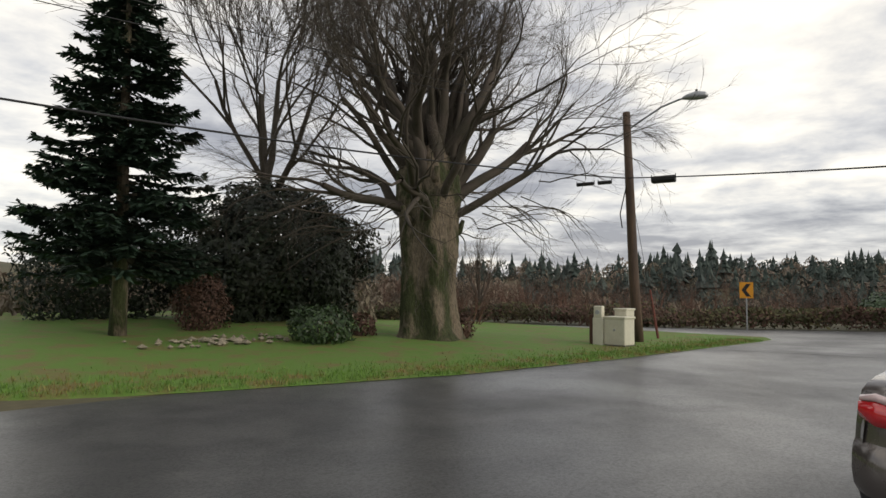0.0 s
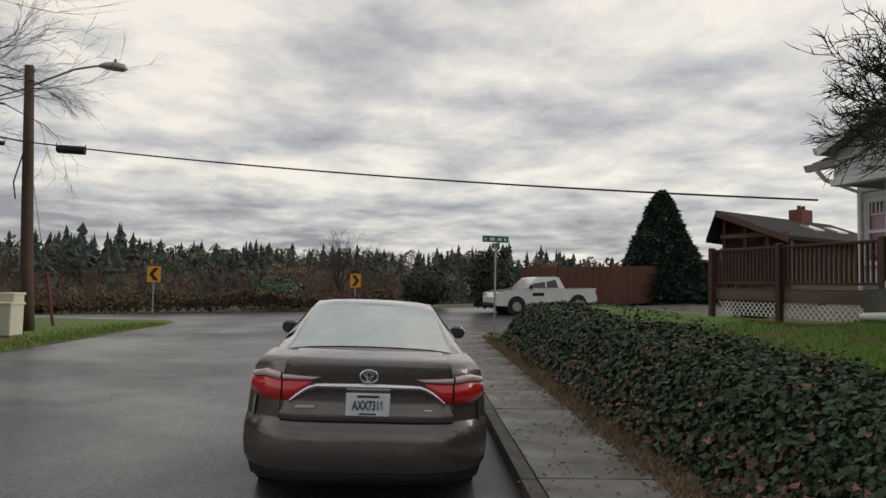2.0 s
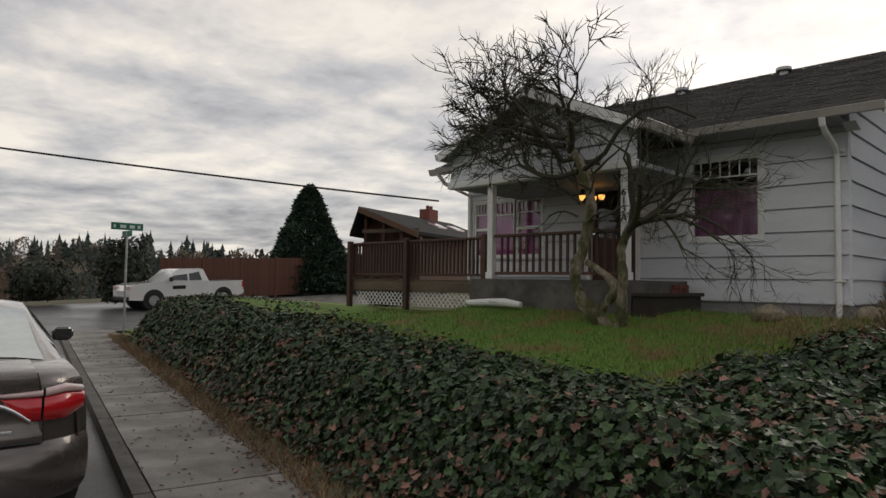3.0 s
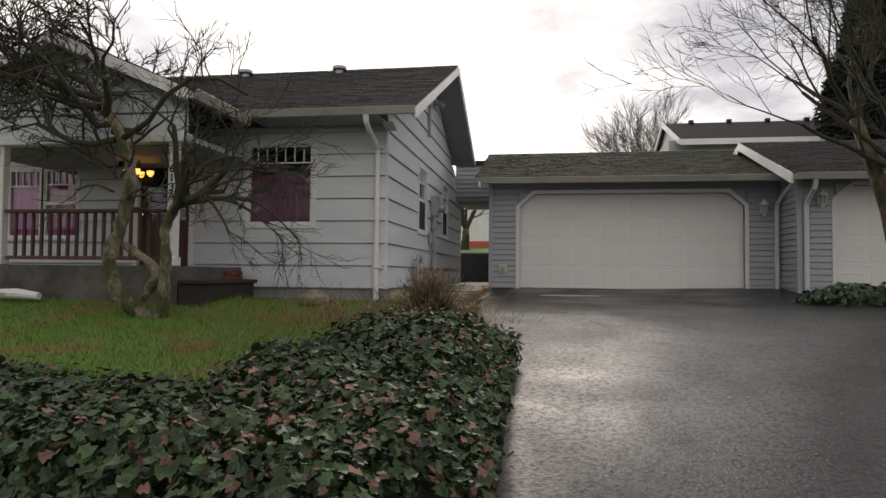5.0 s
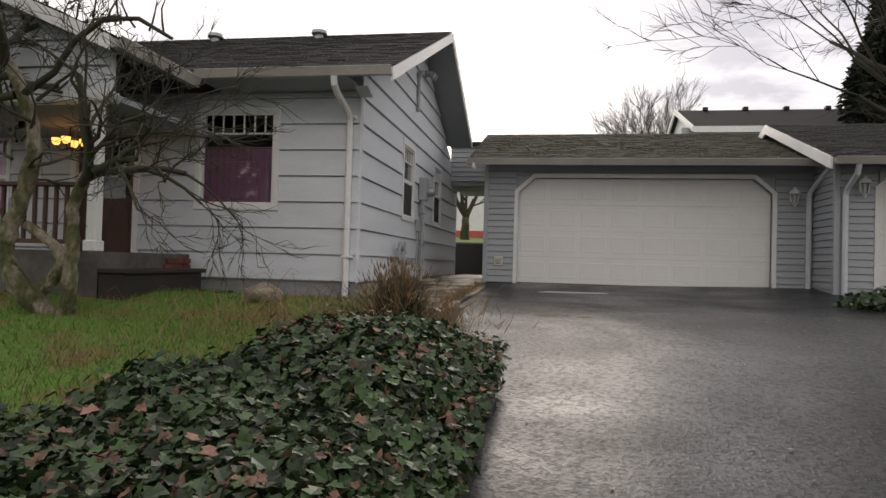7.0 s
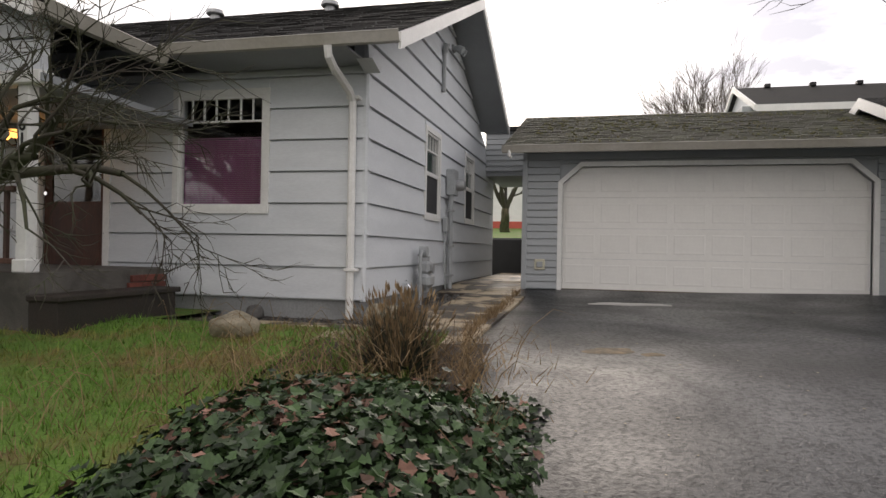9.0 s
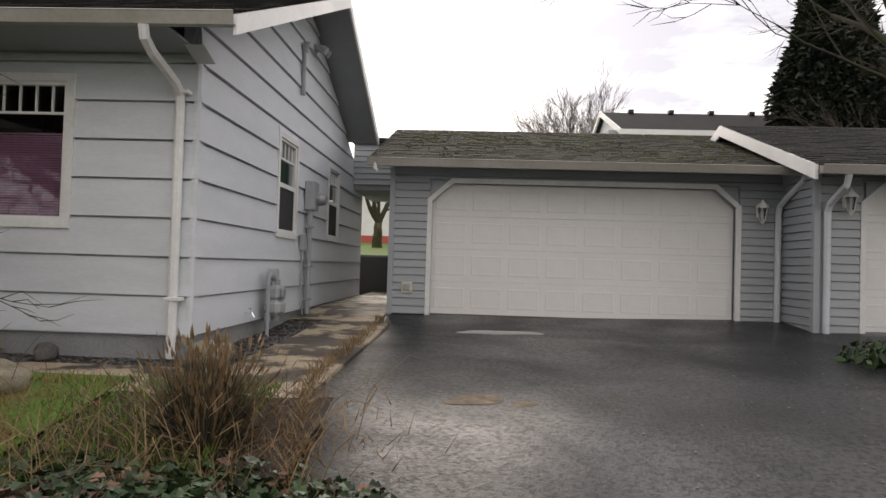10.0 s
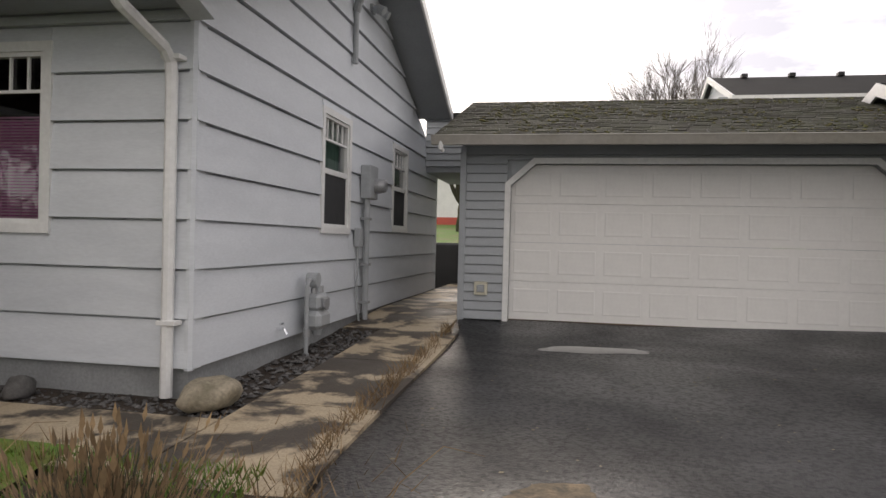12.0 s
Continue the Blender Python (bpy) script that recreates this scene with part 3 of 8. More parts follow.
def path_slab(x0, x1, y0, y1):
    Shape().prism([(x0 + 0.006, y0 + 0.006), (x1 - 0.006, y0 + 0.006), (x1 - 0.006, y1 - 0.006), (x0 + 0.006, y1 - 0.006)], lambda x, y: (x, y, 1.2), lambda x, y: (x, y, drive_height(y) + 0.03)).ob("slab", CONCRETE, path)


for y1 in (-8.1, -9.75, -11.4, -13.05, -14.7, -16.35, -18.0, -19.6):
    path_slab(1.45 if y1 > -13 else 1.63, 2.42 if y1 > -13.0 else 2.9, y1 - 1.65, y1)
for x0 in (2.42, 4.0):
    path_slab(x0, x0 + 1.58, -9.3, -8.35)
# gravel strip at the wall's foot
S = Shape()
S.sheet([2.4, 2.6, 2.8, 2.95], [-9.2 - 0.3 * k for k in range(14)], lambda x, y: drive_height(y) + 0.0 + 0.02 * noise.noise((x * 5, y * 5, 0)))
S.sheet([2.6 + 0.3 * k for k in range(9)], [-9.2, -9.4, -9.6, -9.8], lambda x, y: 1.5 + 0.02 * noise.noise((x * 5, y * 5, 0)))
S.sheet([1.2, 1.6, 2.0, 2.4, 2.7], [-6.3, -6.8, -7.3, -7.8, -8.12], lambda x, y: max(drive_height(y) + 0.03, min(yard(x, y), drive_height(y) + 0.1)) + 0.03 * noise.noise((x * 3, y * 3, 0)))
structure(S.ob("soil_strip", SOIL, smooth=True), "bare soil strip along the foundation", "soil")


def pebble(S, x, y, z, r, rng, flat=0.6):
    base = [(1, 0, 0), (-1, 0, 0), (0, 1, 0), (0, -1, 0), (0, 0, 1), (0, 0, -1)]
    c, s = math.cos(rng.uniform(0, 6)), math.sin(rng.uniform(0, 6))
    v = []
    for p in base:
        k = r * rng.uniform(0.7, 1.2)
        v.append((x + (p[0] * c - p[1] * s) * k, y + (p[0] * s + p[1] * c) * k, z + p[2] * k * flat))
    S.add(v, [(0, 2, 4), (2, 1, 4), (1, 3, 4), (3, 0, 4), (2, 0, 5), (1, 2, 5), (3, 1, 5), (0, 3, 5)])


S = Shape()
for k in range(900):
    if k % 3:
        x, y = rng.uniform(2.42, 2.9), rng.uniform(-13.0, -9.3)
    else:
        x, y = rng.uniform(2.6, 5.0), rng.uniform(-9.7, -9.32)
    pebble(S, x, y, drive_height(y) + 0.015, rng.uniform(0.012, 0.035), rng)
tagged(S.ob("gravel", GREYROCK), "dark gravel and dead leaves along the wall", "gravel", "", "stuff")
S = Shape()
for k in range(260):
    x, y = rng.uniform(-4, 1.2), rng.uniform(-13, -3)
    pebble(S, x, y, paving(x, y) + 0.006, rng.uniform(0.006, 0.016), rng, 0.3)
tagged(S.ob("fallen_bits", ROCK), "pale scraps of leaf and bark on the driveway", "leaf litter", "", "stuff")


def film_patch(name, mat, cx, cy, rx, ry, turn_deg, seed, label, category):
    """A thin irregular patch lying on the driveway."""
    S = Shape()
    n, rings = 40, (1.0, 0.6, 0.25)
    ca, sa = math.cos(radians(turn_deg)), math.sin(radians(turn_deg))
    v = []
    for r in rings:
        for k in range(n):
            a = 2 * math.pi * k / n
            q = r * (1 + 0.35 * noise.noise((math.cos(a) * 1.6, math.sin(a) * 1.6, seed)) + 0.15 * noise.noise((math.cos(a) * 5, math.sin(a) * 5, seed)))
            u, w = math.cos(a) * rx * q, math.sin(a) * ry * q
            x, y = cx + u * ca - w * sa, cy + u * sa + w * ca
            v.append((x, y, paving(x, y) + 0.012 * noise.noise((x, y * 0.7, 3)) + (0.003 if r == 1.0 else 0.007)))
    S.add(v, [(i * n + k, i * n + (k + 1) % n, (i + 1) * n + (k + 1) % n, (i + 1) * n + k) for i in range(2) for k in range(n)] + [tuple(2 * n + k for k in range(n))])
    tagged(S.ob(name, mat, smooth=True), label, category, "", "structure")


film_patch("puddle", WATER, -0.1, -12.6, 0.62, 0.16, 8, 3.0, "shallow puddle on the asphalt before the garage", "puddle")
film_patch("silt_patch", SILT, 0.24, -8.65, 0.26, 0.13, 30, 5.0, "pale tan silt dried onto the driveway", "stain")
film_patch("silt_patch", SILT, -0.12, -8.6, 0.12, 0.07, 35, 8.0, "pale tan silt dried onto the driveway", "stain")


def boulder(x, y, z, rx, ry, rz, mat, label, seed):
    bm = bmesh.new()
    bmesh.ops.create_icosphere(bm, subdivisions=3, radius=1)
    for p in bm.verts:
        k = 1 + 0.28 * noise.noise(p.co * 1.3 + Vector((seed, 0, 0))) + 0.1 * noise.noise(p.co * 4 + Vector((seed, 0, 0)))
        p.co = Vector((p.co.x * rx * k, p.co.y * ry * k, max(p.co.z, -0.55) * rz * k))
    me = bpy.data.meshes.new("boulder")
    bm.to_mesh(me)
    bm.free()
    for poly in me.polygons:
        poly.use_smooth = True
    me.materials.append(mat)
    o = new("boulder", me)
    o.matrix_basis = pose(x, y, z, 0, 0, seed * 40)
    tagged(o, label, "rock", "garden rocks")


boulder(3.45, -7.95, 1.6, 0.22, 0.17, 0.14, ROCK, "pale lichened boulder on the lawn's edge", 1)
boulder(2.62, -9.55, 1.6, 0.26, 0.17, 0.14, ROCK, "tan boulder at the house corner", 2)
boulder(4.1, -9.45, 1.57, 0.14, 0.1, 0.1, GREYROCK, "small dark stone at the wall's foot", 3)


# ---- the grey house ----
HX0, HX1, HYF, HYB, HZ = 2.91, 10.5, -9.72, -18.7, 1.72
LAP = 0.365
house = structure(thing("house"), "single-storey house with grey lap siding and a dark gable roof", "house")


def wall_with_holes(name, parent, mat, a0, a1, z0, z1, holes, place, thick=0.16):
    """A wall in the plane of (a, z), with openings (a0, a1, z0, z1); place(a, d, z) gives the point d metres behind the face."""
    cuts_a = sorted({a0, a1, *[h[0] for h in holes], *[h[1] for h in holes]})
    cuts_z = sorted({z0, z1, *[h[2] for h in holes], *[h[3] for h in holes]})
    S = Shape()
    for p, q in zip(cuts_a, cuts_a[1:]):
        for r, s in zip(cuts_z, cuts_z[1:]):
            am, zm = (p + q) / 2, (r + s) / 2
            if any(h[0] < am < h[1] and h[2] < zm < h[3] for h in holes):
                continue
            S.prism([(p, r), (q, r), (q, s), (p, s)], lambda a, z: place(a, 0.035, z), lambda a, z: place(a, thick, z))
    return S.ob(name, mat, parent)


def lap_boards(parent, mat, a0, a1, z0, z1, step, holes, place, proud=0.032, span=None):
    """Overlapping boards, each an object. span(z) gives the ends at a height, for gables."""
    z = z0
    while z < z1 - 0.02:
        top = min(z + step, z1)
        pieces = []
        b0, b1 = (a0, a1) if span is None else span(z)
        hit = [h for h in holes if h[2] < top and h[3] > z and h[1] > b0 and h[0] < b1]
        cuts = sorted({b0, b1, *[c for h in hit for c in h[:2] if b0 < c < b1]})
        for p, q in zip(cuts, cuts[1:]):
            inside = [h for h in hit if h[0] < (p + q) / 2 < h[1]]
            if not inside:
                pieces.append((p, q, z, top))
            else:
                if inside[0][2] > z + 0.01:
                    pieces.append((p, q, z, inside[0][2]))
                if inside[0][3] < top - 0.01:
                    pieces.append((p, q, inside[0][3], top))
        for p, q, r, s in pieces:
            t0, t1 = p, q
            if span is not None:
                e0, e1 = span(s)
                t0, t1 = max(p, e0), min(q, e1)
                if t1 - t0 < 0.02:
                    t0 = t1 = (p + q) / 2
                    t1 += 0.02
            S = Shape()
            r += min(0.019, step * 0.1) if r == z else 0
            v = [place(p, 0.03, r), place(q, 0.03, r), place(t1, 0.03, s), place(t0, 0.03, s),
                 place(p, -proud, r), place(q, -proud, r), place(t1, -0.002, s), place(t0, -0.002, s)]
            S.add(v, [(0, 1, 2, 3), (4, 5, 6, 7), (0, 1, 5, 4), (1, 2, 6, 5), (2, 3, 7, 6), (3, 0, 4, 7)])
            S.ob("siding_board", mat, parent)
        z += step


def window(name, parent, place, a0, a1, z0, z1, label, curtain, halves=True, grille=6, trim=0.075, casing=TRIM, curtain_top=None, screen=False):
    """A window in an opening: casing, sash, glass, small bars in the top light, and a curtain or blind behind."""
    win = thing(name, label=label)
    win.parent = parent
    bar = lambda S, a, b, r, s, d0, d1: S.prism([(a, r), (b, r), (b, s), (a, s)], lambda u, z: place(u, d0, z), lambda u, z: place(u, d1, z))
    S = Shape()
    bar(S, a0 - trim, a1 + trim, z1, z1 + trim, -0.032, 0.02)
    bar(S, a0 - trim, a1 + trim, z0 - trim, z0, -0.036, 0.02)
    bar(S, a0 - trim, a0, z0, z1, -0.032, 0.02)
    bar(S, a1, a1 + trim, z0, z1, -0.032, 0.02)
    S.ob("casing", casing, win)
    S = Shape()
    f = 0.035
    bar(S, a0, a1, z1 - f, z1, -0.01, 0.05)
    bar(S, a0, a1, z0, z0 + f, -0.01, 0.05)
    bar(S, a0, a0 + f, z0 + f, z1 - f, -0.01, 0.05)
    bar(S, a1 - f, a1, z0 + f, z1 - f, -0.01, 0.05)
    if halves:
        zm = (z0 + z1) / 2
        bar(S, a0 + f, a1 - f, zm - 0.03, zm + 0.03, -0.012, 0.045)
    S.ob("sash", casing, win)
    if grille:
        gz = z1 - (0.3 if not halves else 0.27)
        S = Shape()
        bar(S, a0 + f, a1 - f, gz - 0.012, gz + 0.012, 0.004, 0.028)
        for k in range(1, grille):
            a = a0 + (a1 - a0) * k / grille
            bar(S, a - 0.009, a + 0.009, gz, z1 - f, 0.006, 0.026)
        S.ob("grille", casing, win)
    S = Shape()
    bar(S, a0 + f * 0.5, a1 - f * 0.5, z0 + f * 0.5, z1 - f * 0.5, 0.03, 0.034)
    pane = S.ob("pane", GLASS, win)
    pane.visible_shadow = False
    if screen:
        S = Shape()
        bar(S, a0 + f, a1 - f, z0 + f, (z0 + z1) / 2 - 0.03, 0.006, 0.009)
        S.ob("insect_screen", SCREENMESH, win, "dark insect screen")
    if curtain:
        mat, share = curtain
        S = Shape()
        cz = z0 + 0.03
        ct = curtain_top or (z1 - 0.28 if share >= 1 else z1)
        if share < 1:
            cz = z1 - (z1 - z0) * share
        m = 40
        v = []
        for k in range(m + 1):
            a = a0 + (a1 - a0) * k / m
            d = 0.12 + 0.02 * math.sin(k * 1.7)
            v += [place(a, d, cz), place(a, d, ct)]
        S.add(v, [(2 * k, 2 * k + 2, 2 * k + 3, 2 * k + 1) for k in range(m)])
        S.ob("curtain", mat, win)
    return win


front = lambda a, d, z: (a, HYF - d, z)
side = lambda a, d, z: (HX0 + d, a, z)
FW = (4.165, 5.29, 2.78, 4.095)
DW = (6.33, 7.28, 2.0, 4.02)
PW = [(8.45, 9.1, 2.55, 3.75), (9.16, 9.82, 2.55, 3.75), (9.88, 10.3, 2.55, 3.75)]
FRONT_HOLES = [FW, DW, *PW]
SW = [(-13.135, -12.295, 2.85, 4.115), (-16.105, -15.275, 2.915, 4.145)]
wall_with_holes("wall_front", house, SIDING, HX0, HX1, HZ, 4.4, FRONT_HOLES, front)
wall_with_holes("wall_side", house, SIDING, HYB, HYF - 0.16, HZ, 4.35, SW, side)
Shape().box(HX1 - 0.16, HYB, HZ, HX1, HYF - 0.16, 4.35).ob("wall_far", SIDING, house)
Shape().box(HX0, HYB - 0.16, HZ, HX1, HYB, 4.35).ob("wall_back", SIDING, house)
RIDGE_Y, RIDGE_Z, EAVE_Z, EAVE_Y = -13.6, 6.53, 4.47, -8.98
SLOPE = (RIDGE_Z - EAVE_Z) / (EAVE_Y - RIDGE_Y)
gable_z = lambda y: max(4.35, RIDGE_Z - 0.14 - abs(y - RIDGE_Y) * SLOPE)
for gx, nm in ((HX0, "gable_wall"), (HX1 - 0.16, "gable_wall")):
    Shape().prism([(HYF, 4.35), (HYF, gable_z(HYF)), (RIDGE_Y, RIDGE_Z - 0.14), (HYB, gable_z(HYB)), (HYB, 4.35)], lambda y, z: (gx + 0.035, y, z), lambda y, z: (gx + 0.16, y, z)).ob(nm, SIDING, house)
Shape().box(HX0 + 0.03, HYB, 1.2, HX1, HYF - 0.03, HZ).ob("foundation", FOUND, house)
# rooms behind the windows, coloured near black for the dimness indoors
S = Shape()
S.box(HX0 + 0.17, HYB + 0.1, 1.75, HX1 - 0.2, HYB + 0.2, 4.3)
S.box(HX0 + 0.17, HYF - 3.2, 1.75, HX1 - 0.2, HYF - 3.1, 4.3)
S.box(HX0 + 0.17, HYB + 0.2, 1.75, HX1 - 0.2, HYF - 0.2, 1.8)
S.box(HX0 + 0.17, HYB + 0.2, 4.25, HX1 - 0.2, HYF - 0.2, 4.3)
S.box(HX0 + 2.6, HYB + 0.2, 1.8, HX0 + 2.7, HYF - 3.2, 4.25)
S.ob("room_walls", INDOORSHADE, house)
pad = 0.075
grow_hole = lambda h: (h[0] - pad * 0.8, h[1] + pad * 0.8, h[2] - pad * 0.8, h[3] + pad * 0.8)
lap_boards(house, SIDING, HX0 - 0.0, HX1, HZ, 4.37, LAP, [grow_hole(FW), grow_hole(DW), (8.4, 10.36, 2.49, 3.81)], front)
lap_boards(house, SIDING, HYB, HYF, HZ, 4.275, LAP, [grow_hole(h) for h in SW], side)
gspan = lambda z: (RIDGE_Y - (RIDGE_Z - 0.16 - z) / SLOPE if z > gable_z(HYB) else HYB, RIDGE_Y + (RIDGE_Z - 0.16 - z) / SLOPE if z > gable_z(HYF) else HYF)
lap_boards(house, SIDING, HYB, HYF, 4.275, RIDGE_Z - 0.25, LAP, [], side, span=gspan)
Shape().prism([(HX0 - 0.022, HYF + 0.0), (HX0, HYF + 0.022), (HX0 + 0.03, HYF + 0.022), (HX0 + 0.03, HYF - 0.03), (HX0 - 0.022, HYF - 0.03)], lambda x, y: (x, y, HZ), lambda x, y: (x, y, 4.37)).ob("corner_board", SIDING, house)
window("front_window", house, front, *FW, "white-framed picture window with a mauve blind", (MAUVE, 1), halves=False, grille=7, curtain_top=3.6)
window("side_window", house, side, *SW[0], "white sash window with a green curtain", (GREENCURTAIN, 0.5), grille=5, screen=True)
window("side_window", house, side, *SW[1], "white sash window with a green curtain", (GREENCURTAIN, 0.4), grille=5, screen=True)
for h, half in zip(PW, (True, False, True)):
    window("porch_window", house, front, *h, "white porch window with a magenta curtain", (PINK, 0.99), halves=half, grille=5, trim=0.05)
S = Shape()
for k in range(33):
    z = FW[2] + 0.04 + k * 0.0245
    S.box(FW[0] + 0.04, HYF - 0.1, z, FW[1] - 0.04, HYF - 0.085, z + 0.012)
S.ob("blind", BLIND, house)

# front door
door = thing("front_door", label="dark brown front door with white trim and a storm glass")
door.parent = house
S = Shape()
for a0, a1, z0, z1 in ((DW[0] - 0.09, DW[0], 2.0, 4.1), (DW[1], DW[1] + 0.09, 2.0, 4.1), (DW[0], DW[1], 4.02, 4.1)):
    S.box(a0, HYF - 0.05, z0, a1, HYF + 0.035, z1)
S.ob("door_trim", TRIM, door)
S = Shape()
for a0, a1, z0, z1 in ((DW[0], DW[0] + 0.11, 2.03, 4.02), (DW[1] - 0.11, DW[1], 2.03, 4.02), (DW[0] + 0.11, DW[1] - 0.11, 2.03, 2.85), (DW[0] + 0.11, DW[1] - 0.11, 3.85, 4.02)):
    S.box(a0, HYF - 0.09, z0, a1, HYF - 0.05, z1, 0.006)
S.ob("door_leaf", DECKWOOD, door)
o = Shape().box(DW[0] + 0.1, HYF - 0.074, 2.84, DW[1] - 0.1, HYF - 0.068, 3.86).ob("door_glass", GLASS, door)
o.visible_shadow = False
Shape().tube([(DW[1] - 0.06, HYF - 0.05, 2.95), (DW[1] - 0.06, HYF - 0.0, 2.95)], 0.025, 10).ob("door_knob", CHROME, door)


# roofs
def roof_slab(parent, corners, thick, mat, name="roof"):
    """A sloping slab below four or more corners."""
    n = len(corners)
    Shape().add([Vector(c) for c in corners] + [Vector(c) - Vector((0, 0, thick)) for c in corners],
                [tuple(range(n)), tuple(range(2 * n - 1, n - 1, -1))] + [(k, n + k, n + (k + 1) % n, (k + 1) % n) for k in range(n)]).ob(name, mat, parent)


def shingles(parent, origin, ux, us, width, length, mat, keep=None, step=0.14, tab=0.3, seed=1):
    """Rows of shingle tabs up a slope, each tab a raised piece."""
    rng = random.Random(seed)
    ux, us, o = Vector(ux).normalized(), Vector(us).normalized(), Vector(origin)
    up = ux.cross(us).normalized()
    if up.z < 0:
        up = -up
    S = Shape()
    row, s = 0, 0.0
    while s < length:
        a = -tab * rng.random()
        while a < width:
            b = min(a + tab * rng.uniform(0.92, 1.05), width)
            a1 = max(a, 0)
            if b - a1 > 0.02:
                mid = o + ux * ((a1 + b) / 2) + us * (s + step / 2)
                if keep is None or keep(mid):
                    h = 0.011 + rng.uniform(-0.003, 0.006)
                    j = rng.uniform(-0.008, 0.008)
                    p = [o + ux * (a1 + 0.004) + us * (s + j), o + ux * (b - 0.004) + us * (s + j)]
                    q = [p[0] + us * (step + 0.05), p[1] + us * (step + 0.05)]
                    S.add([p[0] + up * h, p[1] + up * h, q[1] + up * 0.003, q[0] + up * 0.003, p[0], p[1]], [(0, 1, 2, 3), (0, 4, 5, 1)])
            a = b
        s += step
        row += 1
    o = S.ob("shingles", mat, parent)
    o["kind"] = "stuff"
    return o


RX0, RX1 = 2.31, 10.95
BACK_Y, BACK_Z = -17.0, RIDGE_Z - (17.0 + RIDGE_Y) * SLOPE
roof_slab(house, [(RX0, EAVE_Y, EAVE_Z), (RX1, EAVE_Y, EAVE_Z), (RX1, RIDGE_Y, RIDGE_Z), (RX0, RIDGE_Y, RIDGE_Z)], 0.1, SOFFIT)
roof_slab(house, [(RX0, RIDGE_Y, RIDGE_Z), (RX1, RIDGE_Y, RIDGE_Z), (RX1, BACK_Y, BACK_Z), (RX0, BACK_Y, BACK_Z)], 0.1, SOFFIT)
PGX, PGY, PEZ, PGZ, PX0, PX1 = 7.0, -7.27, 4.36, 5.22, 4.98, 9.0
main_z = lambda y: EAVE_Z + (EAVE_Y - y) * SLOPE
porch_z = lambda x: PGZ - abs(x - PGX) * (PGZ - PEZ) / (PGX - PX0)
SL = math.hypot(RIDGE_Y - EAVE_Y, RIDGE_Z - EAVE_Z)
shingles(house, (RX0 - 0.02, EAVE_Y + 0.02, EAVE_Z + 0.008), (1, 0, 0), (0, RIDGE_Y - EAVE_Y, RIDGE_Z - EAVE_Z), RX1 - RX0 + 0.04, SL, SHINGLE,
         keep=lambda p: not (PX0 < p.x < PX1 and p.z < porch_z(p.x)), seed=2)
shingles(house, (RX0 - 0.02, BACK_Y, BACK_Z + 0.008), (1, 0, 0), (0, RIDGE_Y - BACK_Y, RIDGE_Z - BACK_Z), RX1 - RX0 + 0.04, 3.4, SHINGLE, step=0.28, tab=0.9, seed=3)
# barge boards and rake soffit on the side gable
for y0, y1, za in ((EAVE_Y + 0.03, RIDGE_Y, EAVE_Z), (BACK_Y, RIDGE_Y, BACK_Z)):
    S = Shape()
    S.add([(RX0 - 0.03, y0, za - 0.17), (RX0 - 0.03, y0, za + 0.0), (RX0 - 0.03, y1, RIDGE_Z), (RX0 - 0.03, y1, RIDGE_Z - 0.17), (RX0, y0, za - 0.17), (RX0, y0, za), (RX0, y1, RIDGE_Z), (RX0, y1, RIDGE_Z - 0.17)],
          [(0, 1, 2, 3), (4, 5, 6, 7), (0, 1, 5, 4), (1, 2, 6, 5), (2, 3, 7, 6), (3, 0, 4, 7)])
    S.ob("barge_board", TRIM, house)
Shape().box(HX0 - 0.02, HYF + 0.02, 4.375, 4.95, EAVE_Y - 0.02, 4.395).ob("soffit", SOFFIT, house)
# small return block at the corner, and the lower roof behind the gable
Shape().prism([(HYF + 0.3, 4.37), (HYF + 0.02, 4.28), (HYF - 0.05, 4.37)], lambda y, z: (HX0 - 0.16, y, z), lambda y, z: (HX0 + 0.02, y, z)).ob("eave_return", SIDING, house)
Shape().box(2.95, -19.0, 4.36, RX1, BACK_Y + 0.4, 4.46).ob("rear_roof", SHINGLE, house)


def gutter(parent, a, b, size=0.12, mat=GUTTER):
    """An open gutter from a to b with a rolled front lip."""
    a, b = Vector(a), Vector(b)
    way = (b - a).normalized()
    out = Vector((way.y, -way.x, 0))
    prof = [(0, 0), (0.0, -size), (size * 0.75, -size), (size * 0.95, -size * 0.45), (size * 1.1, -size * 0.05), (size * 1.16, 0.0), (size * 1.08, 0.008), (size * 1.02, -size * 0.06), (size * 0.86, -size * 0.45), (size * 0.7, -size * 0.92), (0.006, -size * 0.92), (0.006, 0)]
    pt = lambda base: (lambda o, z: base + out * o + Vector((0, 0, z)))
    Shape().prism(prof, pt(a), pt(b)).ob("gutter", mat, parent)


def square_pipe(parent, pts, w=0.045, d=0.03, mat=TRIM, name="downspout"):
    """A ribbed rectangular pipe through points."""
    S = Shape()
    S.tube(pts, [w] * len(pts), 8)
    o = S.ob(name, mat, parent)
    return o


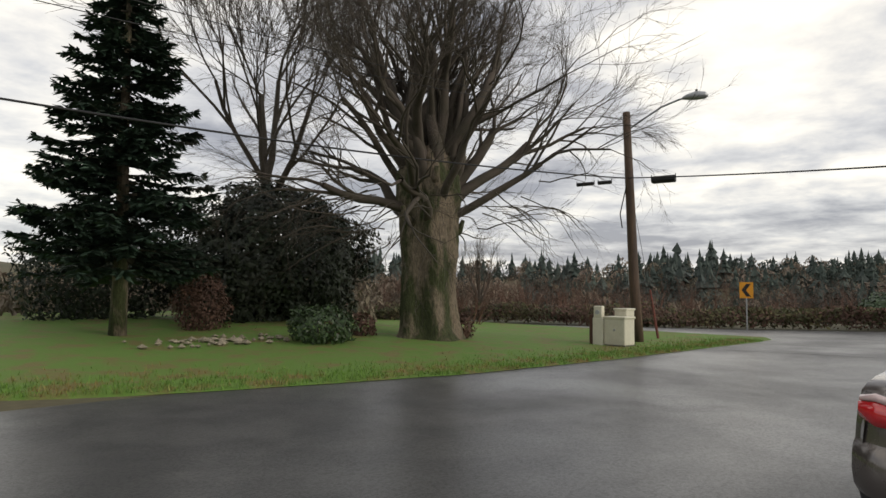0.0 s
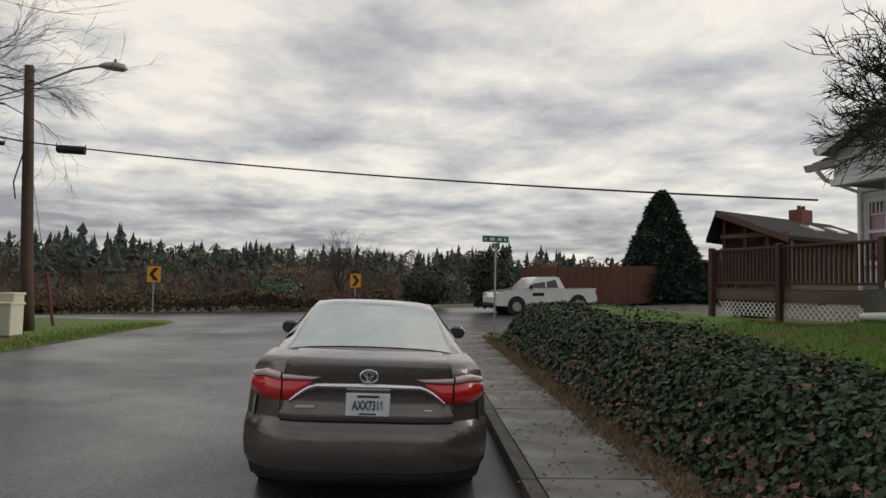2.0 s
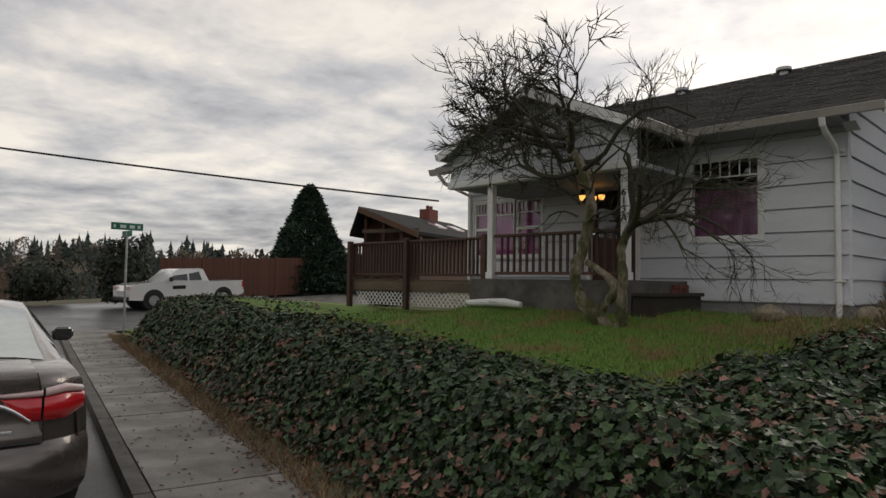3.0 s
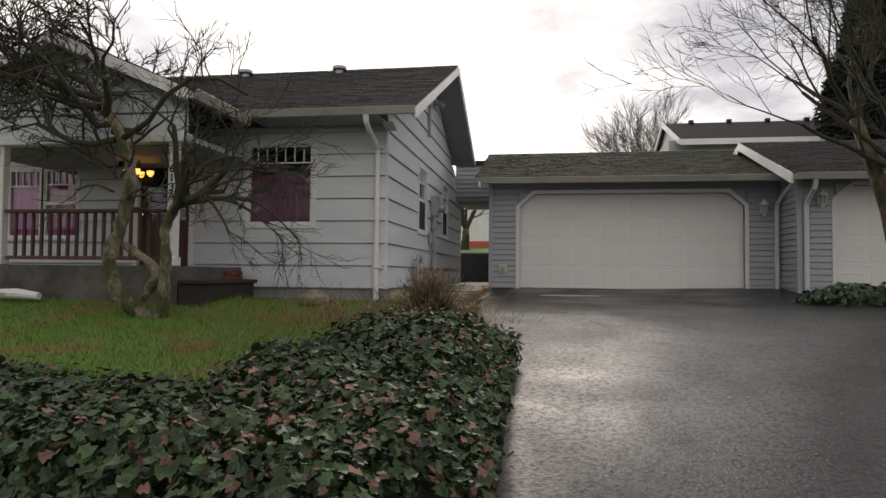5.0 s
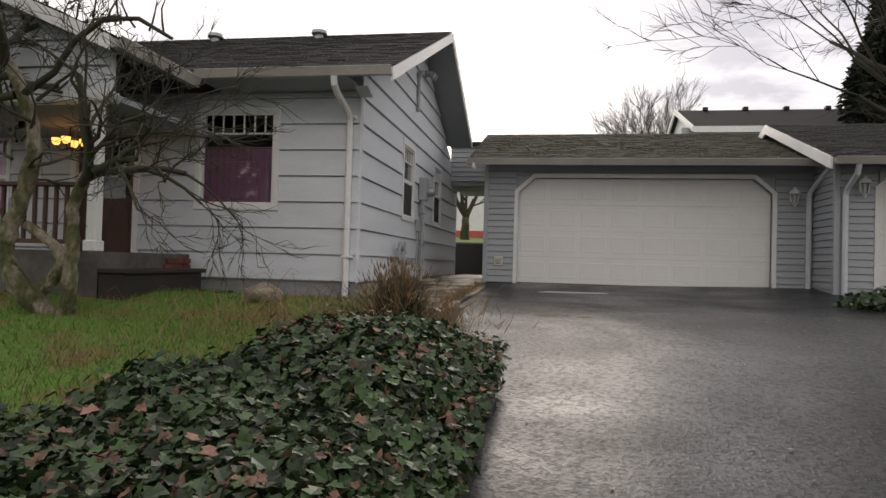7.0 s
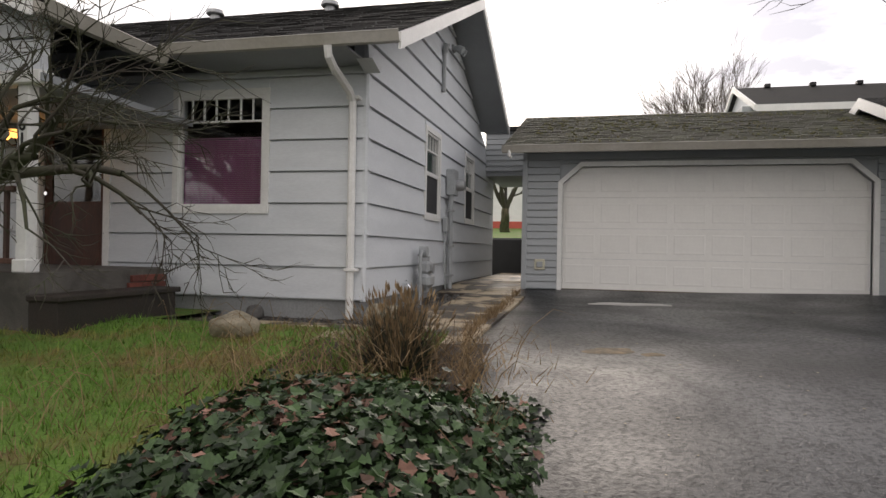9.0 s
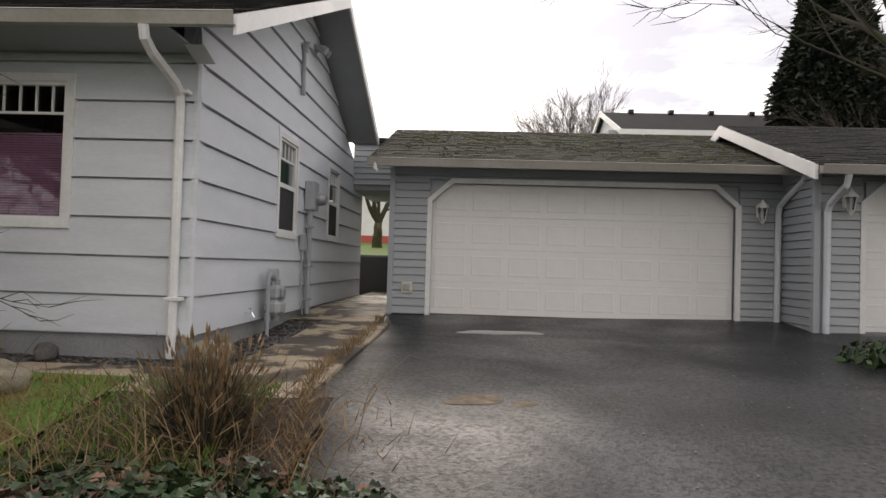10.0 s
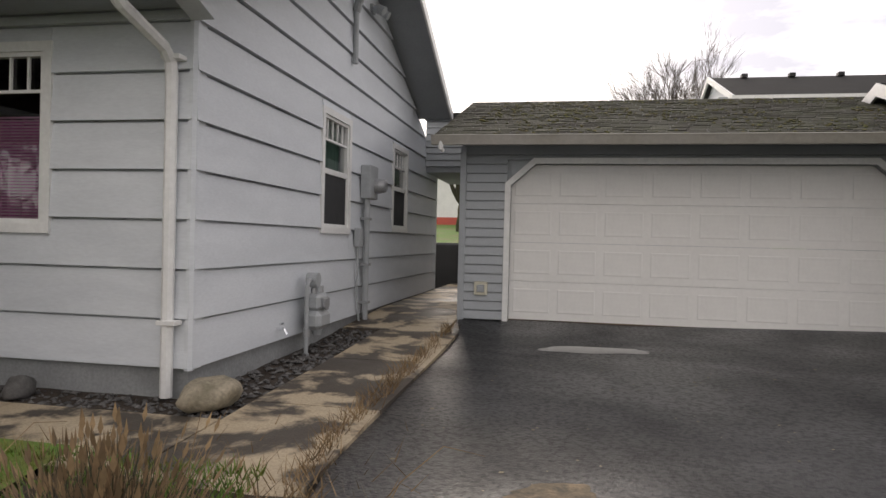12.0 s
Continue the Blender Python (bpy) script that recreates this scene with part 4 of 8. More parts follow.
gutter(house, (4.95, EAVE_Y + 0.0, EAVE_Z + 0.0), (RX0 - 0.02, EAVE_Y + 0.0, EAVE_Z + 0.0), 0.1)
gutter(house, (RX1, EAVE_Y, EAVE_Z), (PX1 + 0.05, EAVE_Y, EAVE_Z))
square_pipe(house, [(3.05, EAVE_Y + 0.06, EAVE_Z - 0.1), (3.05, EAVE_Y + 0.03, EAVE_Z - 0.2), (3.05, EAVE_Y - 0.1, EAVE_Z - 0.28), (3.05, HYF + 0.18, EAVE_Z - 0.42), (3.05, HYF + 0.09, EAVE_Z - 0.5), (3.05, HYF + 0.07, EAVE_Z - 0.6), (3.05, HYF + 0.07, 1.53)])
square_pipe(house, [(10.7, EAVE_Y + 0.07, EAVE_Z - 0.1), (10.65, EAVE_Y - 0.1, EAVE_Z - 0.3), (10.4, HYF + 0.08, EAVE_Z - 0.55), (10.4, HYF + 0.07, 2.05)])
for z in (2.06, 3.98):
    Shape().box(2.96, HYF + 0.02, z, 3.11, HYF + 0.125, z + 0.035, 0.004).ob("strap", TRIM, house)
for x, y in ((7.1, -13.25), (4.9, -13.25)):
    vent = thing("roof_vent", x, y, main_z(y), "small metal vent on the shingle roof", "roof vent", "roof vents")
    Shape().tube([(0, 0, -0.1), (0, 0, 0.09)], 0.09, 12).ob("pipe", STEEL, vent)
    Shape().tube([(0, 0, 0.07), (0, 0, 0.09), (0, 0, 0.15), (0, 0, 0.18)], [0.14, 0.16, 0.15, 0.05], 14).ob("cap", STEEL, vent)
flood = thing("flood_light", HX0 - 0.04, -13.9, 5.82, "twin flood light under the gable peak", "flood light")
Shape().box(-0.03, -0.06, -0.06, 0.04, 0.06, 0.06, 0.008).ob("mount", METERGREY, flood)
for s in (-1, 1):
    Shape().tube([(-0.03, 0.03 * s, 0), (-0.12, 0.09 * s, -0.02), (-0.2, 0.1 * s, -0.07)], [0.03, 0.05, 0.06], 10).ob("lamp_head", METERGREY, flood)
louvre = thing("gable_vent", HX0 - 0.022, -13.2, 5.25, "grey wall pipe under the gable", "wall pipe")
Shape().tube([(-0.03, 0, -0.35), (-0.03, 0, 0.35)], 0.035, 10).ob("pipe", METERGREY, louvre)
Shape().tube([(-0.03, 0, 0.3), (-0.06, 0, 0.42), (-0.1, 0, 0.4)], [0.05, 0.055, 0.04], 10).ob("weather_head", METERGREY, louvre)

# ---- porch ----
porch = structure(thing("porch"), "covered porch with a small front gable and concrete base", "porch")
FLOOR = 2.05
Shape().prism([(5.5, HYF + 0.03), (8.4, HYF + 0.03), (8.4, -7.5), (5.2, -7.5), (5.2, -9.35), (5.5, -9.35)], lambda x, y: (x, y, 1.3), lambda x, y: (x, y, FLOOR)).ob("base", KERB, porch)
for k, (r, z) in enumerate(((0.0, 1.68), (0.0, 1.76), (0.0, 1.84), (0.0, 1.92))):
    for j in range(3):
        y0 = -9.34 + 0.205 * j - (0.05 if k % 2 and j else 0)
        Shape().box(5.165, y0, z, 5.21, y0 + 0.195, z + 0.07, 0.005).ob("brick", BRICKRED, porch)
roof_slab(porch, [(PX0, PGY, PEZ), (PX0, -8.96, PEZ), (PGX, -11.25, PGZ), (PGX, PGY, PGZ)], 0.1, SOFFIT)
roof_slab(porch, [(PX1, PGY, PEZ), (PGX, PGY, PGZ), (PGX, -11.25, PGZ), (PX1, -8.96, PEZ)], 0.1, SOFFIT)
pl = math.hypot(PGX - PX0, PGZ - PEZ)
shingles(porch, (PX0 - 0.02, -11.3, PEZ + 0.008), (0, 1, 0), (PGX - PX0, 0, PGZ - PEZ), -PGY * 0 + 4.05, pl, SHINGLE, keep=lambda p: p.z > main_z(p.y) - 0.02, seed=4)
shingles(porch, (PX1 + 0.02, -11.3, PEZ + 0.008), (0, 1, 0), (PGX - PX1, 0, PGZ - PEZ), 4.05, pl, SHINGLE, keep=lambda p: p.z > main_z(p.y) - 0.02, seed=5)
for x0 in (PX0, PX1):
    S = Shape()
    S.add([(x0, PGY + 0.03, PEZ - 0.15), (x0, PGY + 0.03, PEZ + 0.01), (PGX, PGY + 0.03, PGZ + 0.01), (PGX, PGY + 0.03, PGZ - 0.15), (x0, PGY, PEZ - 0.15), (x0, PGY, PEZ + 0.01), (PGX, PGY, PGZ + 0.01), (PGX, PGY, PGZ - 0.15)],
          [(0, 1, 2, 3), (4, 5, 6, 7), (0, 1, 5, 4), (1, 2, 6, 5), (2, 3, 7, 6), (3, 0, 4, 7)])
    S.ob("barge_board", TRIM, porch)
gutter(porch, (PX0, PGY, PEZ + 0.0), (PX0, -8.9, PEZ + 0.0))
gutter(porch, (PX1, -8.9, PEZ), (PX1, PGY, PEZ))
pfront = lambda a, d, z: (a, -7.55 - d, z)
GB = 3.82
lap_boards(porch, SIDING, 5.2, 8.95, GB, PGZ - 0.3, 0.3, [], pfront, span=lambda z: (max(5.2, PGX - (PGZ - 0.12 - z) * 2.02), min(8.95, PGX + (PGZ - 0.12 - z) * 2.02)))
Shape().prism([(5.2, GB), (8.95, GB), (8.95, 4.32), (PGX, PGZ - 0.12), (5.2, 4.32)], lambda x, z: (x, -7.59, z), lambda x, z: (x, -7.68, z)).ob("gable_wall", SIDING, porch)
Shape().box(5.1, -9.7, 3.74, 9.0, -7.5, 3.81).ob("porch_ceiling", SOFFIT, porch)
Shape().box(5.12, -7.66, 3.72, 9.0, -7.49, 3.84, 0.01).ob("beam", TRIM, porch)
for x in (5.34, 7.98):
    S = Shape()
    S.box(x - 0.06, -7.66, FLOOR, x + 0.06, -7.54, 3.74, 0.008)
    S.box(x - 0.08, -7.68, FLOOR, x + 0.08, -7.52, FLOOR + 0.12, 0.01)
    S.ob("post", TRIM, porch)


def letters(text, size, mat, parent, m, name="lettering", label="", depth=0.003, bold=0.0):
    """Raised letters in the built-in font, as a mesh."""
    cu = bpy.data.curves.new(name, "FONT")
    cu.body, cu.size, cu.extrude, cu.offset, cu.align_x, cu.align_y = text, size, depth, bold, "CENTER", "CENTER"
    tmp = bpy.data.objects.new(name, cu)
    me = bpy.data.meshes.new_from_object(tmp)
    bpy.data.objects.remove(tmp)
    me.materials.append(mat)
    o = new(name, me)
    o.parent = parent
    o.matrix_basis = m
    if label:
        o["label"] = label
    return o


def railing(parent, a, b, z0, z1, wood, step=0.13, base=None):
    """Rails and square pickets between two points."""
    a, b = Vector((*a, 0)), Vector((*b, 0))
    way = b - a
    n = max(1, int(way.length / step))
    ang = math.degrees(math.atan2(way.y, way.x))
    L = way.length
    for zz, h, w in ((z1, 0.045, 0.07), (z0, 0.05, 0.03)):
        o = Shape().box(0, -w, -h / 2, L, w, h / 2, 0.006).ob("rail", wood, parent)
        o.matrix_basis = pose(a.x, a.y, zz, 0, 0, ang)
    me = Shape().box(-0.018, -0.018, z0, 0.018, 0.018, z1).mesh("picket", wood)
    for k in range(1, n):
        p = a + way * (k / n)
        o = new("picket", me)
        o.parent = parent
        o.matrix_basis = pose(p.x, p.y, 0, 0, 0, ang)


rail = thing("porch_railing", 0, 0, 0, "reddish brown wooden railing across the porch", "railing")
railing(rail, (7.88, -7.6), (5.42, -7.6), FLOOR + 0.1, FLOOR + 0.75, DECKWOOD)
deck = thing("deck", 0, 0, 0, "raised brown wooden deck with railing and white lattice skirt", "deck")
DF = 2.02
DX0, DX1, DYF = 8.42, 12.35, -7.85
me = Shape().box(0, 0, -0.04, DX1 - DX0, 0.138, 0, 0.004).mesh("deck_board", OLDWOOD)
for k in range(13):
    o = new("deck_board", me)
    o.parent = deck
    o.matrix_basis = pose(DX0, DYF - 0.14 - k * 0.14, DF)
Shape().box(DX0, DYF, DF - 0.24, DX1, DYF + 0.05, DF - 0.045, 0.006).ob("rim_joist", OLDWOOD, deck)
Shape().box(DX1 - 0.05, -9.7, DF - 0.24, DX1, DYF, DF - 0.045, 0.006).ob("rim_joist", OLDWOOD, deck)
for x in (DX0 - 0.15, 10.4, DX1 - 0.06):
    Shape().box(x - 0.055, DYF + 0.05, 1.4, x + 0.055, DYF + 0.16, DF + 0.84, 0.01).ob("post", DECKWOOD, deck)
railing(deck, (DX1, DYF + 0.02), (DX0 - 0.1, DYF + 0.02), DF + 0.1, DF + 0.78, DECKWOOD, 0.1)
railing(deck, (DX1, -9.7), (DX1, DYF), DF + 0.1, DF + 0.78, DECKWOOD, 0.1)
S = Shape()
for k in range(-4, 48):
    for s in (-1, 1):
        x0 = DX0 + 0.15 + k * 0.12
        p = Vector((x0, DYF + (0.0 if s > 0 else 0.008), DF - 0.26))
        q = Vector((x0 + s * 0.28, p.y, DF - 0.54))
        if DX0 < p.x < DX1 - 0.1 and DX0 < q.x < DX1 - 0.1:
            w = Vector((0.012, 0, 0))
            S.add([p - w, p + w, q + w, q - w, p - w + Vector((0, 0.008, 0)), p + w + Vector((0, 0.008, 0)), q + w + Vector((0, 0.008, 0)), q - w + Vector((0, 0.008, 0))], [(0, 1, 2, 3), (4, 5, 6, 7), (0, 1, 5, 4), (1, 2, 6, 5), (2, 3, 7, 6), (3, 0, 4, 7)])
S.ob("lattice", TRIM, deck, "white diagonal lattice skirt")
steps = thing("porch_steps", 0, 0, 0, "dark worn wooden step in front of the concrete porch", "steps")
Shape().box(4.8, -9.1, 1.81, 5.16, -7.42, 1.865, 0.01).ob("tread", STEPWOOD, steps)
Shape().box(4.85, -9.07, 1.4, 5.15, -7.45, 1.81, 0.005).ob("riser", STEPWOOD, steps)
for k, sign in enumerate("613A"):
    letters(sign, 0.15, SIGNBLACK, porch, pose(5.34, -7.536, 3.36 - 0.125 * k, 90, 0, 180), "house_number", "black house number on the post", 0.004, 0.002)
lampfix = thing("porch_chandelier", 6.75, -8.9, 3.74, "small chandelier with glowing amber glass shades", "ceiling lamp")
Shape().tube([(0, 0, 0), (0, 0, -0.3)], 0.012, 8).ob("stem", CARDARK, lampfix)
for k in range(4):
    a = k * math.pi / 2 + 0.4
    c, s = math.cos(a) * 0.17, math.sin(a) * 0.17
    Shape().tube([(0, 0, -0.28), (c * 0.6, s * 0.6, -0.33), (c, s, -0.26)], 0.009, 6).ob("arm", CARDARK, lampfix)
    Shape().tube([(c, s, -0.26), (c, s, -0.23), (c, s, -0.17)], [0.025, 0.05, 0.058], 12).ob("shade", LAMPGLOW, lampfix, "glowing amber glass shade")
log = thing("fallen_log", 7.6, -7.2, 1.6, "whitewashed log lying on the lawn by the porch", "log")
Shape().tube([(-0.6, 0, 0.03), (-0.3, 0.02, 0.06), (0.1, -0.02, 0.05), (0.55, 0.03, 0.03)], [0.05, 0.07, 0.065, 0.05], 10).ob("trunk", TRIM, log)
Shape().tube([(-0.2, 0.02, 0.06), (-0.05, 0.16, 0.08)], [0.03, 0.02], 8).ob("branch_stub", TRIM, log)

# ---- meters on the side wall ----
emeter = thing("electric_meter", HX0 - 0.03, -13.75, 3.47, "grey electric meter box with conduit on the wall", "electric meter")
Shape().box(-0.14, -0.17, -0.22, 0.0, 0.17, 0.22, 0.012).ob("box", METERGREY, emeter)
Shape().tube([(-0.14, -0.06, -0.04), (-0.2, -0.06, -0.04), (-0.27, -0.06, -0.04), (-0.29, -0.06, -0.04)], [0.1, 0.1, 0.085, 0.06], 16).ob("dial", STEEL, emeter)
Shape().tube([(-0.07, 0.08, -0.2), (-0.07, 0.08, -1.95)], 0.038, 10).ob("conduit", METERGREY, emeter)
Shape().tube([(-0.05, 0.0, -0.2), (-0.05, 0.0, -1.8)], 0.022, 8).ob("conduit", METERGREY, emeter)
for z in (-0.5, -1.1, -1.6):
    Shape().box(-0.12, 0.02, z, 0.0, 0.14, z + 0.035, 0.004).ob("strap", STEEL, emeter)
pbox = thing("phone_box", HX0 - 0.025, -13.45, 2.74, "small grey phone box with a cable on the wall", "phone box")
Shape().box(-0.08, -0.08, -0.12, 0.0, 0.08, 0.12, 0.01).ob("box", METERGREY, pbox)
Shape().tube([(-0.03, 0, -0.12), (-0.03, 0.02, -0.7), (-0.04, -0.08, -1.1), (-0.05, -0.2, -1.15)], 0.014, 8).ob("cable", METERGREY, pbox)
gm = thing("gas_meter", HX0 - 0.03, -11.74, 1.98, "grey gas meter with pipes at the foot of the wall", "gas meter")
Shape().box(-0.25, -0.19, -0.2, -0.06, 0.15, 0.0, 0.05).ob("meter_body", METERGREY, gm)
Shape().box(-0.23, -0.16, 0.0, -0.07, 0.12, 0.17, 0.035).ob("meter_head", METERGREY, gm)
Shape().box(-0.262, -0.1, 0.03, -0.232, 0.06, 0.13, 0.01).ob("index_window", STEEL, gm)
Shape().tube([(-0.14, -0.14, 0.15), (-0.14, -0.14, 0.24)], 0.034, 8).ob("union_nut", STEEL, gm)
Shape().tube([(-0.13, 0.02, 0.14), (-0.13, 0.02, 0.22)], 0.034, 8).ob("union_nut", STEEL, gm)
Shape().tube([(-0.155, -0.02, -0.2), (-0.155, -0.02, -0.26)], [0.06, 0.04], 10).ob("drain_boss", METERGREY, gm)
Shape().tube([(-0.13, 0.2, -0.42), (-0.13, 0.2, -0.6)], 0.03, 10).ob("ground_pipe", STEEL, gm)
Shape().tube([(-0.24, -0.02, 0.06), (-0.265, -0.02, 0.06)], 0.06, 16).ob("dial", STEEL, gm)
Shape().tube([(-0.13, 0.2, -0.42), (-0.13, 0.2, 0.25), (-0.13, 0.16, 0.31), (-0.13, 0.05, 0.31), (-0.13, 0.02, 0.26), (-0.13, 0.02, 0.15)], 0.022, 10).ob("pipe", METERGREY, gm)
Shape().tube([(-0.13, -0.1, 0.15), (-0.13, -0.1, 0.24), (-0.06, -0.14, 0.26), (0.0, -0.16, 0.26)], 0.02, 10).ob("pipe", METERGREY, gm)
Shape().tube([(-0.19, 0.05, 0.31), (-0.08, 0.05, 0.31)], [0.075, 0.075], 14).ob("regulator", METERGREY, gm)
Shape().tube([(-0.13, 0.2, -0.25), (-0.13, 0.2, -0.17)], 0.035, 8).ob("valve", STEEL, gm)
tap = thing("garden_tap", HX0 - 0.02, -11.15, 1.85, "small outdoor tap on the wall", "tap")
Shape().tube([(0, 0, 0), (-0.08, 0, 0), (-0.11, 0, -0.05)], 0.014, 8).ob("spout", CHROME, tap)
Shape().tube([(-0.05, -0.03, 0.05), (-0.05, 0.03, 0.05)], 0.012, 8).ob("handle", CHROME, tap)

# ---- garage ----
GY = -14.1
garage = structure(thing("garage"), "attached garage with grey vinyl siding and a mossy roof", "garage")
VLAP = 0.122


def garage_block(parent, face, a0, a1, d0, d1, z0, zt, dz1, cham=0.33, chamz=0.29):
    """A garage front: wall, lap siding, trimmed opening with cut corners and a sectional door."""
    place = lambda a, d, z: (a, face - d, z)
    hole = (d0, d1, z0, dz1)
    wall_with_holes("wall_front", parent, VINYL, a0, a1, z0, zt, [hole], place)
    lap_boards(parent, VINYL, a0, a1, z0 + 0.01, zt, VLAP, [(d0 - 0.05, d1 + 0.05, z0, dz1 + 0.05)], place, 0.02)
    t = 0.075
    outer = [(d0 - t, z0), (d0 - t, dz1 - chamz + t * 0.4), (d0 + cham - t * 0.4, dz1 + t), (d1 - cham + t * 0.4, dz1 + t), (d1 + t, dz1 - chamz + t * 0.4), (d1 + t, z0)]
    inner = [(d0, z0), (d0, dz1 - chamz), (d0 + cham, dz1), (d1 - cham, dz1), (d1, dz1 - chamz), (d1, z0)]
    S = Shape()
    for k in range(5):
        S.prism([outer[k], outer[k + 1], inner[k + 1], inner[k]], lambda a, z: place(a, -0.03, z), lambda a, z: place(a, 0.09, z))
    S.ob("door_trim", TRIM, parent)
    S = Shape()
    for s, e in ((d0, 1), (d1, -1)):
        S.prism([(s, dz1 - chamz), (s, dz1 + 0.02), (s + e * cham, dz1 + 0.02), (s + e * cham, dz1)], lambda a, z: place(a, 0.0, z), lambda a, z: place(a, 0.1, z))
    S.ob("corner_fill", VINYL, parent)
    gd = thing("garage_door", label="white sectional garage door with raised panels")
    gd.parent = parent
    rows, cols = 4, 8
    H, W = (dz1 - z0 - 0.02) / rows, (d1 - d0) / cols
    for r in range(rows):
        zb = z0 + 0.02 + r * H
        S = Shape().prism([(d0 - 0.02, zb + 0.001), (d1 + 0.02, zb + 0.001), (d1 + 0.02, zb + H - 0.003), (d0 - 0.02, zb + H - 0.003)], lambda a, z: place(a, 0.115, z), lambda a, z: place(a, 0.16, z))
        sec = S.ob("door_section", DOORPAINT, gd)
        pm = None
        for c in range(cols):
            x0 = d0 + c * W + 0.05
            x1 = d0 + (c + 1) * W - 0.05
            za, zc = zb + 0.1, zb + H - 0.1
            f = 0.045
            if pm is None:
                w2 = (x1 - x0)
                S = Shape()
                S.add([(0, 0, 0), (w2, 0, 0), (w2, 0, zc - za), (0, 0, zc - za), (0.012, 0.004, 0.012), (w2 - 0.012, 0.004, 0.012), (w2 - 0.012, 0.004, zc - za - 0.012), (0.012, 0.004, zc - za - 0.012),
                       (f, 0.002, f), (w2 - f, 0.002, f), (w2 - f, 0.002, zc - za - f), (f, 0.002, zc - za - f)],
                      [(0, 1, 5, 4), (1, 2, 6, 5), (2, 3, 7, 6), (3, 0, 4, 7), (4, 5, 9, 8), (5, 6, 10, 9), (6, 7, 11, 10), (7, 4, 8, 11), (8, 9, 10, 11)])
                pm = S.mesh("door_panel", DOORPAINT)
            o = new("door_panel", pm)
            o.parent = sec
            o.matrix_basis = pose(x0, face - 0.114, za)
    Shape().prism([(d0, z0), (d1, z0), (d1, z0 + 0.025), (d0, z0 + 0.025)], lambda a, z: place(a, 0.1, z), lambda a, z: place(a, 0.17, z)).ob("weather_strip", OLDWOOD, gd)


garage_block(garage, GY, -4.5, 1.62, -3.76, 0.965, 1.67, 4.04, 3.77)
Shape().box(1.47, -20, 1.5, 1.62, GY - 0.16, 4.08).ob("wall_side", VINYL, garage)
# unseen back wall and ceiling, added to stop sun leaking through the door
Shape().box(-3.88, -20, 1.5, 1.47, -19.85, 4.08).ob("wall_back", VINYL, garage)
Shape().box(-3.9, -19.8, 3.9, 1.47, GY - 0.17, 3.96).ob("inner_ceiling", INDOORSHADE, garage)
Shape().box(1.56, GY - 0.05, 1.6, 1.645, GY + 0.03, 4.0, 0.005).ob("corner_board", VINYL, garage)
GRZ, GRY = 5.15, -16.9
roof_slab(garage, [(1.9, -13.55, 4.04), (1.9, GRY, GRZ), (-4.85, GRY, GRZ), (-4.85, -13.55, 4.04)], 0.1, SOFFIT)
roof_slab(garage, [(1.9, GRY, GRZ), (1.9, -20.2, 4.04), (-4.85, -20.2, 4.04), (-4.85, GRY, GRZ)], 0.1, SOFFIT)
gl = math.hypot(3.35, GRZ - 4.04)
shingles(garage, (-4.6, -13.53, 4.05), (1, 0, 0), (0, GRY + 13.55, GRZ - 4.04), 6.52, gl, MOSSY, step=0.125, tab=0.24, seed=6)
gutter(garage, (1.92, -13.53, 4.04), (-4.6, -13.53, 4.04), 0.11)
Shape().box(-4.6, -13.6, 3.95, 1.9, -13.55, 4.04, 0.004).ob("fascia", TRIM, garage)
Shape().tube([(1.8, -13.46, 3.98), (1.8, -13.46, 3.88), (1.78, -13.5, 3.86)], 0.03, 8).ob("drop_outlet", TRIM, garage)
rng = random.Random(21)
S = Shape()
for k in range(1500):
    a, s = rng.uniform(0, 6.1), gl * rng.random() ** 0.8
    p = Vector((-4.6 + a, -13.53 - s * 3.35 / gl, 4.06 + s * (GRZ - 4.04) / gl))
    if noise.noise((p.x * 0.8, p.y * 1.1, 5)) > -0.15:
        pebble(S, p.x, p.y, p.z, rng.uniform(0.012, 0.04), rng, 0.5)
tagged(S.ob("roof_moss", MOSS), "cushions of yellow-green moss on the garage roof", "moss", "", "stuff")
# link between house and garage
link_roof = structure(thing("passage"), "narrow covered passage between house and garage", "passage")
LY = -17.6
Shape().box(1.62, LY - 0.16, 4.1, 2.9, LY - 0.035, 5.05).ob("header_wall", VINYL, link_roof)
lap_boards(link_roof, VINYL, 1.6, 2.9, 4.12, 5.03, VLAP, [], lambda a, d, z: (a, LY - d, z), 0.02)
Shape().box(1.3, -20.2, 5.03, 2.95, LY + 0.12, 5.12).ob("roof", SHINGLE, link_roof)
Shape().box(1.62, -20.2, 4.02, 2.9, LY - 0.01, 4.1).ob("passage_ceiling", SOFFIT, link_roof)
outlet = thing("wall_outlet", 1.33, GY + 0.014, 2.1, "tan covered outdoor outlet on the siding", "outlet")
Shape().box(-0.09, 0, -0.09, 0.09, 0.03, 0.09, 0.008).ob("plate", BOXCREAM, outlet)
Shape().box(-0.05, 0.03, -0.05, 0.05, 0.055, 0.05, 0.008).ob("cover", METERGREY, outlet)


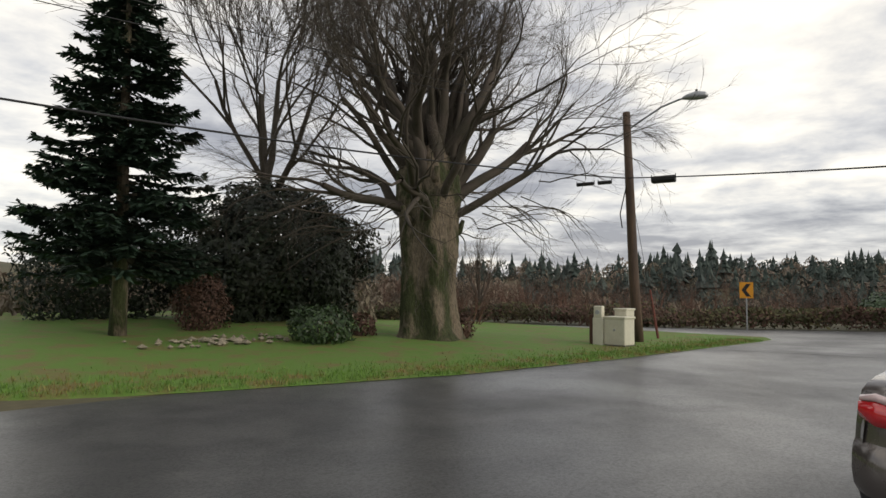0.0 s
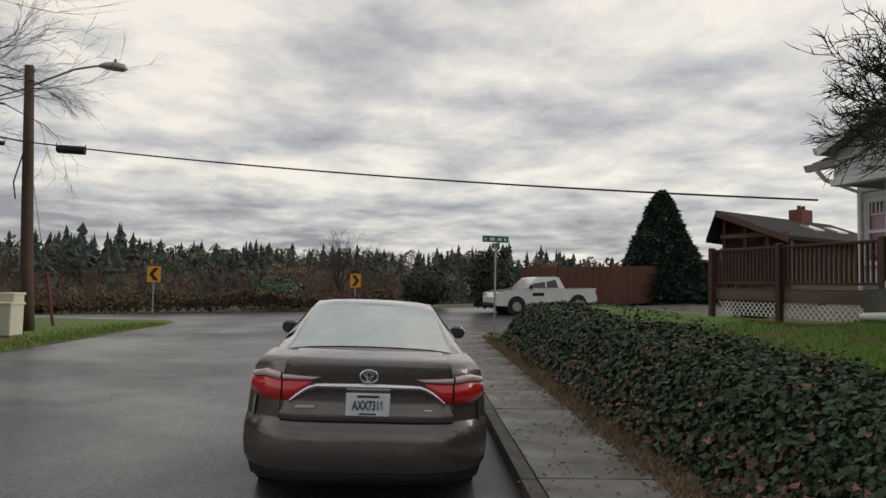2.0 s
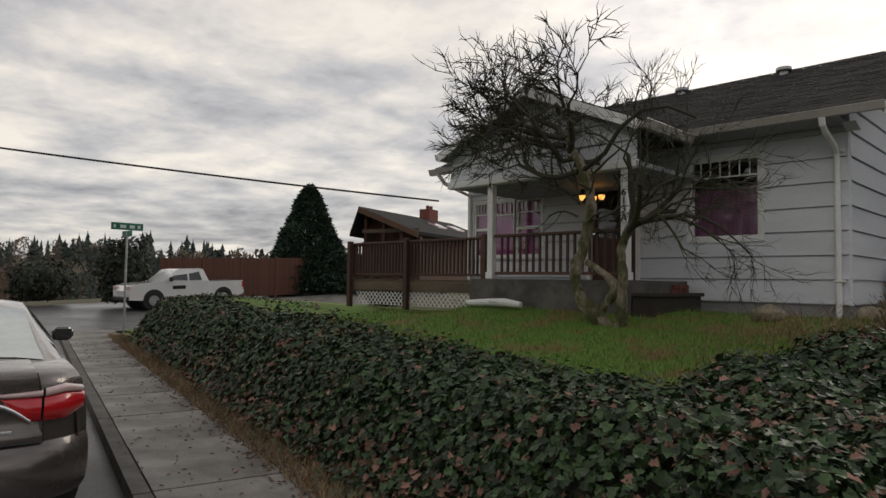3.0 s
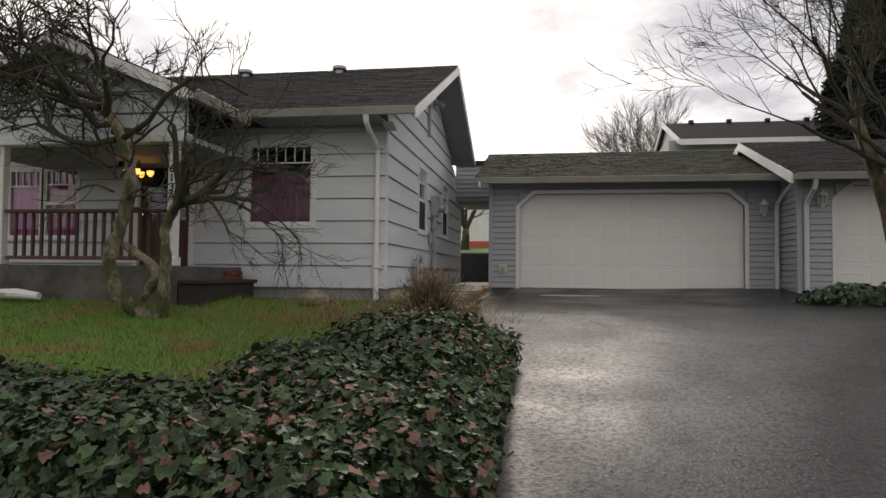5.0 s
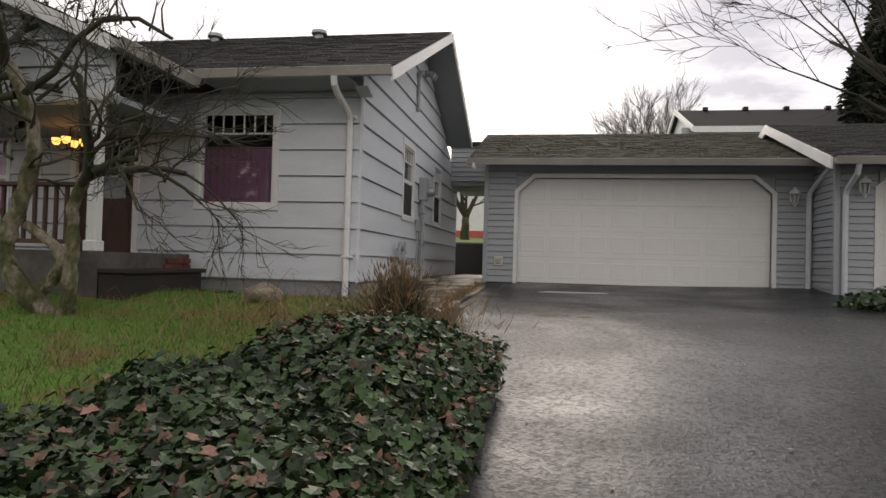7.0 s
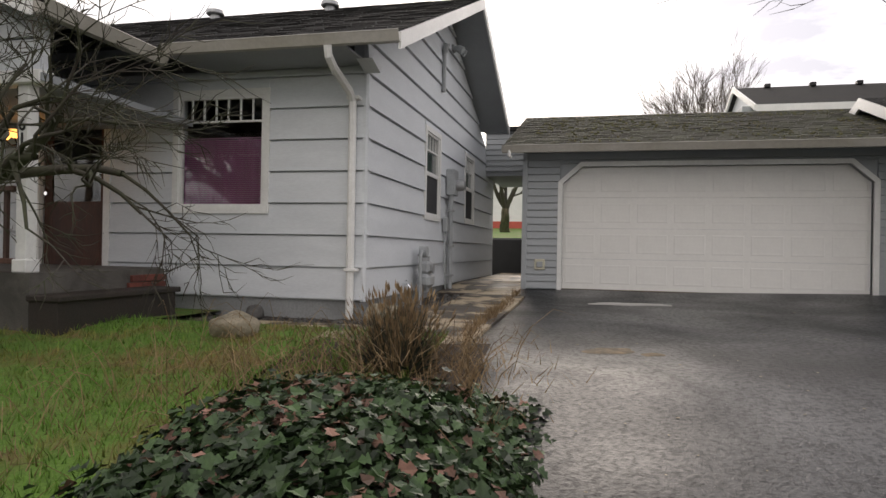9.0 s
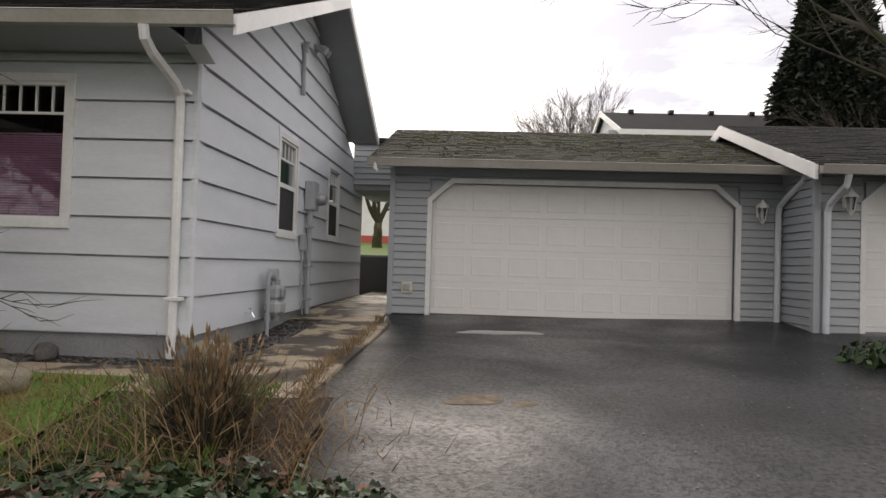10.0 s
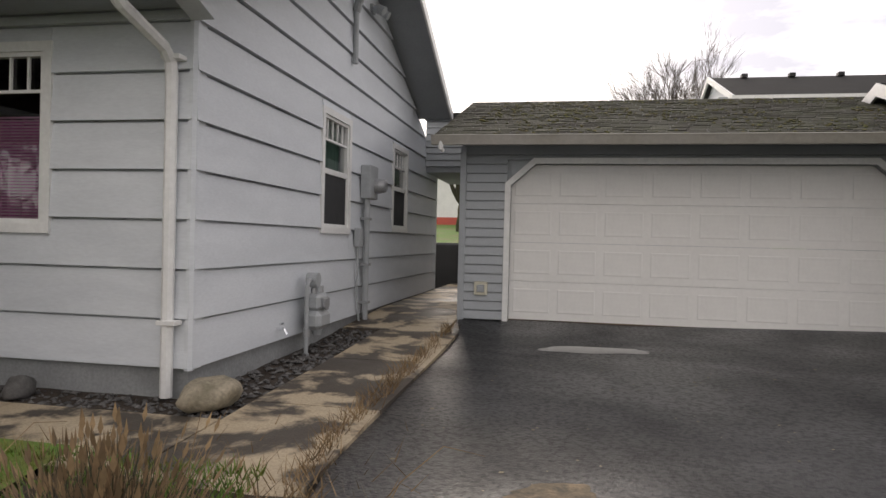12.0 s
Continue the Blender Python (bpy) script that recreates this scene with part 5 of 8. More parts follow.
def lantern(x, y, z):
    la = thing("wall_lantern", x, y, z, "small white carriage lantern with clear glass beside the garage door", "lantern", "garage lanterns")
    Shape().box(-0.05, -0.0, -0.08, 0.05, 0.02, 0.1, 0.008).ob("backplate", TRIM, la)
    Shape().tube([(0, 0.02, 0.05), (0, 0.09, 0.13), (0, 0.13, 0.1)], 0.012, 8).ob("arm", TRIM, la)
    Shape().tube([(0, 0.13, 0.06), (0, 0.13, 0.1), (0, 0.13, 0.15), (0, 0.13, 0.19)], [0.1, 0.085, 0.03, 0.008], 6).ob("cap", TRIM, la)
    Shape().tube([(0, 0.13, 0.06), (0, 0.13, -0.12)], [0.08, 0.045], 6).ob("glass", LENSGLASS, la)
    Shape().tube([(0, 0.13, -0.12), (0, 0.13, -0.15), (0, 0.13, -0.19)], [0.055, 0.03, 0.006], 6).ob("finial", TRIM, la)
    for k in range(6):
        a = k * math.pi / 3
        Shape().tube([(0.082 * math.cos(a), 0.13 + 0.082 * math.sin(a), 0.06), (0.047 * math.cos(a), 0.13 + 0.047 * math.sin(a), -0.12)], 0.006, 4).ob("bar", TRIM, la)


lantern(-4.1, GY + 0.016, 3.42)
# ---- second garage ----
garage2 = structure(thing("garage_annex", -0.57, -1.0, 0.15), "neighbouring garage with grey vinyl siding that stands further forward", "garage")
WY = -12.1
garage_block(garage2, WY, -11.2, -3.9, -9.4, -4.57, 1.5, 3.74, 3.62)
Shape().box(-4.06, -18.5, 1.5, -3.935, WY - 0.16, 3.8).ob("wall_side", VINYL, garage2)
sideg = lambda a, d, z: (-3.9 - d, a, z)
A_RZ, A_RY, A_EZ, A_EY = 5.0, -14.9, 3.76, -11.5
asl = (A_RZ - A_EZ) / (A_EY - A_RY)
lap_boards(garage2, VINYL, GY + 1.0, WY, 1.48, 3.9, VLAP, [], lambda a, d, z: (-3.9 - d, a, z), 0.02)
lap_boards(garage2, VINYL, -18.4, WY, 3.75, A_RZ - 0.2, VLAP, [], sideg, 0.02, span=lambda z: (A_RY - (A_RZ - 0.14 - z) / asl, min(WY, A_RY + (A_RZ - 0.14 - z) / asl)))
Shape().box(-3.95, WY - 0.05, 1.45, -3.86, WY + 0.035, 3.75, 0.005).ob("corner_board", VINYL, garage2)
roof_slab(garage2, [(-3.6, A_EY, A_EZ), (-3.6, A_RY, A_RZ), (-11.5, A_RY, A_RZ), (-11.5, A_EY, A_EZ)], 0.1, SOFFIT)
roof_slab(garage2, [(-3.6, A_RY, A_RZ), (-3.6, -18.5, A_EZ), (-11.5, -18.5, A_EZ), (-11.5, A_RY, A_RZ)], 0.1, SOFFIT)
shingles(garage2, (-11.5, A_EY + 0.02, A_EZ + 0.008), (1, 0, 0), (0, A_RY - A_EY, A_RZ - A_EZ), 7.93, math.hypot(A_RY - A_EY, A_RZ - A_EZ), SHINGLE, seed=7)
for y0 in (A_EY + 0.03, -18.5):
    S = Shape()
    S.add([(-3.6, y0, A_EZ - 0.18), (-3.6, y0, A_EZ + 0.015), (-3.6, A_RY, A_RZ + 0.015), (-3.6, A_RY, A_RZ - 0.18), (-3.56, y0, A_EZ - 0.18), (-3.56, y0, A_EZ + 0.015), (-3.56, A_RY, A_RZ + 0.015), (-3.56, A_RY, A_RZ - 0.18)],
          [(0, 1, 2, 3), (4, 5, 6, 7), (0, 1, 5, 4), (1, 2, 6, 5), (2, 3, 7, 6), (3, 0, 4, 7)])
    S.ob("barge_board", TRIM, garage2)
gutter(garage2, (-3.62, A_EY + 0.02, A_EZ), (-11.5, A_EY + 0.02, A_EZ), 0.11)
square_pipe(garage2, [(-3.98, A_EY + 0.06, A_EZ - 0.1), (-3.98, A_EY + 0.0, A_EZ - 0.25), (-4.02, WY + 0.12, A_EZ - 0.45), (-4.02, WY + 0.07, A_EZ - 0.55), (-4.02, WY + 0.07, 1.5)], mat=SIDING)
square_pipe(garage, [(-4.48, -13.45, 3.96), (-4.48, -13.47, 3.86), (-4.4, -13.75, 3.66), (-4.38, GY + 0.1, 3.52), (-4.37, GY + 0.07, 3.42), (-4.37, GY + 0.07, 1.72), (-4.34, GY + 0.16, 1.69)], mat=SIDING)
lantern(-4.86, WY - 1.0 + 0.016, 3.5)
Shape().box(-20, -18.6, 1.2, -11.2, -12.1, 3.8).ob("wall_rest", VINYL, garage2)
# unseen closing wall and ceiling, added here too against leaking sun
Shape().box(-11.2, -18.6, 1.2, -3.9, -18.45, 3.8).ob("wall_back", VINYL, garage2)
Shape().box(-11.2, -18.4, 3.6, -4.06, WY - 0.17, 3.66).ob("inner_ceiling", INDOORSHADE, garage2)

# ---- buildings behind ----
back = tagged(thing("back_house", -10.3, -36, -0.75), "two-storey grey house with white fascia behind the garages", "house", "", "structure")
Shape().box(-4.6, -4, 1, 5.0, 4, 9.2).ob("wall", VINYL, back)
roof_slab(back, [(4.6, 4.6, 9.1), (4.6, 0, 10.9), (-6, 0, 10.9), (-6, 4.6, 9.1)], 0.2, SHINGLE)
roof_slab(back, [(4.6, 0, 10.9), (4.6, -4.6, 9.1), (-6, -4.6, 9.1), (-6, 0, 10.9)], 0.2, SHINGLE)
Shape().box(-6, 4.6, 8.85, 4.6, 4.68, 9.12).ob("fascia", TRIM, back)
Shape().prism([(4.0, 9.2), (0, 10.7), (-4.0, 9.2)], lambda y, z: (4.4, y, z), lambda y, z: (4.3, y, z)).ob("gable", SIDING, back)
for s in (1, -1):
    S = Shape()
    S.add([(4.6, s * 4.7, 8.88), (4.6, s * 4.7, 9.12), (4.6, 0, 10.95), (4.6, 0, 10.7), (4.68, s * 4.7, 8.88), (4.68, s * 4.7, 9.12), (4.68, 0, 10.95), (4.68, 0, 10.7)],
          [(0, 1, 2, 3), (4, 5, 6, 7), (0, 1, 5, 4), (1, 2, 6, 5), (2, 3, 7, 6), (3, 0, 4, 7)])
    S.ob("barge_board", TRIM, back)
for k in range(5):
    Shape().box(-4.5 + k * 1.9, 0.1, 10.8, -4.25 + k * 1.9, 0.4, 10.98, 0.02).ob("roof_vent", CARDARK, back)
pale = tagged(thing("pale_house", 3.5, -42, 0), "white clapboard house with a coral red base far behind the passage", "house", "", "structure")
Shape().box(-5, -3, 3.95, 5, 3, 6.8).ob("wall", TRIM, pale)
Shape().box(-5.02, -3.02, 2.6, 5.02, 3.05, 3.95).ob("base", REDPAINT, pale)
roof_slab(pale, [(5.4, 3.5, 6.8), (5.4, 0, 8.3), (-5.4, 0, 8.3), (-5.4, 3.5, 6.8)], 0.15, SHINGLE)
S = Shape().sheet([-6, -3, 0, 3, 6, 10], [-40, -36, -32, -28, -24, -21], lambda x, y: 2.62 + (-21 - y) * 0.053)
structure(S.ob("back_lawn", GRASS, smooth=True), "green lawn behind the passage", "lawn")
hedge_low = tagged(Shape().box(0.5, -21.6, 1.35, 4.5, -20.9, 2.68, 0.05).ob("low_wall", CARDARK), "low dark wall across the end of the passage", "wall", "", "structure")


# ---- ivy bank between lawn and pavement ----
def bank_height(x, y):
    """Top of the ivy: a steep face above the pavement, rolling over onto the lawn, wrapping round the driveway corner."""
    w = across(x, y)
    front = smoothstep(-1.12, -2.3, w)
    back = 1 - smoothstep(-3.0, -4.3, w) if x > 2.7 else 1.0
    left = smoothstep(0.62, 1.25, x)
    end = 1 - smoothstep(11.0, 12.4, along(x, y))
    tail = 1 - smoothstep(-5.6, -7.2, y) if x <= 2.7 else 1.0
    base = drive_height(y) - 0.05 if x < 1.3 else ROAD_Z + 0.02
    top = 1.17 + 0.022 * max(0.0, x - 3.0) + 0.1 * noise.noise((x * 1.1, y * 1.1, 2)) + 0.05 * noise.noise((x * 3, y * 3, 9))
    if x < 2.7 and y < -3.6:
        top = max(top, drive_height(y) + 0.42 * tail + 0.1 * noise.noise((x * 2, y * 2, 3)))
    side_back = 1.0
    if y < -4.6 and x < 3.2:
        side_back = 1 - smoothstep(1.9, 2.8, x)
    full = front * left * end * max(back if x > 2.7 else side_back, 0.0)
    ground = yard(x, y) - 0.06 if w < -3.0 else base
    if x < 1.3 and y < -6:
        ground = drive_height(y) - 0.05
    return ground + max(0.0, top - ground) * full * (1 if w > -3 or x < 2.7 else 1)


def in_bank(x, y):
    w = across(x, y)
    if w > -1.08 or along(x, y) > 12.4 or x < 0.6:
        return False
    if x < 2.7 and y > -7.1:
        return not (y < -4.6 and x > 2.5)
    return w > -4.1 and x >= 2.6


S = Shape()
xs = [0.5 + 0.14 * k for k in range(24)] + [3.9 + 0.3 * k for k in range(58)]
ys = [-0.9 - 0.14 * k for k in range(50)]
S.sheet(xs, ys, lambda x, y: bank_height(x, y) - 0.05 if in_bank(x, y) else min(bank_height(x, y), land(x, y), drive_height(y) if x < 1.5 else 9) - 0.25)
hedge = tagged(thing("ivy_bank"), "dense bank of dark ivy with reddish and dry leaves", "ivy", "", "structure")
# one continuous dark sheet, painted as the shade behind the leaves; no separate stems
S.ob("stems", IVYSHADE, hedge, smooth=True)


def leaf(S, p, n, size, spin):
    """A five-pointed folded leaf at p, facing n."""
    n = n.normalized()
    a = n.orthogonal().normalized()
    b = n.cross(a)
    u = a * math.cos(spin) + b * math.sin(spin)
    w = n.cross(u)
    pt = lambda q, r, h: p + u * (q * size) + w * (r * size) + n * (h * size)
    S.add([pt(-0.35, 0, 0.02), pt(-0.25, 0.5, 0.12), pt(0.12, 0.26, 0.06), pt(0.25, 0.42, 0.1), pt(0.65, 0, -0.08), pt(0.25, -0.42, 0.1), pt(0.12, -0.26, 0.06), pt(-0.25, -0.5, 0.12)],
          [(0, 4, 3, 2, 1), (0, 7, 6, 5, 4)])


rng = random.Random(11)
green, dry = Shape(), Shape()


def ivy_at(x, y, size):
    e = 0.06
    h = bank_height(x, y)
    n = Vector((h - bank_height(x + e, y), h - bank_height(x, y + e), e)).normalized()
    n = n * 0.8 + Vector((0.15, 0.15, 0.5)) * 0.4
    n += Vector((rng.gauss(0, 0.6), rng.gauss(0, 0.6), rng.gauss(0, 0.5)))
    p = Vector((x, y, h)) + n.normalized() * rng.gauss(0.02, 0.05)
    low = 1 - smoothstep(0.5, 0.95, h)
    brown = 0.05 + 0.34 * max(0.0, noise.noise((x * 0.9, y * 0.9, h))) + 0.25 * low
    leaf(dry if rng.random() < brown else green, p, n, size * rng.uniform(0.6, 1.25), rng.uniform(0, 6.28))


count = 0
while count < 66000:
    if rng.random() < 0.42:
        x, y = rng.uniform(0.62, 3.6), rng.uniform(-7.0, -0.9)
        size = 0.068
    else:
        u = -3.5 + 15.8 * rng.random() ** 1.25
        x, y, _ = at_road(u, rng.uniform(-4.0, -1.1))
        if rng.random() < 0.5:
            x, y, _ = at_road(u, rng.uniform(-2.3, -1.1))
        size = 0.066 if u < 4 else 0.078
    if in_bank(x, y):
        ivy_at(x, y, size)
        count += 1
o = green.ob("ivy_leaves", IVY, hedge, "glossy dark green ivy leaves")
o["kind"] = "stuff"
o = dry.ob("dry_leaves", DRYLEAF, hedge, "reddish brown dry leaves")
o["kind"] = "stuff"


# ---- trees ----
def limb(S, p, way, length, radius, depth, rng, spread, upward, twist=0.35, split=(2, 4), thin=0.62, short=0.72, segs=4, sides=7, least=0.0045):
    """One bough and all that grows from it."""
    pts, rad = [Vector(p)], [radius]
    way = Vector(way).normalized()
    end = radius * (0.55 if depth > 0 else 0.25)
    for k in range(segs):
        way = (way + Vector((rng.gauss(0, twist), rng.gauss(0, twist), rng.gauss(0, twist) + upward)) * 0.35).normalized()
        pts.append(pts[-1] + way * (length / segs))
        rad.append(radius + (end - radius) * (k + 1) / segs)
    S.tube(pts, rad, max(3, sides), caps=False)
    if depth <= 0:
        return
    n = rng.randint(*split)
    for k in range(n):
        t = rng.uniform(0.35, 1.0) if k else 1.0
        f = t * segs
        i = min(int(f), segs - 1)
        q = pts[i].lerp(pts[i + 1], f - i)
        r = rad[i] + (rad[i + 1] - rad[i]) * (f - i)
        side = way.orthogonal().normalized()
        side = Matrix.Rotation(rng.uniform(0, 6.283), 3, way) @ side
        d = (way + side * rng.uniform(0.35, 1.0) * spread).normalized()
        limb(S, q, d, length * short * rng.uniform(0.75, 1.15), max(r * thin * rng.uniform(0.8, 1.1), least), depth - 1, rng, spread, upward, twist, split, thin, short, max(2, segs - 1), sides - 1, least)


def finish_tree(name, trunk, crown, bark, twig, x, y, z, label, group=""):
    t = thing(name, x, y, z, label, "tree", group)
    trunk.ob("trunk", bark, t, smooth=True)
    if crown is not None:
        crown.ob("crown", twig, t, smooth=True)
    return t


def big_maple(x, y, z):
    rng = random.Random(5)
    T, C = Shape(), Shape()
    # fluted trunk with root flare
    n, prof = 96, [(0.0, 1.25), (0.25, 1.05), (0.7, 0.92), (1.5, 0.85), (2.6, 0.84), (3.6, 0.9), (4.6, 1.02), (5.4, 0.98), (6.2, 0.7)]
    v, heights = [], [6.2 * k / 62 for k in range(63)]
    for h in heights:
        r = lerp_table(prof, h)
        for k in range(n):
            a = 2 * math.pi * k / n
            c, s = math.cos(a), math.sin(a)
            deep = abs(math.sin(1.5 * a + 0.9 + 0.12 * h)) ** 0.5
            rr = r * (0.86 + 0.16 * deep + 0.06 * math.sin(5 * a + h * 0.4) + 0.10 * noise.noise((c * 2, s * 2, h * 0.9)) + 0.06 * noise.noise((c * 7, s * 7, h * 1.2)) + 0.035 * noise.noise((c * 22, s * 22, h * 3.5)))
            v.append((c * rr, s * rr, h))
    T.add(v, [(i * n + k, i * n + (k + 1) % n, (i + 1) * n + (k + 1) % n, (i + 1) * n + k) for i in range(len(heights) - 1) for k in range(n)])
    # burr stubs where old boughs were lost
    for k in range(9):
        a = rng.uniform(0, 6.283)
        p = Vector((math.cos(a) * 0.75, math.sin(a) * 0.75, rng.uniform(3.2, 5.6)))
        T.tube([p, p + Vector((math.cos(a) * 0.3, math.sin(a) * 0.3, 0.15)), p + Vector((math.cos(a) * 0.42, math.sin(a) * 0.42, 0.5))], [0.16, 0.12, 0.07], 8)
    for k in range(30):
        a = 2 * math.pi * k / 30 + rng.uniform(-0.15, 0.15)
        tilt = rng.uniform(0.12, 0.75) if k % 3 else rng.uniform(0.75, 1.2)
        h = rng.uniform(4.3, 6.0) if k % 3 else rng.uniform(3.5, 5.0)
        out = 0.65
        p = Vector((math.cos(a) * out, math.sin(a) * out, h))
        d = Vector((math.cos(a) * math.sin(tilt), math.sin(a) * math.sin(tilt), math.cos(tilt)))
        low = k % 3 == 0
        limb(C, p, d, rng.uniform(3.0, 4.2), rng.uniform(0.13, 0.25), 5, rng, 0.62, 0.09 if not low else 0.0, 0.45, (3, 4), 0.58, 0.67, 5, 7)
    for k in range(8):
        a = rng.uniform(0, 6.283)
        limb(C, (math.cos(a) * 0.4, math.sin(a) * 0.4, 5.8), (math.cos(a) * 0.25, math.sin(a) * 0.25, 1), rng.uniform(3.0, 4.2), rng.uniform(0.14, 0.22), 5, rng, 0.58, 0.1, 0.38, (3, 4), 0.58, 0.67, 5, 7)
    # long drooping shoots low on the crown
    for k in range(60):
        a = rng.uniform(0, 6.283)
        p = Vector((math.cos(a) * rng.uniform(1, 4), math.sin(a) * rng.uniform(1, 4), rng.uniform(3.4, 5)))
        limb(C, p, (math.cos(a), math.sin(a), -0.1), rng.uniform(1.4, 2.2), 0.025, 2, rng, 0.6, -0.12, 0.5, (2, 3), 0.6, 0.7, 5, 4)
    finish_tree("maple_tree", T, C, BARK, TWIG, x, y, z, "huge bare old tree with mossy trunk and many upright limbs")


big_maple(17.45, 13.3, 0.35)


def bare_tree(x, y, z, height, radius, seed, label, twig=TWIG, depth=4, spread=0.6, up=0.12, split=(3, 4), lean=(0, 0, 1), name="bare_tree", group="", first=0.3, thin=0.6, least=0.0045, fan=1.0):
    rng = random.Random(seed)
    T, C = Shape(), Shape()
    pts = [Vector((0, 0, -0.1))]
    way = Vector(lean).normalized()
    for k in range(6):
        pts.append(pts[-1] + way * height * first / 6 + Vector((rng.gauss(0, 0.04), rng.gauss(0, 0.04), 0)) * height * 0.1)
    T.tube(pts, [radius * 1.35] + [radius * (1.05 - 0.06 * k) for k in range(6)], 12)
    for k in range(5):
        a = 2 * math.pi * k / 5 + rng.uniform(-0.4, 0.4)
        t = rng.uniform(0.25, 0.8) * fan
        limb(C, pts[-1] if k < 3 else pts[-2], (math.cos(a) * t, math.sin(a) * t, 1), height * 0.26, radius * rng.uniform(0.5, 0.75), depth, rng, spread, up, 0.3, split, thin, 0.74, 4, 6, least)
    return finish_tree(name, T, C, BARK, twig, x, y, z, label, group)


bare_tree(18.4, 21.8, 0.6, 17, 0.24, 14, "tall bare tree with fine upswept twigs behind the lawn", depth=5, spread=0.65, up=0.14, first=0.34, split=(3, 5), thin=0.64, least=0.011)


def gnarled(pts, rad, rng, steps=5):
    """A rougher path through points: wobble, knots and swellings."""
    out, rr = [], []
    pts = [Vector(p) for p in pts]
    for i in range(len(pts) - 1):
        for k in range(steps):
            f = k / steps
            a, b, c, d = pts[max(i - 1, 0)], pts[i], pts[i + 1], pts[min(i + 2, len(pts) - 1)]
            q = 0.5 * ((2 * b) + (c - a) * f + (2 * a - 5 * b + 4 * c - d) * f * f + (3 * b - a - 3 * c + d) * f ** 3)
            r = rad[i] + (rad[i + 1] - rad[i]) * f
            out.append(q + Vector((rng.gauss(0, 0.1), rng.gauss(0, 0.1), 0)) * r)
            rr.append(r * rng.uniform(0.84, 1.2))
    return out + [pts[-1]], rr + [rad[-1]]


def crooked_tree(x, y, z):
    """The gnarled garden tree: two stems from one foot, a twiggy head and long low boughs."""
    rng = random.Random(31)
    T, C = Shape(), Shape()
    stems = [
        ([(0, 0, -0.1), (0.1, 0.02, 0.22), (0.42, 0.05, 0.5), (0.62, 0.0, 0.9), (0.5, -0.05, 1.35), (0.38, -0.05, 1.9), (0.5, 0, 2.4), (0.72, 0.05, 2.9)], [0.18, 0.135, 0.12, 0.105, 0.1, 0.085, 0.075, 0.062]),
        ([(0, 0, 0.0), (-0.14, 0.05, 0.35), (-0.18, 0.05, 0.8), (-0.12, 0.0, 1.25), (-0.3, 0.05, 1.6)], [0.13, 0.1, 0.082, 0.078, 0.07]),
        ([(0.3, 0.02, 0.32), (0.0, -0.05, 0.75), (0.5, -0.12, 1.1)], [0.09, 0.08, 0.06]),
    ]
    for pts, rad in stems:
        T.tube(*gnarled(pts, [0.77 * r for r in rad], rng), 12)
    tops = [((0.5, 0.05, 3.1), (0.75, 0.1, 0.55), 0.06), ((0.5, 0.05, 3.1), (0.2, -0.5, 0.8), 0.055), ((0.48, 0.05, 2.9), (-0.7, 0.1, 0.75), 0.055), ((0.45, 0, 2.6), (0.9, 0.3, 0.3), 0.05), ((0.5, 0.05, 3.1), (0.0, 0.4, 1.0), 0.05), ((0.45, 0, 2.7), (0.5, -0.7, 0.4), 0.045), ((0.42, 0, 2.3), (0.95, -0.2, 0.15), 0.045), ((0.55, 0.05, 3.0), (1.0, 0.0, 0.25), 0.055), ((0.45, 0, 2.8), (0.9, -0.4, 0.7), 0.05), ((0.5, 0.05, 3.1), (0.5, 0.2, 1.0), 0.05)]
    for p, d, r in tops:
        p = (p[0] + 0.22 * (p[2] - 2.0), p[1], p[2] - 0.2)
        d = (d[0] + 0.5, d[1], d[2])
        limb(C, p, d, 1.08, r * 0.95, 4, rng, 1.0, 0.1, 0.9, (3, 5), 0.68, 0.66, 4, 6, 0.0085)
    # arching bough that ends in upright shoots
    C.tube([(0.5, 0, 2.4), (0.1, 0.06, 2.6), (-0.15, 0.1, 2.9), (-0.5, 0.15, 3.08), (-0.9, 0.2, 3.05), (-1.25, 0.2, 2.85)], [0.04, 0.032, 0.03, 0.027, 0.022, 0.016], 8)
    for k in range(6):
        limb(C, (-0.4 - 0.15 * k, 0.18, 3.08 - 0.035 * k), (rng.uniform(-0.5, 0.5), rng.uniform(-0.3, 0.3), 0.8), 0.36, 0.012, 3, rng, 0.6, 0.1, 0.5, (2, 3), 0.6, 0.7, 3, 5)
    low = [((-0.3, 0.05, 1.6), (-0.9, 0.1, 0.3)), ((-0.3, 0.05, 1.6), (-0.8, -0.3, 0.0)), ((-0.25, 0.05, 1.5), (-0.6, 0.5, 0.5)), ((-0.3, 0.05, 1.6), (-0.5, -0.1, 0.8)), ((-0.28, 0.05, 1.55), (-1.0, 0.25, -0.05))]
    for p, d in low:
        limb(C, p, d, 0.95, 0.05, 4, rng, 0.8, 0.05, 0.75, (3, 4), 0.62, 0.7, 4, 6)
    for k in range(10):
        limb(C, (0.4 + rng.uniform(-0.1, 0.2), 0, rng.uniform(1.5, 2.4)), (rng.uniform(-1, 1), rng.uniform(-0.6, 0.6), rng.uniform(-0.1, 0.5)), 0.6, 0.02, 3, rng, 0.8, 0.02, 0.6, (2, 3), 0.6, 0.75, 4, 4)
    finish_tree("garden_tree", T, C, GARDENBARK, DARKTWIG, x, y, z, "gnarled bare garden tree with crooked mossy stems")


crooked_tree(5.05, -6.75, 1.2)


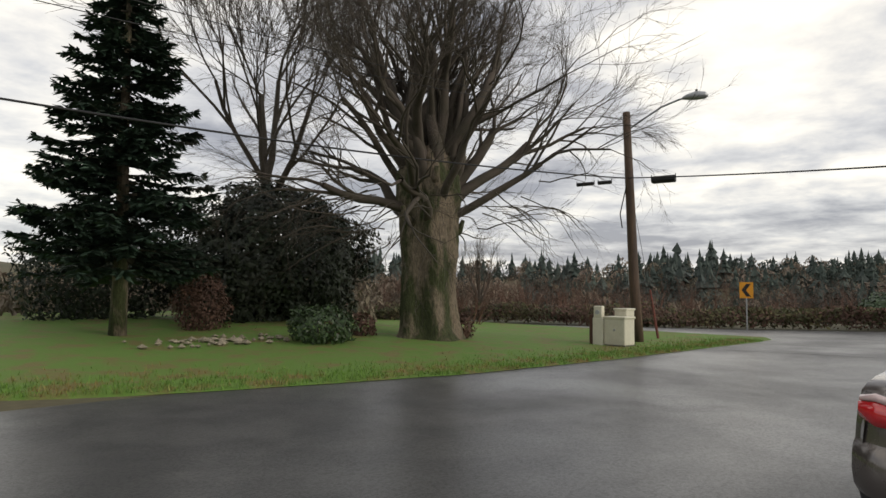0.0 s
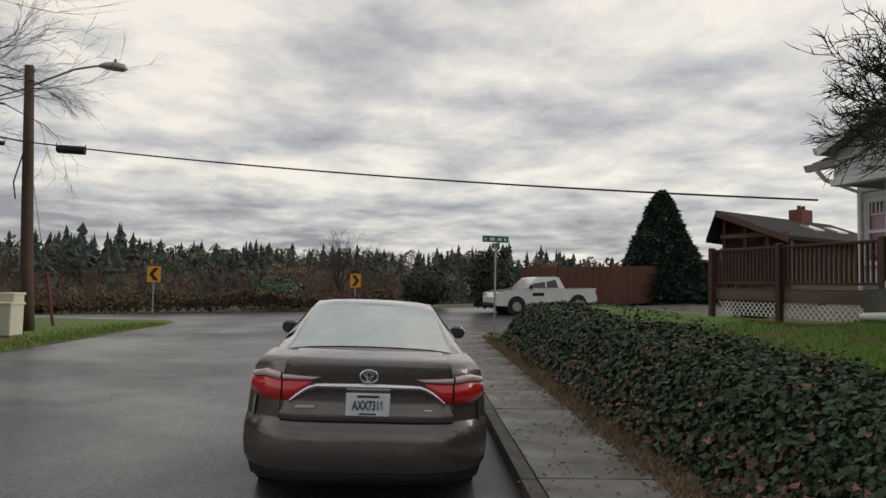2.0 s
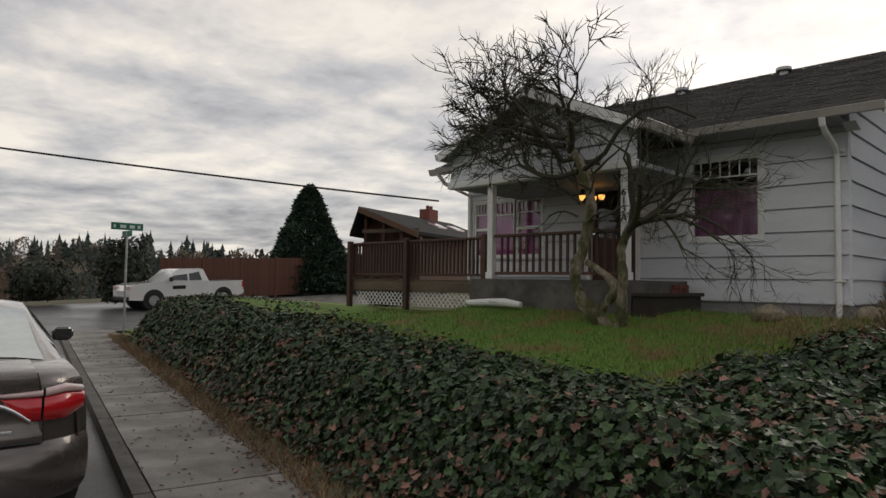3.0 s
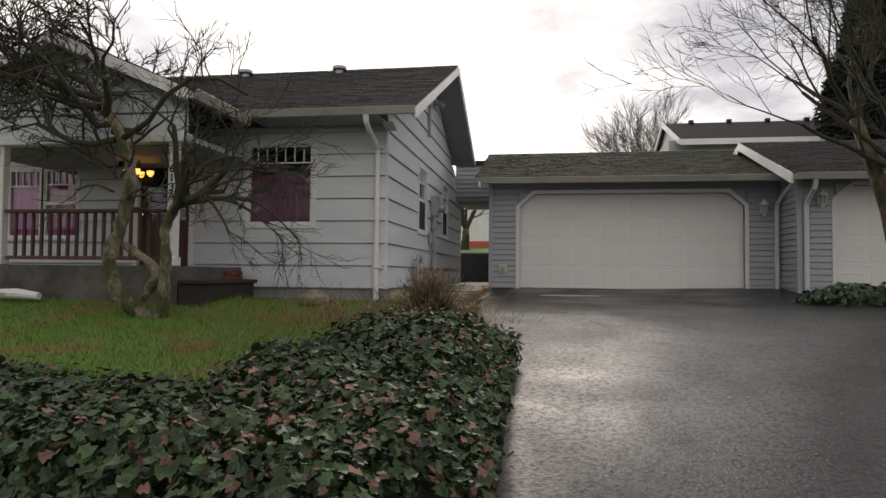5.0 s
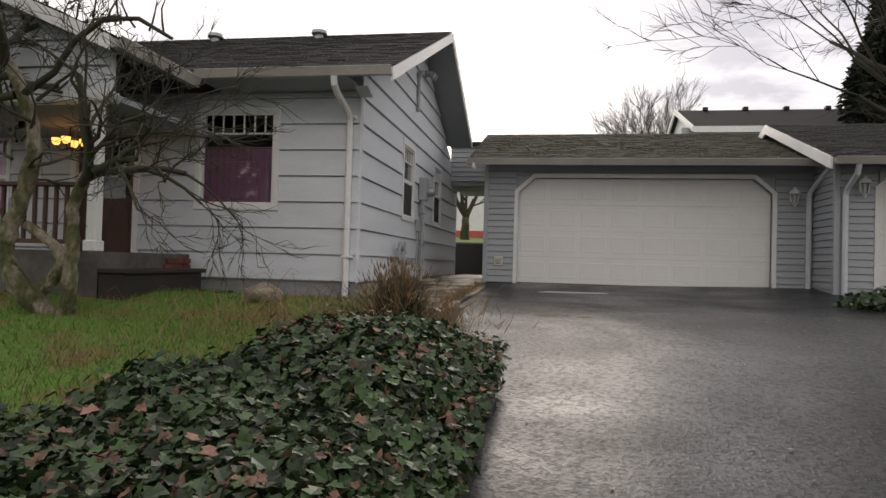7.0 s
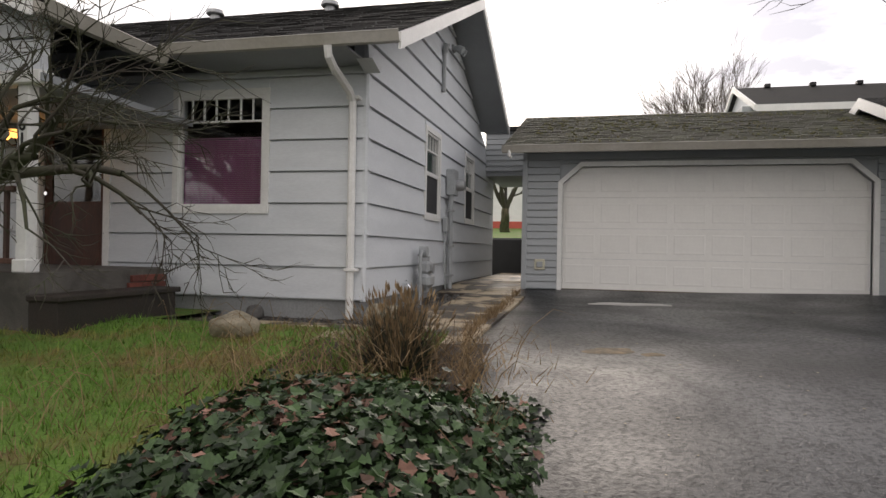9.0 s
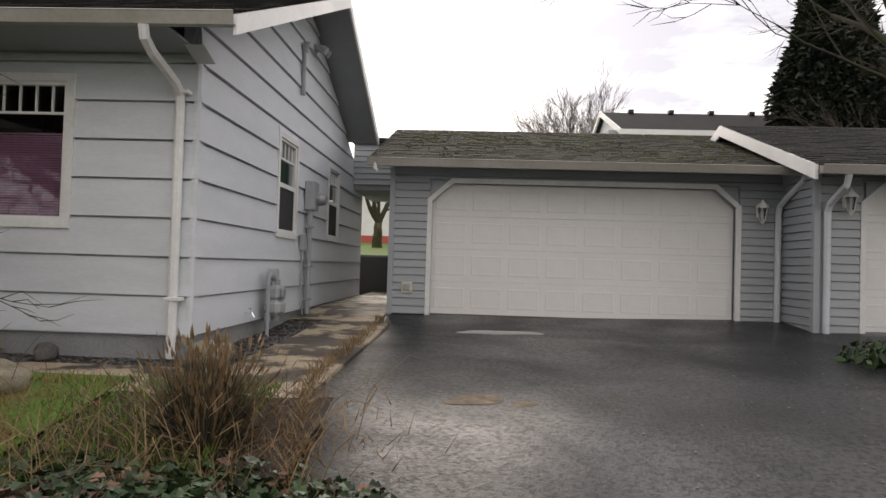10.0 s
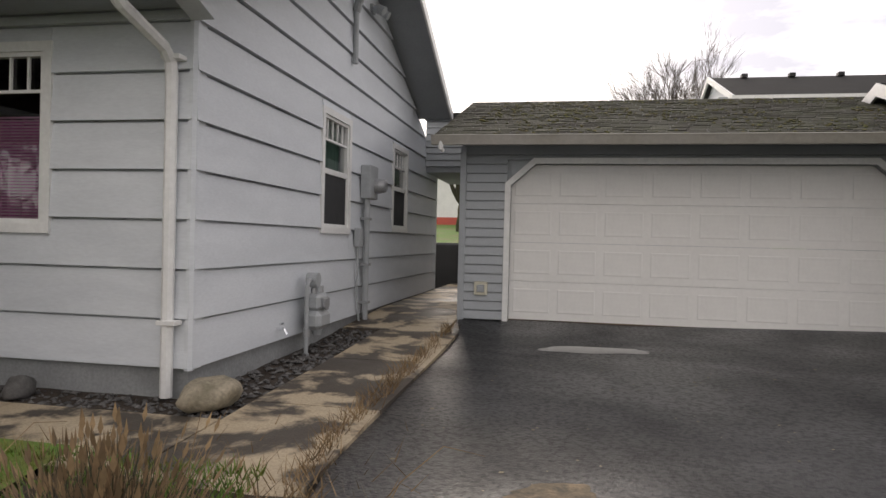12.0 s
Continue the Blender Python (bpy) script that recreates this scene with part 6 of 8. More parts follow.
def right_tree():
    rng = random.Random(77)
    T, C = Shape(), Shape()
    for s, (dx, dy) in enumerate(((0.0, 0.0), (-0.3, -0.05), (0.15, -0.2))):
        pts = [(dx, dy, -0.1), (dx * 1.3, dy, 0.7), (dx * 1.6 + 0.1, dy, 1.5), (dx * 2 + 0.3, dy + 0.1, 2.2), (dx * 2.6 + 0.45, dy + 0.1, 2.9)]
        T.tube(pts, [0.17, 0.13, 0.12, 0.1, 0.085], 10)
        for k in range(5):
            a = rng.uniform(0, 6.283)
            limb(C, pts[-1], (math.cos(a) * 0.6 + 0.3, math.sin(a) * 0.6, 0.9), 1.5, 0.045, 5, rng, 0.7, 0.06, 0.38, (2, 4), 0.6, 0.73, 4, 6)
    for p, d in (((0.1, 0, 1.9), (1, 0.2, 0.6)), ((0.15, 0, 2.1), (1, -0.2, 0.8)), ((0.2, 0, 2.3), (0.9, 0.5, 0.7)), ((0.0, 0, 2.0), (0.6, 0.8, 0.6))):
        limb(C, p, d, 1.9, 0.048, 5, rng, 0.6, 0.1, 0.38, (2, 4), 0.6, 0.74, 5, 6)
    finish_tree("driveway_tree", T, C, BARK, DARKTWIG, -5.05, -9.95, 1.48, "bare multi-stemmed tree in the bed beside the garage")


right_tree()
bare_tree(-6.7, -47, 1.3, 12.0, 0.28, 41, "bare round-headed tree behind the garages", depth=5, spread=0.48, up=0.16, split=(3, 5), thin=0.66, first=0.34, group="trees behind", least=0.009, fan=0.6)
bare_tree(-20.5, -34, 1.3, 14, 0.2, 42, "bare thin-branched tree beside the cedar", thin=0.7, least=0.01, depth=5, spread=0.5, up=0.15, first=0.2, group="trees behind")
bare_tree(-17.5, -27, 1.3, 11, 0.2, 47, "bare thin-branched tree beside the cedar", thin=0.7, least=0.008, depth=5, spread=0.5, up=0.15, first=0.2, group="trees behind")
bare_tree(4.15, -30, 3.05, 4.6, 0.2, 43, "small bare tree seen through the passage", depth=4, spread=0.9, up=0.05, first=0.25, twig=DARKTWIG)


def needle_tree(x, y, z, height, radius, seed, label, bare=0.12, dense=1.0, droop=0.25, mat=NEEDLE, trunk_r=0.2, leaf_size=0.16, group="", column=1.0, name="fir_tree"):
    """A conifer: whorls of boughs, each with many small sprays of needles."""
    rng = random.Random(seed)
    T, C, B = Shape(), Shape(), Shape()
    T.tube([(0, 0, -0.1), (0.02, 0, height * 0.12), (0, 0.03, height * 0.5), (0, 0, height)], [trunk_r * 1.2, trunk_r, trunk_r * 0.6, 0.02], 10)
    h = height * bare
    while h < height * 0.99:
        t = (h / height - bare) / (1 - bare)
        reach = radius * (1 - t) ** column * (0.9 if t > 0.08 else 0.75) + 0.12
        for k in range(max(5, int(9 * (1 - t) + 4))):
            a = rng.uniform(0, 6.283)
            L = reach * rng.uniform(0.65, 1.12)
            d = Vector((math.cos(a), math.sin(a), 0))
            lift = rng.uniform(-droop, droop * 0.5)
            pts = [Vector((0, 0, h)), d * (L * 0.4) + Vector((0, 0, h + L * (lift * 0.6))), d * (L * 0.75) + Vector((0, 0, h + L * (lift * 0.8 - 0.04))), d * L + Vector((0, 0, h + L * (lift + 0.03)))]
            B.tube(pts, [0.025 + 0.01 * L, 0.02, 0.012, 0.004], 4, caps=False)
            n = int(L * 22 * dense) + 4
            for j in range(n):
                f = rng.uniform(0.12, 1.0) * 3
                i = min(int(f), 2)
                q = pts[i].lerp(pts[i + 1], f - i)
                w = d.cross(Vector((0, 0, 1))) * rng.choice((-1, 1))
                s = (w * rng.uniform(0.3, 1) + d * rng.uniform(0.2, 0.9) + Vector((0, 0, rng.uniform(-0.5, 0.15)))).normalized()
                ln = leaf_size * rng.uniform(0.8, 1.9)
                wd = s.cross(Vector((rng.gauss(0, 0.3), rng.gauss(0, 0.3), 1))).normalized() * leaf_size * 0.26
                C.add([q, q + s * ln * 0.5 + wd, q + s * ln, q + s * ln * 0.5 - wd], [(0, 1, 2, 3)])
        h += height * 0.019 * rng.uniform(0.8, 1.3)
    t = thing(name, x, y, z, label, "tree", group)
    T.ob("trunk", BARK, t, smooth=True)
    B.ob("boughs", DARKTWIG, t)["kind"] = "stuff"
    C.ob("crown", mat, t)
    return t


needle_tree(10.2, 18.5, 0.65, 12.5, 3.0, 51, "dark green fir with a pale bare lower trunk", bare=0.15, dense=3.4, trunk_r=0.2, leaf_size=0.2)


def dense_conifer(name, x, y, z, height, radius, n, size, mat, seed, label, power, trunk_r):
    """A full conifer: drooping sprays that fill a cone with a lumpy, uneven outline."""
    rng = random.Random(seed)
    T, B, C = Shape(), Shape(), Shape()
    T.tube([(0, 0, -0.1), (0.03, 0, height * 0.3), (0, 0.03, height * 0.7), (0, 0, height * 0.97)], [trunk_r * 1.3, trunk_r, trunk_r * 0.5, 0.02], 10)
    for k in range(70):
        a, h = rng.uniform(0, 6.283), height * rng.uniform(0.03, 0.95)
        L = radius * (1 - h / height) ** power * rng.uniform(0.6, 0.95)
        d = Vector((math.cos(a), math.sin(a), 0))
        B.tube([(0, 0, h), d * L * 0.5 + Vector((0, 0, h + 0.06 * L)), d * L + Vector((0, 0, h - 0.1 * L))], [0.05, 0.03, 0.01], 4, caps=False)
    for k in range(n):
        t = 1 - math.sqrt(rng.random()) if rng.random() < 0.7 else rng.random()
        a = rng.uniform(0, 6.283)
        d = Vector((math.cos(a), math.sin(a), 0))
        lump = 1 + 0.24 * noise.noise((d.x * 2.2 + seed, d.y * 2.2, t * 6)) + 0.14 * noise.noise((d.x * 6, d.y * 6 + seed, t * 17))
        r = radius * (1 - t) ** power * lump * (0.9 if t > 0.06 else 0.75) * (0.62 + 0.38 * rng.random() ** 0.5)
        q = d * r + Vector((0, 0, height * (0.015 + 0.985 * t)))
        s = (d * rng.uniform(0.4, 1.0) + Vector((rng.gauss(0, 0.45), rng.gauss(0, 0.45), rng.uniform(-0.8, 0.5)))).normalized()
        ln = size * rng.uniform(0.7, 1.7)
        wd = s.cross(Vector((rng.gauss(0, 0.8), rng.gauss(0, 0.8), 1))).normalized() * size * 0.3
        C.add([q, q + s * ln * 0.5 + wd, q + s * ln, q + s * ln * 0.5 - wd], [(0, 1, 2, 3)])
    t = thing(name, x, y, z, label, "tree")
    T.ob("trunk", BARK, t, smooth=True)
    B.ob("boughs", DARKTWIG, t)["kind"] = "stuff"
    C.ob("crown", mat, t)


dense_conifer("cedar_tree", -14.0, -31, 1.3, 15.5, 3.7, 64000, 0.26, DARKBUSH, 52, "tall dense dark cedar behind the garages", 0.72, 0.4)
dense_conifer("cypress_tree", 35.4, -21.95, 0.9, 7.0, 3.2, 34000, 0.2, NEEDLE, 53, "dense rounded dark conifer beside the fence", 0.72, 0.25)


def leafy(name, x, y, z, rx, ry, rz, n, size, mat, seed, label, category="bush", group="", stems=6, stem_mat=DARKTWIG):
    """A shrub: forked stems and a crown of separate leaves with an uneven outline."""
    rng = random.Random(seed)
    t = thing(name, x, y, z, label, category, group)
    st, C = Shape(), Shape()
    for k in range(stems):
        a = rng.uniform(0, 6.283)
        st.tube([(0, 0, -0.05), (math.cos(a) * rx * 0.3, math.sin(a) * ry * 0.3, rz * 0.5), (math.cos(a) * rx * 0.6, math.sin(a) * ry * 0.6, rz * rng.uniform(1.0, 1.5))], [0.03, 0.02, 0.008], 5)
    for k in range(n):
        d = Vector((rng.gauss(0, 1), rng.gauss(0, 1), rng.gauss(0, 1))).normalized()
        r = (1 + 0.35 * noise.noise(d * 1.8 + Vector((seed, 0, 0))) + 0.15 * noise.noise(d * 5)) * (0.55 + 0.45 * rng.random() ** 0.4)
        p = Vector((d.x * rx * r, d.y * ry * r, rz * 0.85 + d.z * rz * r))
        if p.z < 0.02:
            p.z = rng.uniform(0.02, 0.2)
        nrm = d + Vector((rng.gauss(0, 0.5), rng.gauss(0, 0.5), rng.gauss(0, 0.5) + 0.3))
        s = size * rng.uniform(0.6, 1.3)
        a = nrm.normalized().orthogonal().normalized()
        b = nrm.normalized().cross(a)
        sp = rng.uniform(0, 6.28)
        u, w = a * math.cos(sp) + b * math.sin(sp), b * math.cos(sp) - a * math.sin(sp)
        C.add([p - u * s, p + w * s * 0.45, p + u * s, p - w * s * 0.45], [(0, 1, 2, 3)])
    st.ob("stems", stem_mat, t)
    C.ob("foliage", mat, t)
    return t


leafy("evergreen_bush", 13.6, 14.3, 0.45, 1.0, 0.9, 0.62, 2600, 0.07, BUSH, 61, "rounded light green rhododendron bush on the lawn")
leafy("dark_thicket", 17.9, 20.8, 0.5, 4.6, 2.6, 3.0, 34000, 0.12, DARKBUSH, 62, "tall dark evergreen thicket behind the lawn", stems=14)
leafy("dark_thicket", 12.8, 24.0, 0.5, 2.6, 2.2, 2.4, 9000, 0.1, DARKBUSH, 66, "tall dark evergreen thicket behind the lawn", stems=10)
leafy("brown_hedge", 13.0, 18.6, 0.6, 0.9, 0.7, 1.05, 3500, 0.06, REDTWIG, 63, "clipped reddish brown hedge by the fir", "hedge")
for k, (bx, by) in enumerate(((15.2, 15.2), (15.9, 14.7), (18.3, 12.6))):
    leafy("fern_clump", bx, by, 0.4, 0.4, 0.4, 0.5, 500, 0.08, REDTWIG, 64 + k, "brown clump of shoots at the old tree's foot", "shrub", "shoots at the tree")
leafy("ivy_mound", -4.6, -10.7, 1.42, 1.0, 0.7, 0.25, 1800, 0.07, IVY, 71, "low mound of dark ivy in the bed beside the garage", "ivy")
leafy("ivy_mound", -5.9, -10.4, 1.42, 1.2, 0.9, 0.3, 1800, 0.07, IVY, 72, "low mound of dark ivy in the bed beside the garage", "ivy")
S = Shape().sheet([-9, -7, -6, -5, -4.4, -4.0, -3.75], [-8.6 - 0.35 * k for k in range(11)], lambda x, y: drive_height(y) + 0.035 * min(1.0, (-3.75 - x) * 3) * min(1.0, (-8.6 - y) * 2) - 0.004 + 0.02 * noise.noise((x * 3, y * 3, 0)))
structure(S.ob("bark_bed", SOIL, smooth=True), "dark bark-covered planting bed beside the driveway", "flower bed")


def dead_shrub(x, y, z):
    rng = random.Random(81)
    t = thing("dead_shrub", x, y, z, "dried lavender-like shrub with brown seed heads", "shrub")
    A, B = Shape(), Shape()
    for k in range(900):
        a, tilt = rng.uniform(0, 6.283), abs(rng.gauss(0, 0.5))
        L = rng.uniform(0.35, 0.72)
        d = Vector((math.cos(a) * math.sin(tilt), math.sin(a) * math.sin(tilt), math.cos(tilt)))
        p = Vector((math.cos(a), math.sin(a), 0)) * rng.uniform(0, 0.16)
        m = p + d * L * 0.6 + Vector((0, 0, rng.uniform(-0.05, 0.03)))
        q = p + d * L + Vector((rng.gauss(0, 0.04), rng.gauss(0, 0.04), -0.03))
        target = A if rng.random() < 0.6 else B
        w = Vector((-math.sin(a), math.cos(a), 0)) * 0.0035
        target.add([p - w, p + w, m + w, m - w, q], [(0, 1, 2, 3), (3, 2, 4)])
        if rng.random() < 0.5:
            B.add([q - w * 3, q + d * 0.05, q + w * 3, q - d * 0.03], [(0, 1, 2, 3)])
    A.ob("stem_tuft", DARKTWIG, t)["kind"] = "stuff"
    B.ob("seed_tuft", STRAW, t)["kind"] = "stuff"
    C = Shape()
    for k in range(700):
        d = Vector((rng.gauss(0, 1), rng.gauss(0, 1), abs(rng.gauss(0, 1)))).normalized()
        p = Vector((d.x * 0.26, d.y * 0.26, d.z * 0.34)) * rng.uniform(0.6, 1.1)
        w = Vector((rng.gauss(0, 1), rng.gauss(0, 1), rng.gauss(0, 1))).normalized() * 0.012
        C.add([p - w, p + d * 0.07, p + w], [(0, 1, 2)])
    C.ob("foliage", DARKBUSH, t)


dead_shrub(1.75, -7.3, 1.36)
leafy("garden_shrub", 13.2, -9.6, 1.3, 0.7, 0.6, 0.6, 900, 0.07, REDTWIG, 91, "brown leafless shrub beside the deck", "shrub")

# ---- brambles and woods beyond the junction ----
rng = random.Random(101)
S1, S2 = Shape(), Shape()
for k in range(26000):
    t = rng.random()
    y = 34 - 40 * t
    x = 34.6 + 0.28 * max(-8.0, 6 - y) + abs(rng.gauss(0, 1.6)) if y < 12 else 27.5 + 0.35 * (34 - y) * 0.9 + abs(rng.gauss(0, 1.6))
    hgt = (0.9 + 0.7 * noise.noise((x * 0.25, y * 0.25, 3))) * min(1.0, abs(x - 34) * 0.5 + 0.35)
    p = Vector((x, y, cross_height(y) + max(0.05, hgt) * rng.random() ** 0.5))
    s = rng.uniform(0.05, 0.15)
    d = Vector((rng.gauss(0, 1), rng.gauss(0, 1), rng.gauss(0, 1))).normalized()
    w = d.orthogonal().normalized()
    (S1 if noise.noise((x * 0.3, y * 0.3, 8)) + rng.gauss(0, 0.25) > -0.1 else S2).add([p - d * s, p + w * s * 0.5, p + d * s, p - w * s * 0.5], [(0, 1, 2, 3)])
tagged(S1.ob("brambles", BRAMBLE), "tangled olive and brown brambles along the far verge", "brambles", "", "stuff")
tagged(S2.ob("dry_brambles", REDTWIG), "dry reddish brush along the far verge", "brambles", "", "stuff")
# bare thickets further back
S = Shape()
for k in range(150):
    y = rng.uniform(-14, 46)
    x = rng.uniform(42, 75) if y < 14 else rng.uniform(30, 70)
    z0 = cross_height(y) - 0.5 - smoothstep(42, 120, x) * 5
    for j in range(5):
        a = rng.uniform(0, 6.283)
        limb(S, (x + rng.uniform(-1, 1), y + rng.uniform(-1, 1), z0), (math.cos(a) * 0.4, math.sin(a) * 0.4, 1), rng.uniform(1.0, 1.9), 0.05, 3, rng, 0.6, 0.12, 0.3, (2, 4), 0.6, 0.75, 3, 3)
tagged(S.ob("bare_thicket", REDTWIG), "bare brown thicket on the slope beyond the junction", "thicket", "", "stuff")
for k, (tx, ty, hh) in enumerate(((44, -3.5, 6.0), (31, 30, 7), (36, 22, 6.5))):
    bare_tree(tx, ty, cross_height(ty) - 0.3, hh, 0.14, 110 + k, "slim bare tree beyond the junction", depth=4, spread=0.5, up=0.2, first=0.25, group="trees beyond")
leafy("verge_bush", 38.5, -8.0, 0.75, 1.8, 1.5, 1.1, 2500, 0.13, DARKBUSH, 121, "rounded dark green bush on the far verge", group="verge bushes")
leafy("verge_bush", 33.0, -10.2, 0.8, 1.4, 1.2, 1.7, 3000, 0.13, DARKBUSH, 122, "tall dark green bush beside the fence", group="verge bushes")
leafy("verge_bush", 41.5, 0.5, 0.4, 2.4, 1.6, 0.9, 2500, 0.13, BUSH, 123, "low green bush in the brambles", group="verge bushes")


def far_conifer(S, x, y, z, h, r, rng):
    lean = rng.uniform(-0.03, 0.03) * h
    for k in range(12):
        t = k / 12
        zz, rr = z + h * (0.06 + 0.88 * t), r * (1 - t) ** rng.uniform(0.55, 1.0)
        n = 8
        top = (x + lean * t, y, zz + h * rng.uniform(0.12, 0.2))
        ring = []
        for j in range(n):
            a = 2 * math.pi * j / n + rng.uniform(-0.35, 0.35)
            q = rr * rng.uniform(0.35, 1.25)
            ring.append((x + lean * t + math.cos(a) * q, y + math.sin(a) * q, zz - rng.uniform(-0.02, 0.09) * h))
        S.add([top] + ring, [(0, 1 + j, 1 + (j + 1) % n) for j in range(n)])


def far_bush(S, x, y, z, r, h, rng, n=26):
    for k in range(n):
        d = Vector((rng.gauss(0, 1), rng.gauss(0, 1), abs(rng.gauss(0, 1)))).normalized()
        p = Vector((x + d.x * r * 0.8, y + d.y * r * 0.8, z + d.z * h * 0.85))
        s = r * rng.uniform(0.25, 0.5) * (26 / n) ** 0.6
        w = Vector((rng.gauss(0, 0.5), rng.gauss(0, 0.5), rng.gauss(0, 1))).normalized()
        u = d.cross(w).normalized()
        S.add([p - w * s, p + u * s * 0.35, p + w * s, p - u * s * 0.35 + d * s * 0.4], [(0, 1, 2, 3)])


S1, S2 = Shape(), Shape()
for k in range(620):
    az = rng.uniform(-52, 62)
    d = rng.uniform(150, 270)
    x, y = d * math.cos(radians(az)), d * math.sin(radians(az))
    big = 0.5 + 0.5 * noise.noise((az * 0.12, 0, 4))
    h = rng.uniform(4.0, 8.0) + 9.0 * big * big * rng.uniform(0.4, 1.1)
    far_conifer(S1, x, y, land(x, y) - 1, h, h * rng.uniform(0.22, 0.36), rng)
for k in range(1100):
    az = rng.uniform(-50, 64)
    d = rng.uniform(75, 250)
    x, y = d * math.cos(radians(az)), d * math.sin(radians(az))
    far_bush(S2 if rng.random() < 0.5 else S1, x, y, land(x, y) - 0.5, rng.uniform(2.2, 4.5), rng.uniform(4, 8.0), rng, 130)
tagged(S1.ob("far_conifers", HAZYWOOD), "dark conifer wood along the far ridge", "woods", "", "stuff")
tagged(S2.ob("far_woods", FARBUSH), "brown leafless woods in the valley", "woods", "", "stuff")
# scrub closing the lawn's far side and the street behind
S = Shape()
for k in range(240):
    u, w = rng.uniform(-45, 30), rng.uniform(30, 60)
    x, y, _ = at_road(u, w)
    far_bush(S, x, y, 0, rng.uniform(1.5, 3), rng.uniform(2, 4.0), rng, 260)
for k in range(120):
    x, y = rng.uniform(-60, -25), rng.uniform(-40, 30)
    far_bush(S, x, y, 0, rng.uniform(1.5, 3), rng.uniform(3, 6), rng, 60)
tagged(S.ob("lawn_scrub", FARBUSH), "brown scrub behind the far lawn", "scrub", "", "stuff")
S = Shape()
rng = random.Random(140)
for k in range(60):
    x, y = 11.2 + rng.gauss(0, 1.0), 15.8 + rng.gauss(0, 0.5)
    pebble(S, x, y, land(x, y) + 0.1, rng.uniform(0.05, 0.16), rng)
tagged(S.ob("rockery", ROCK), "rockery of pale stones on the lawn bank", "stones", "", "stuff")


# ---- parked saloon car ----
def loft(S, rings, close=False):
    """Skin between rings of equal length."""
    n = len(rings[0])
    v = [p for r in rings for p in r]
    last = n if close else n - 1
    S.add(v, [(i * n + k, i * n + (k + 1) % n, (i + 1) * n + (k + 1) % n, (i + 1) * n + k) for i in range(len(rings) - 1) for k in range(last)])


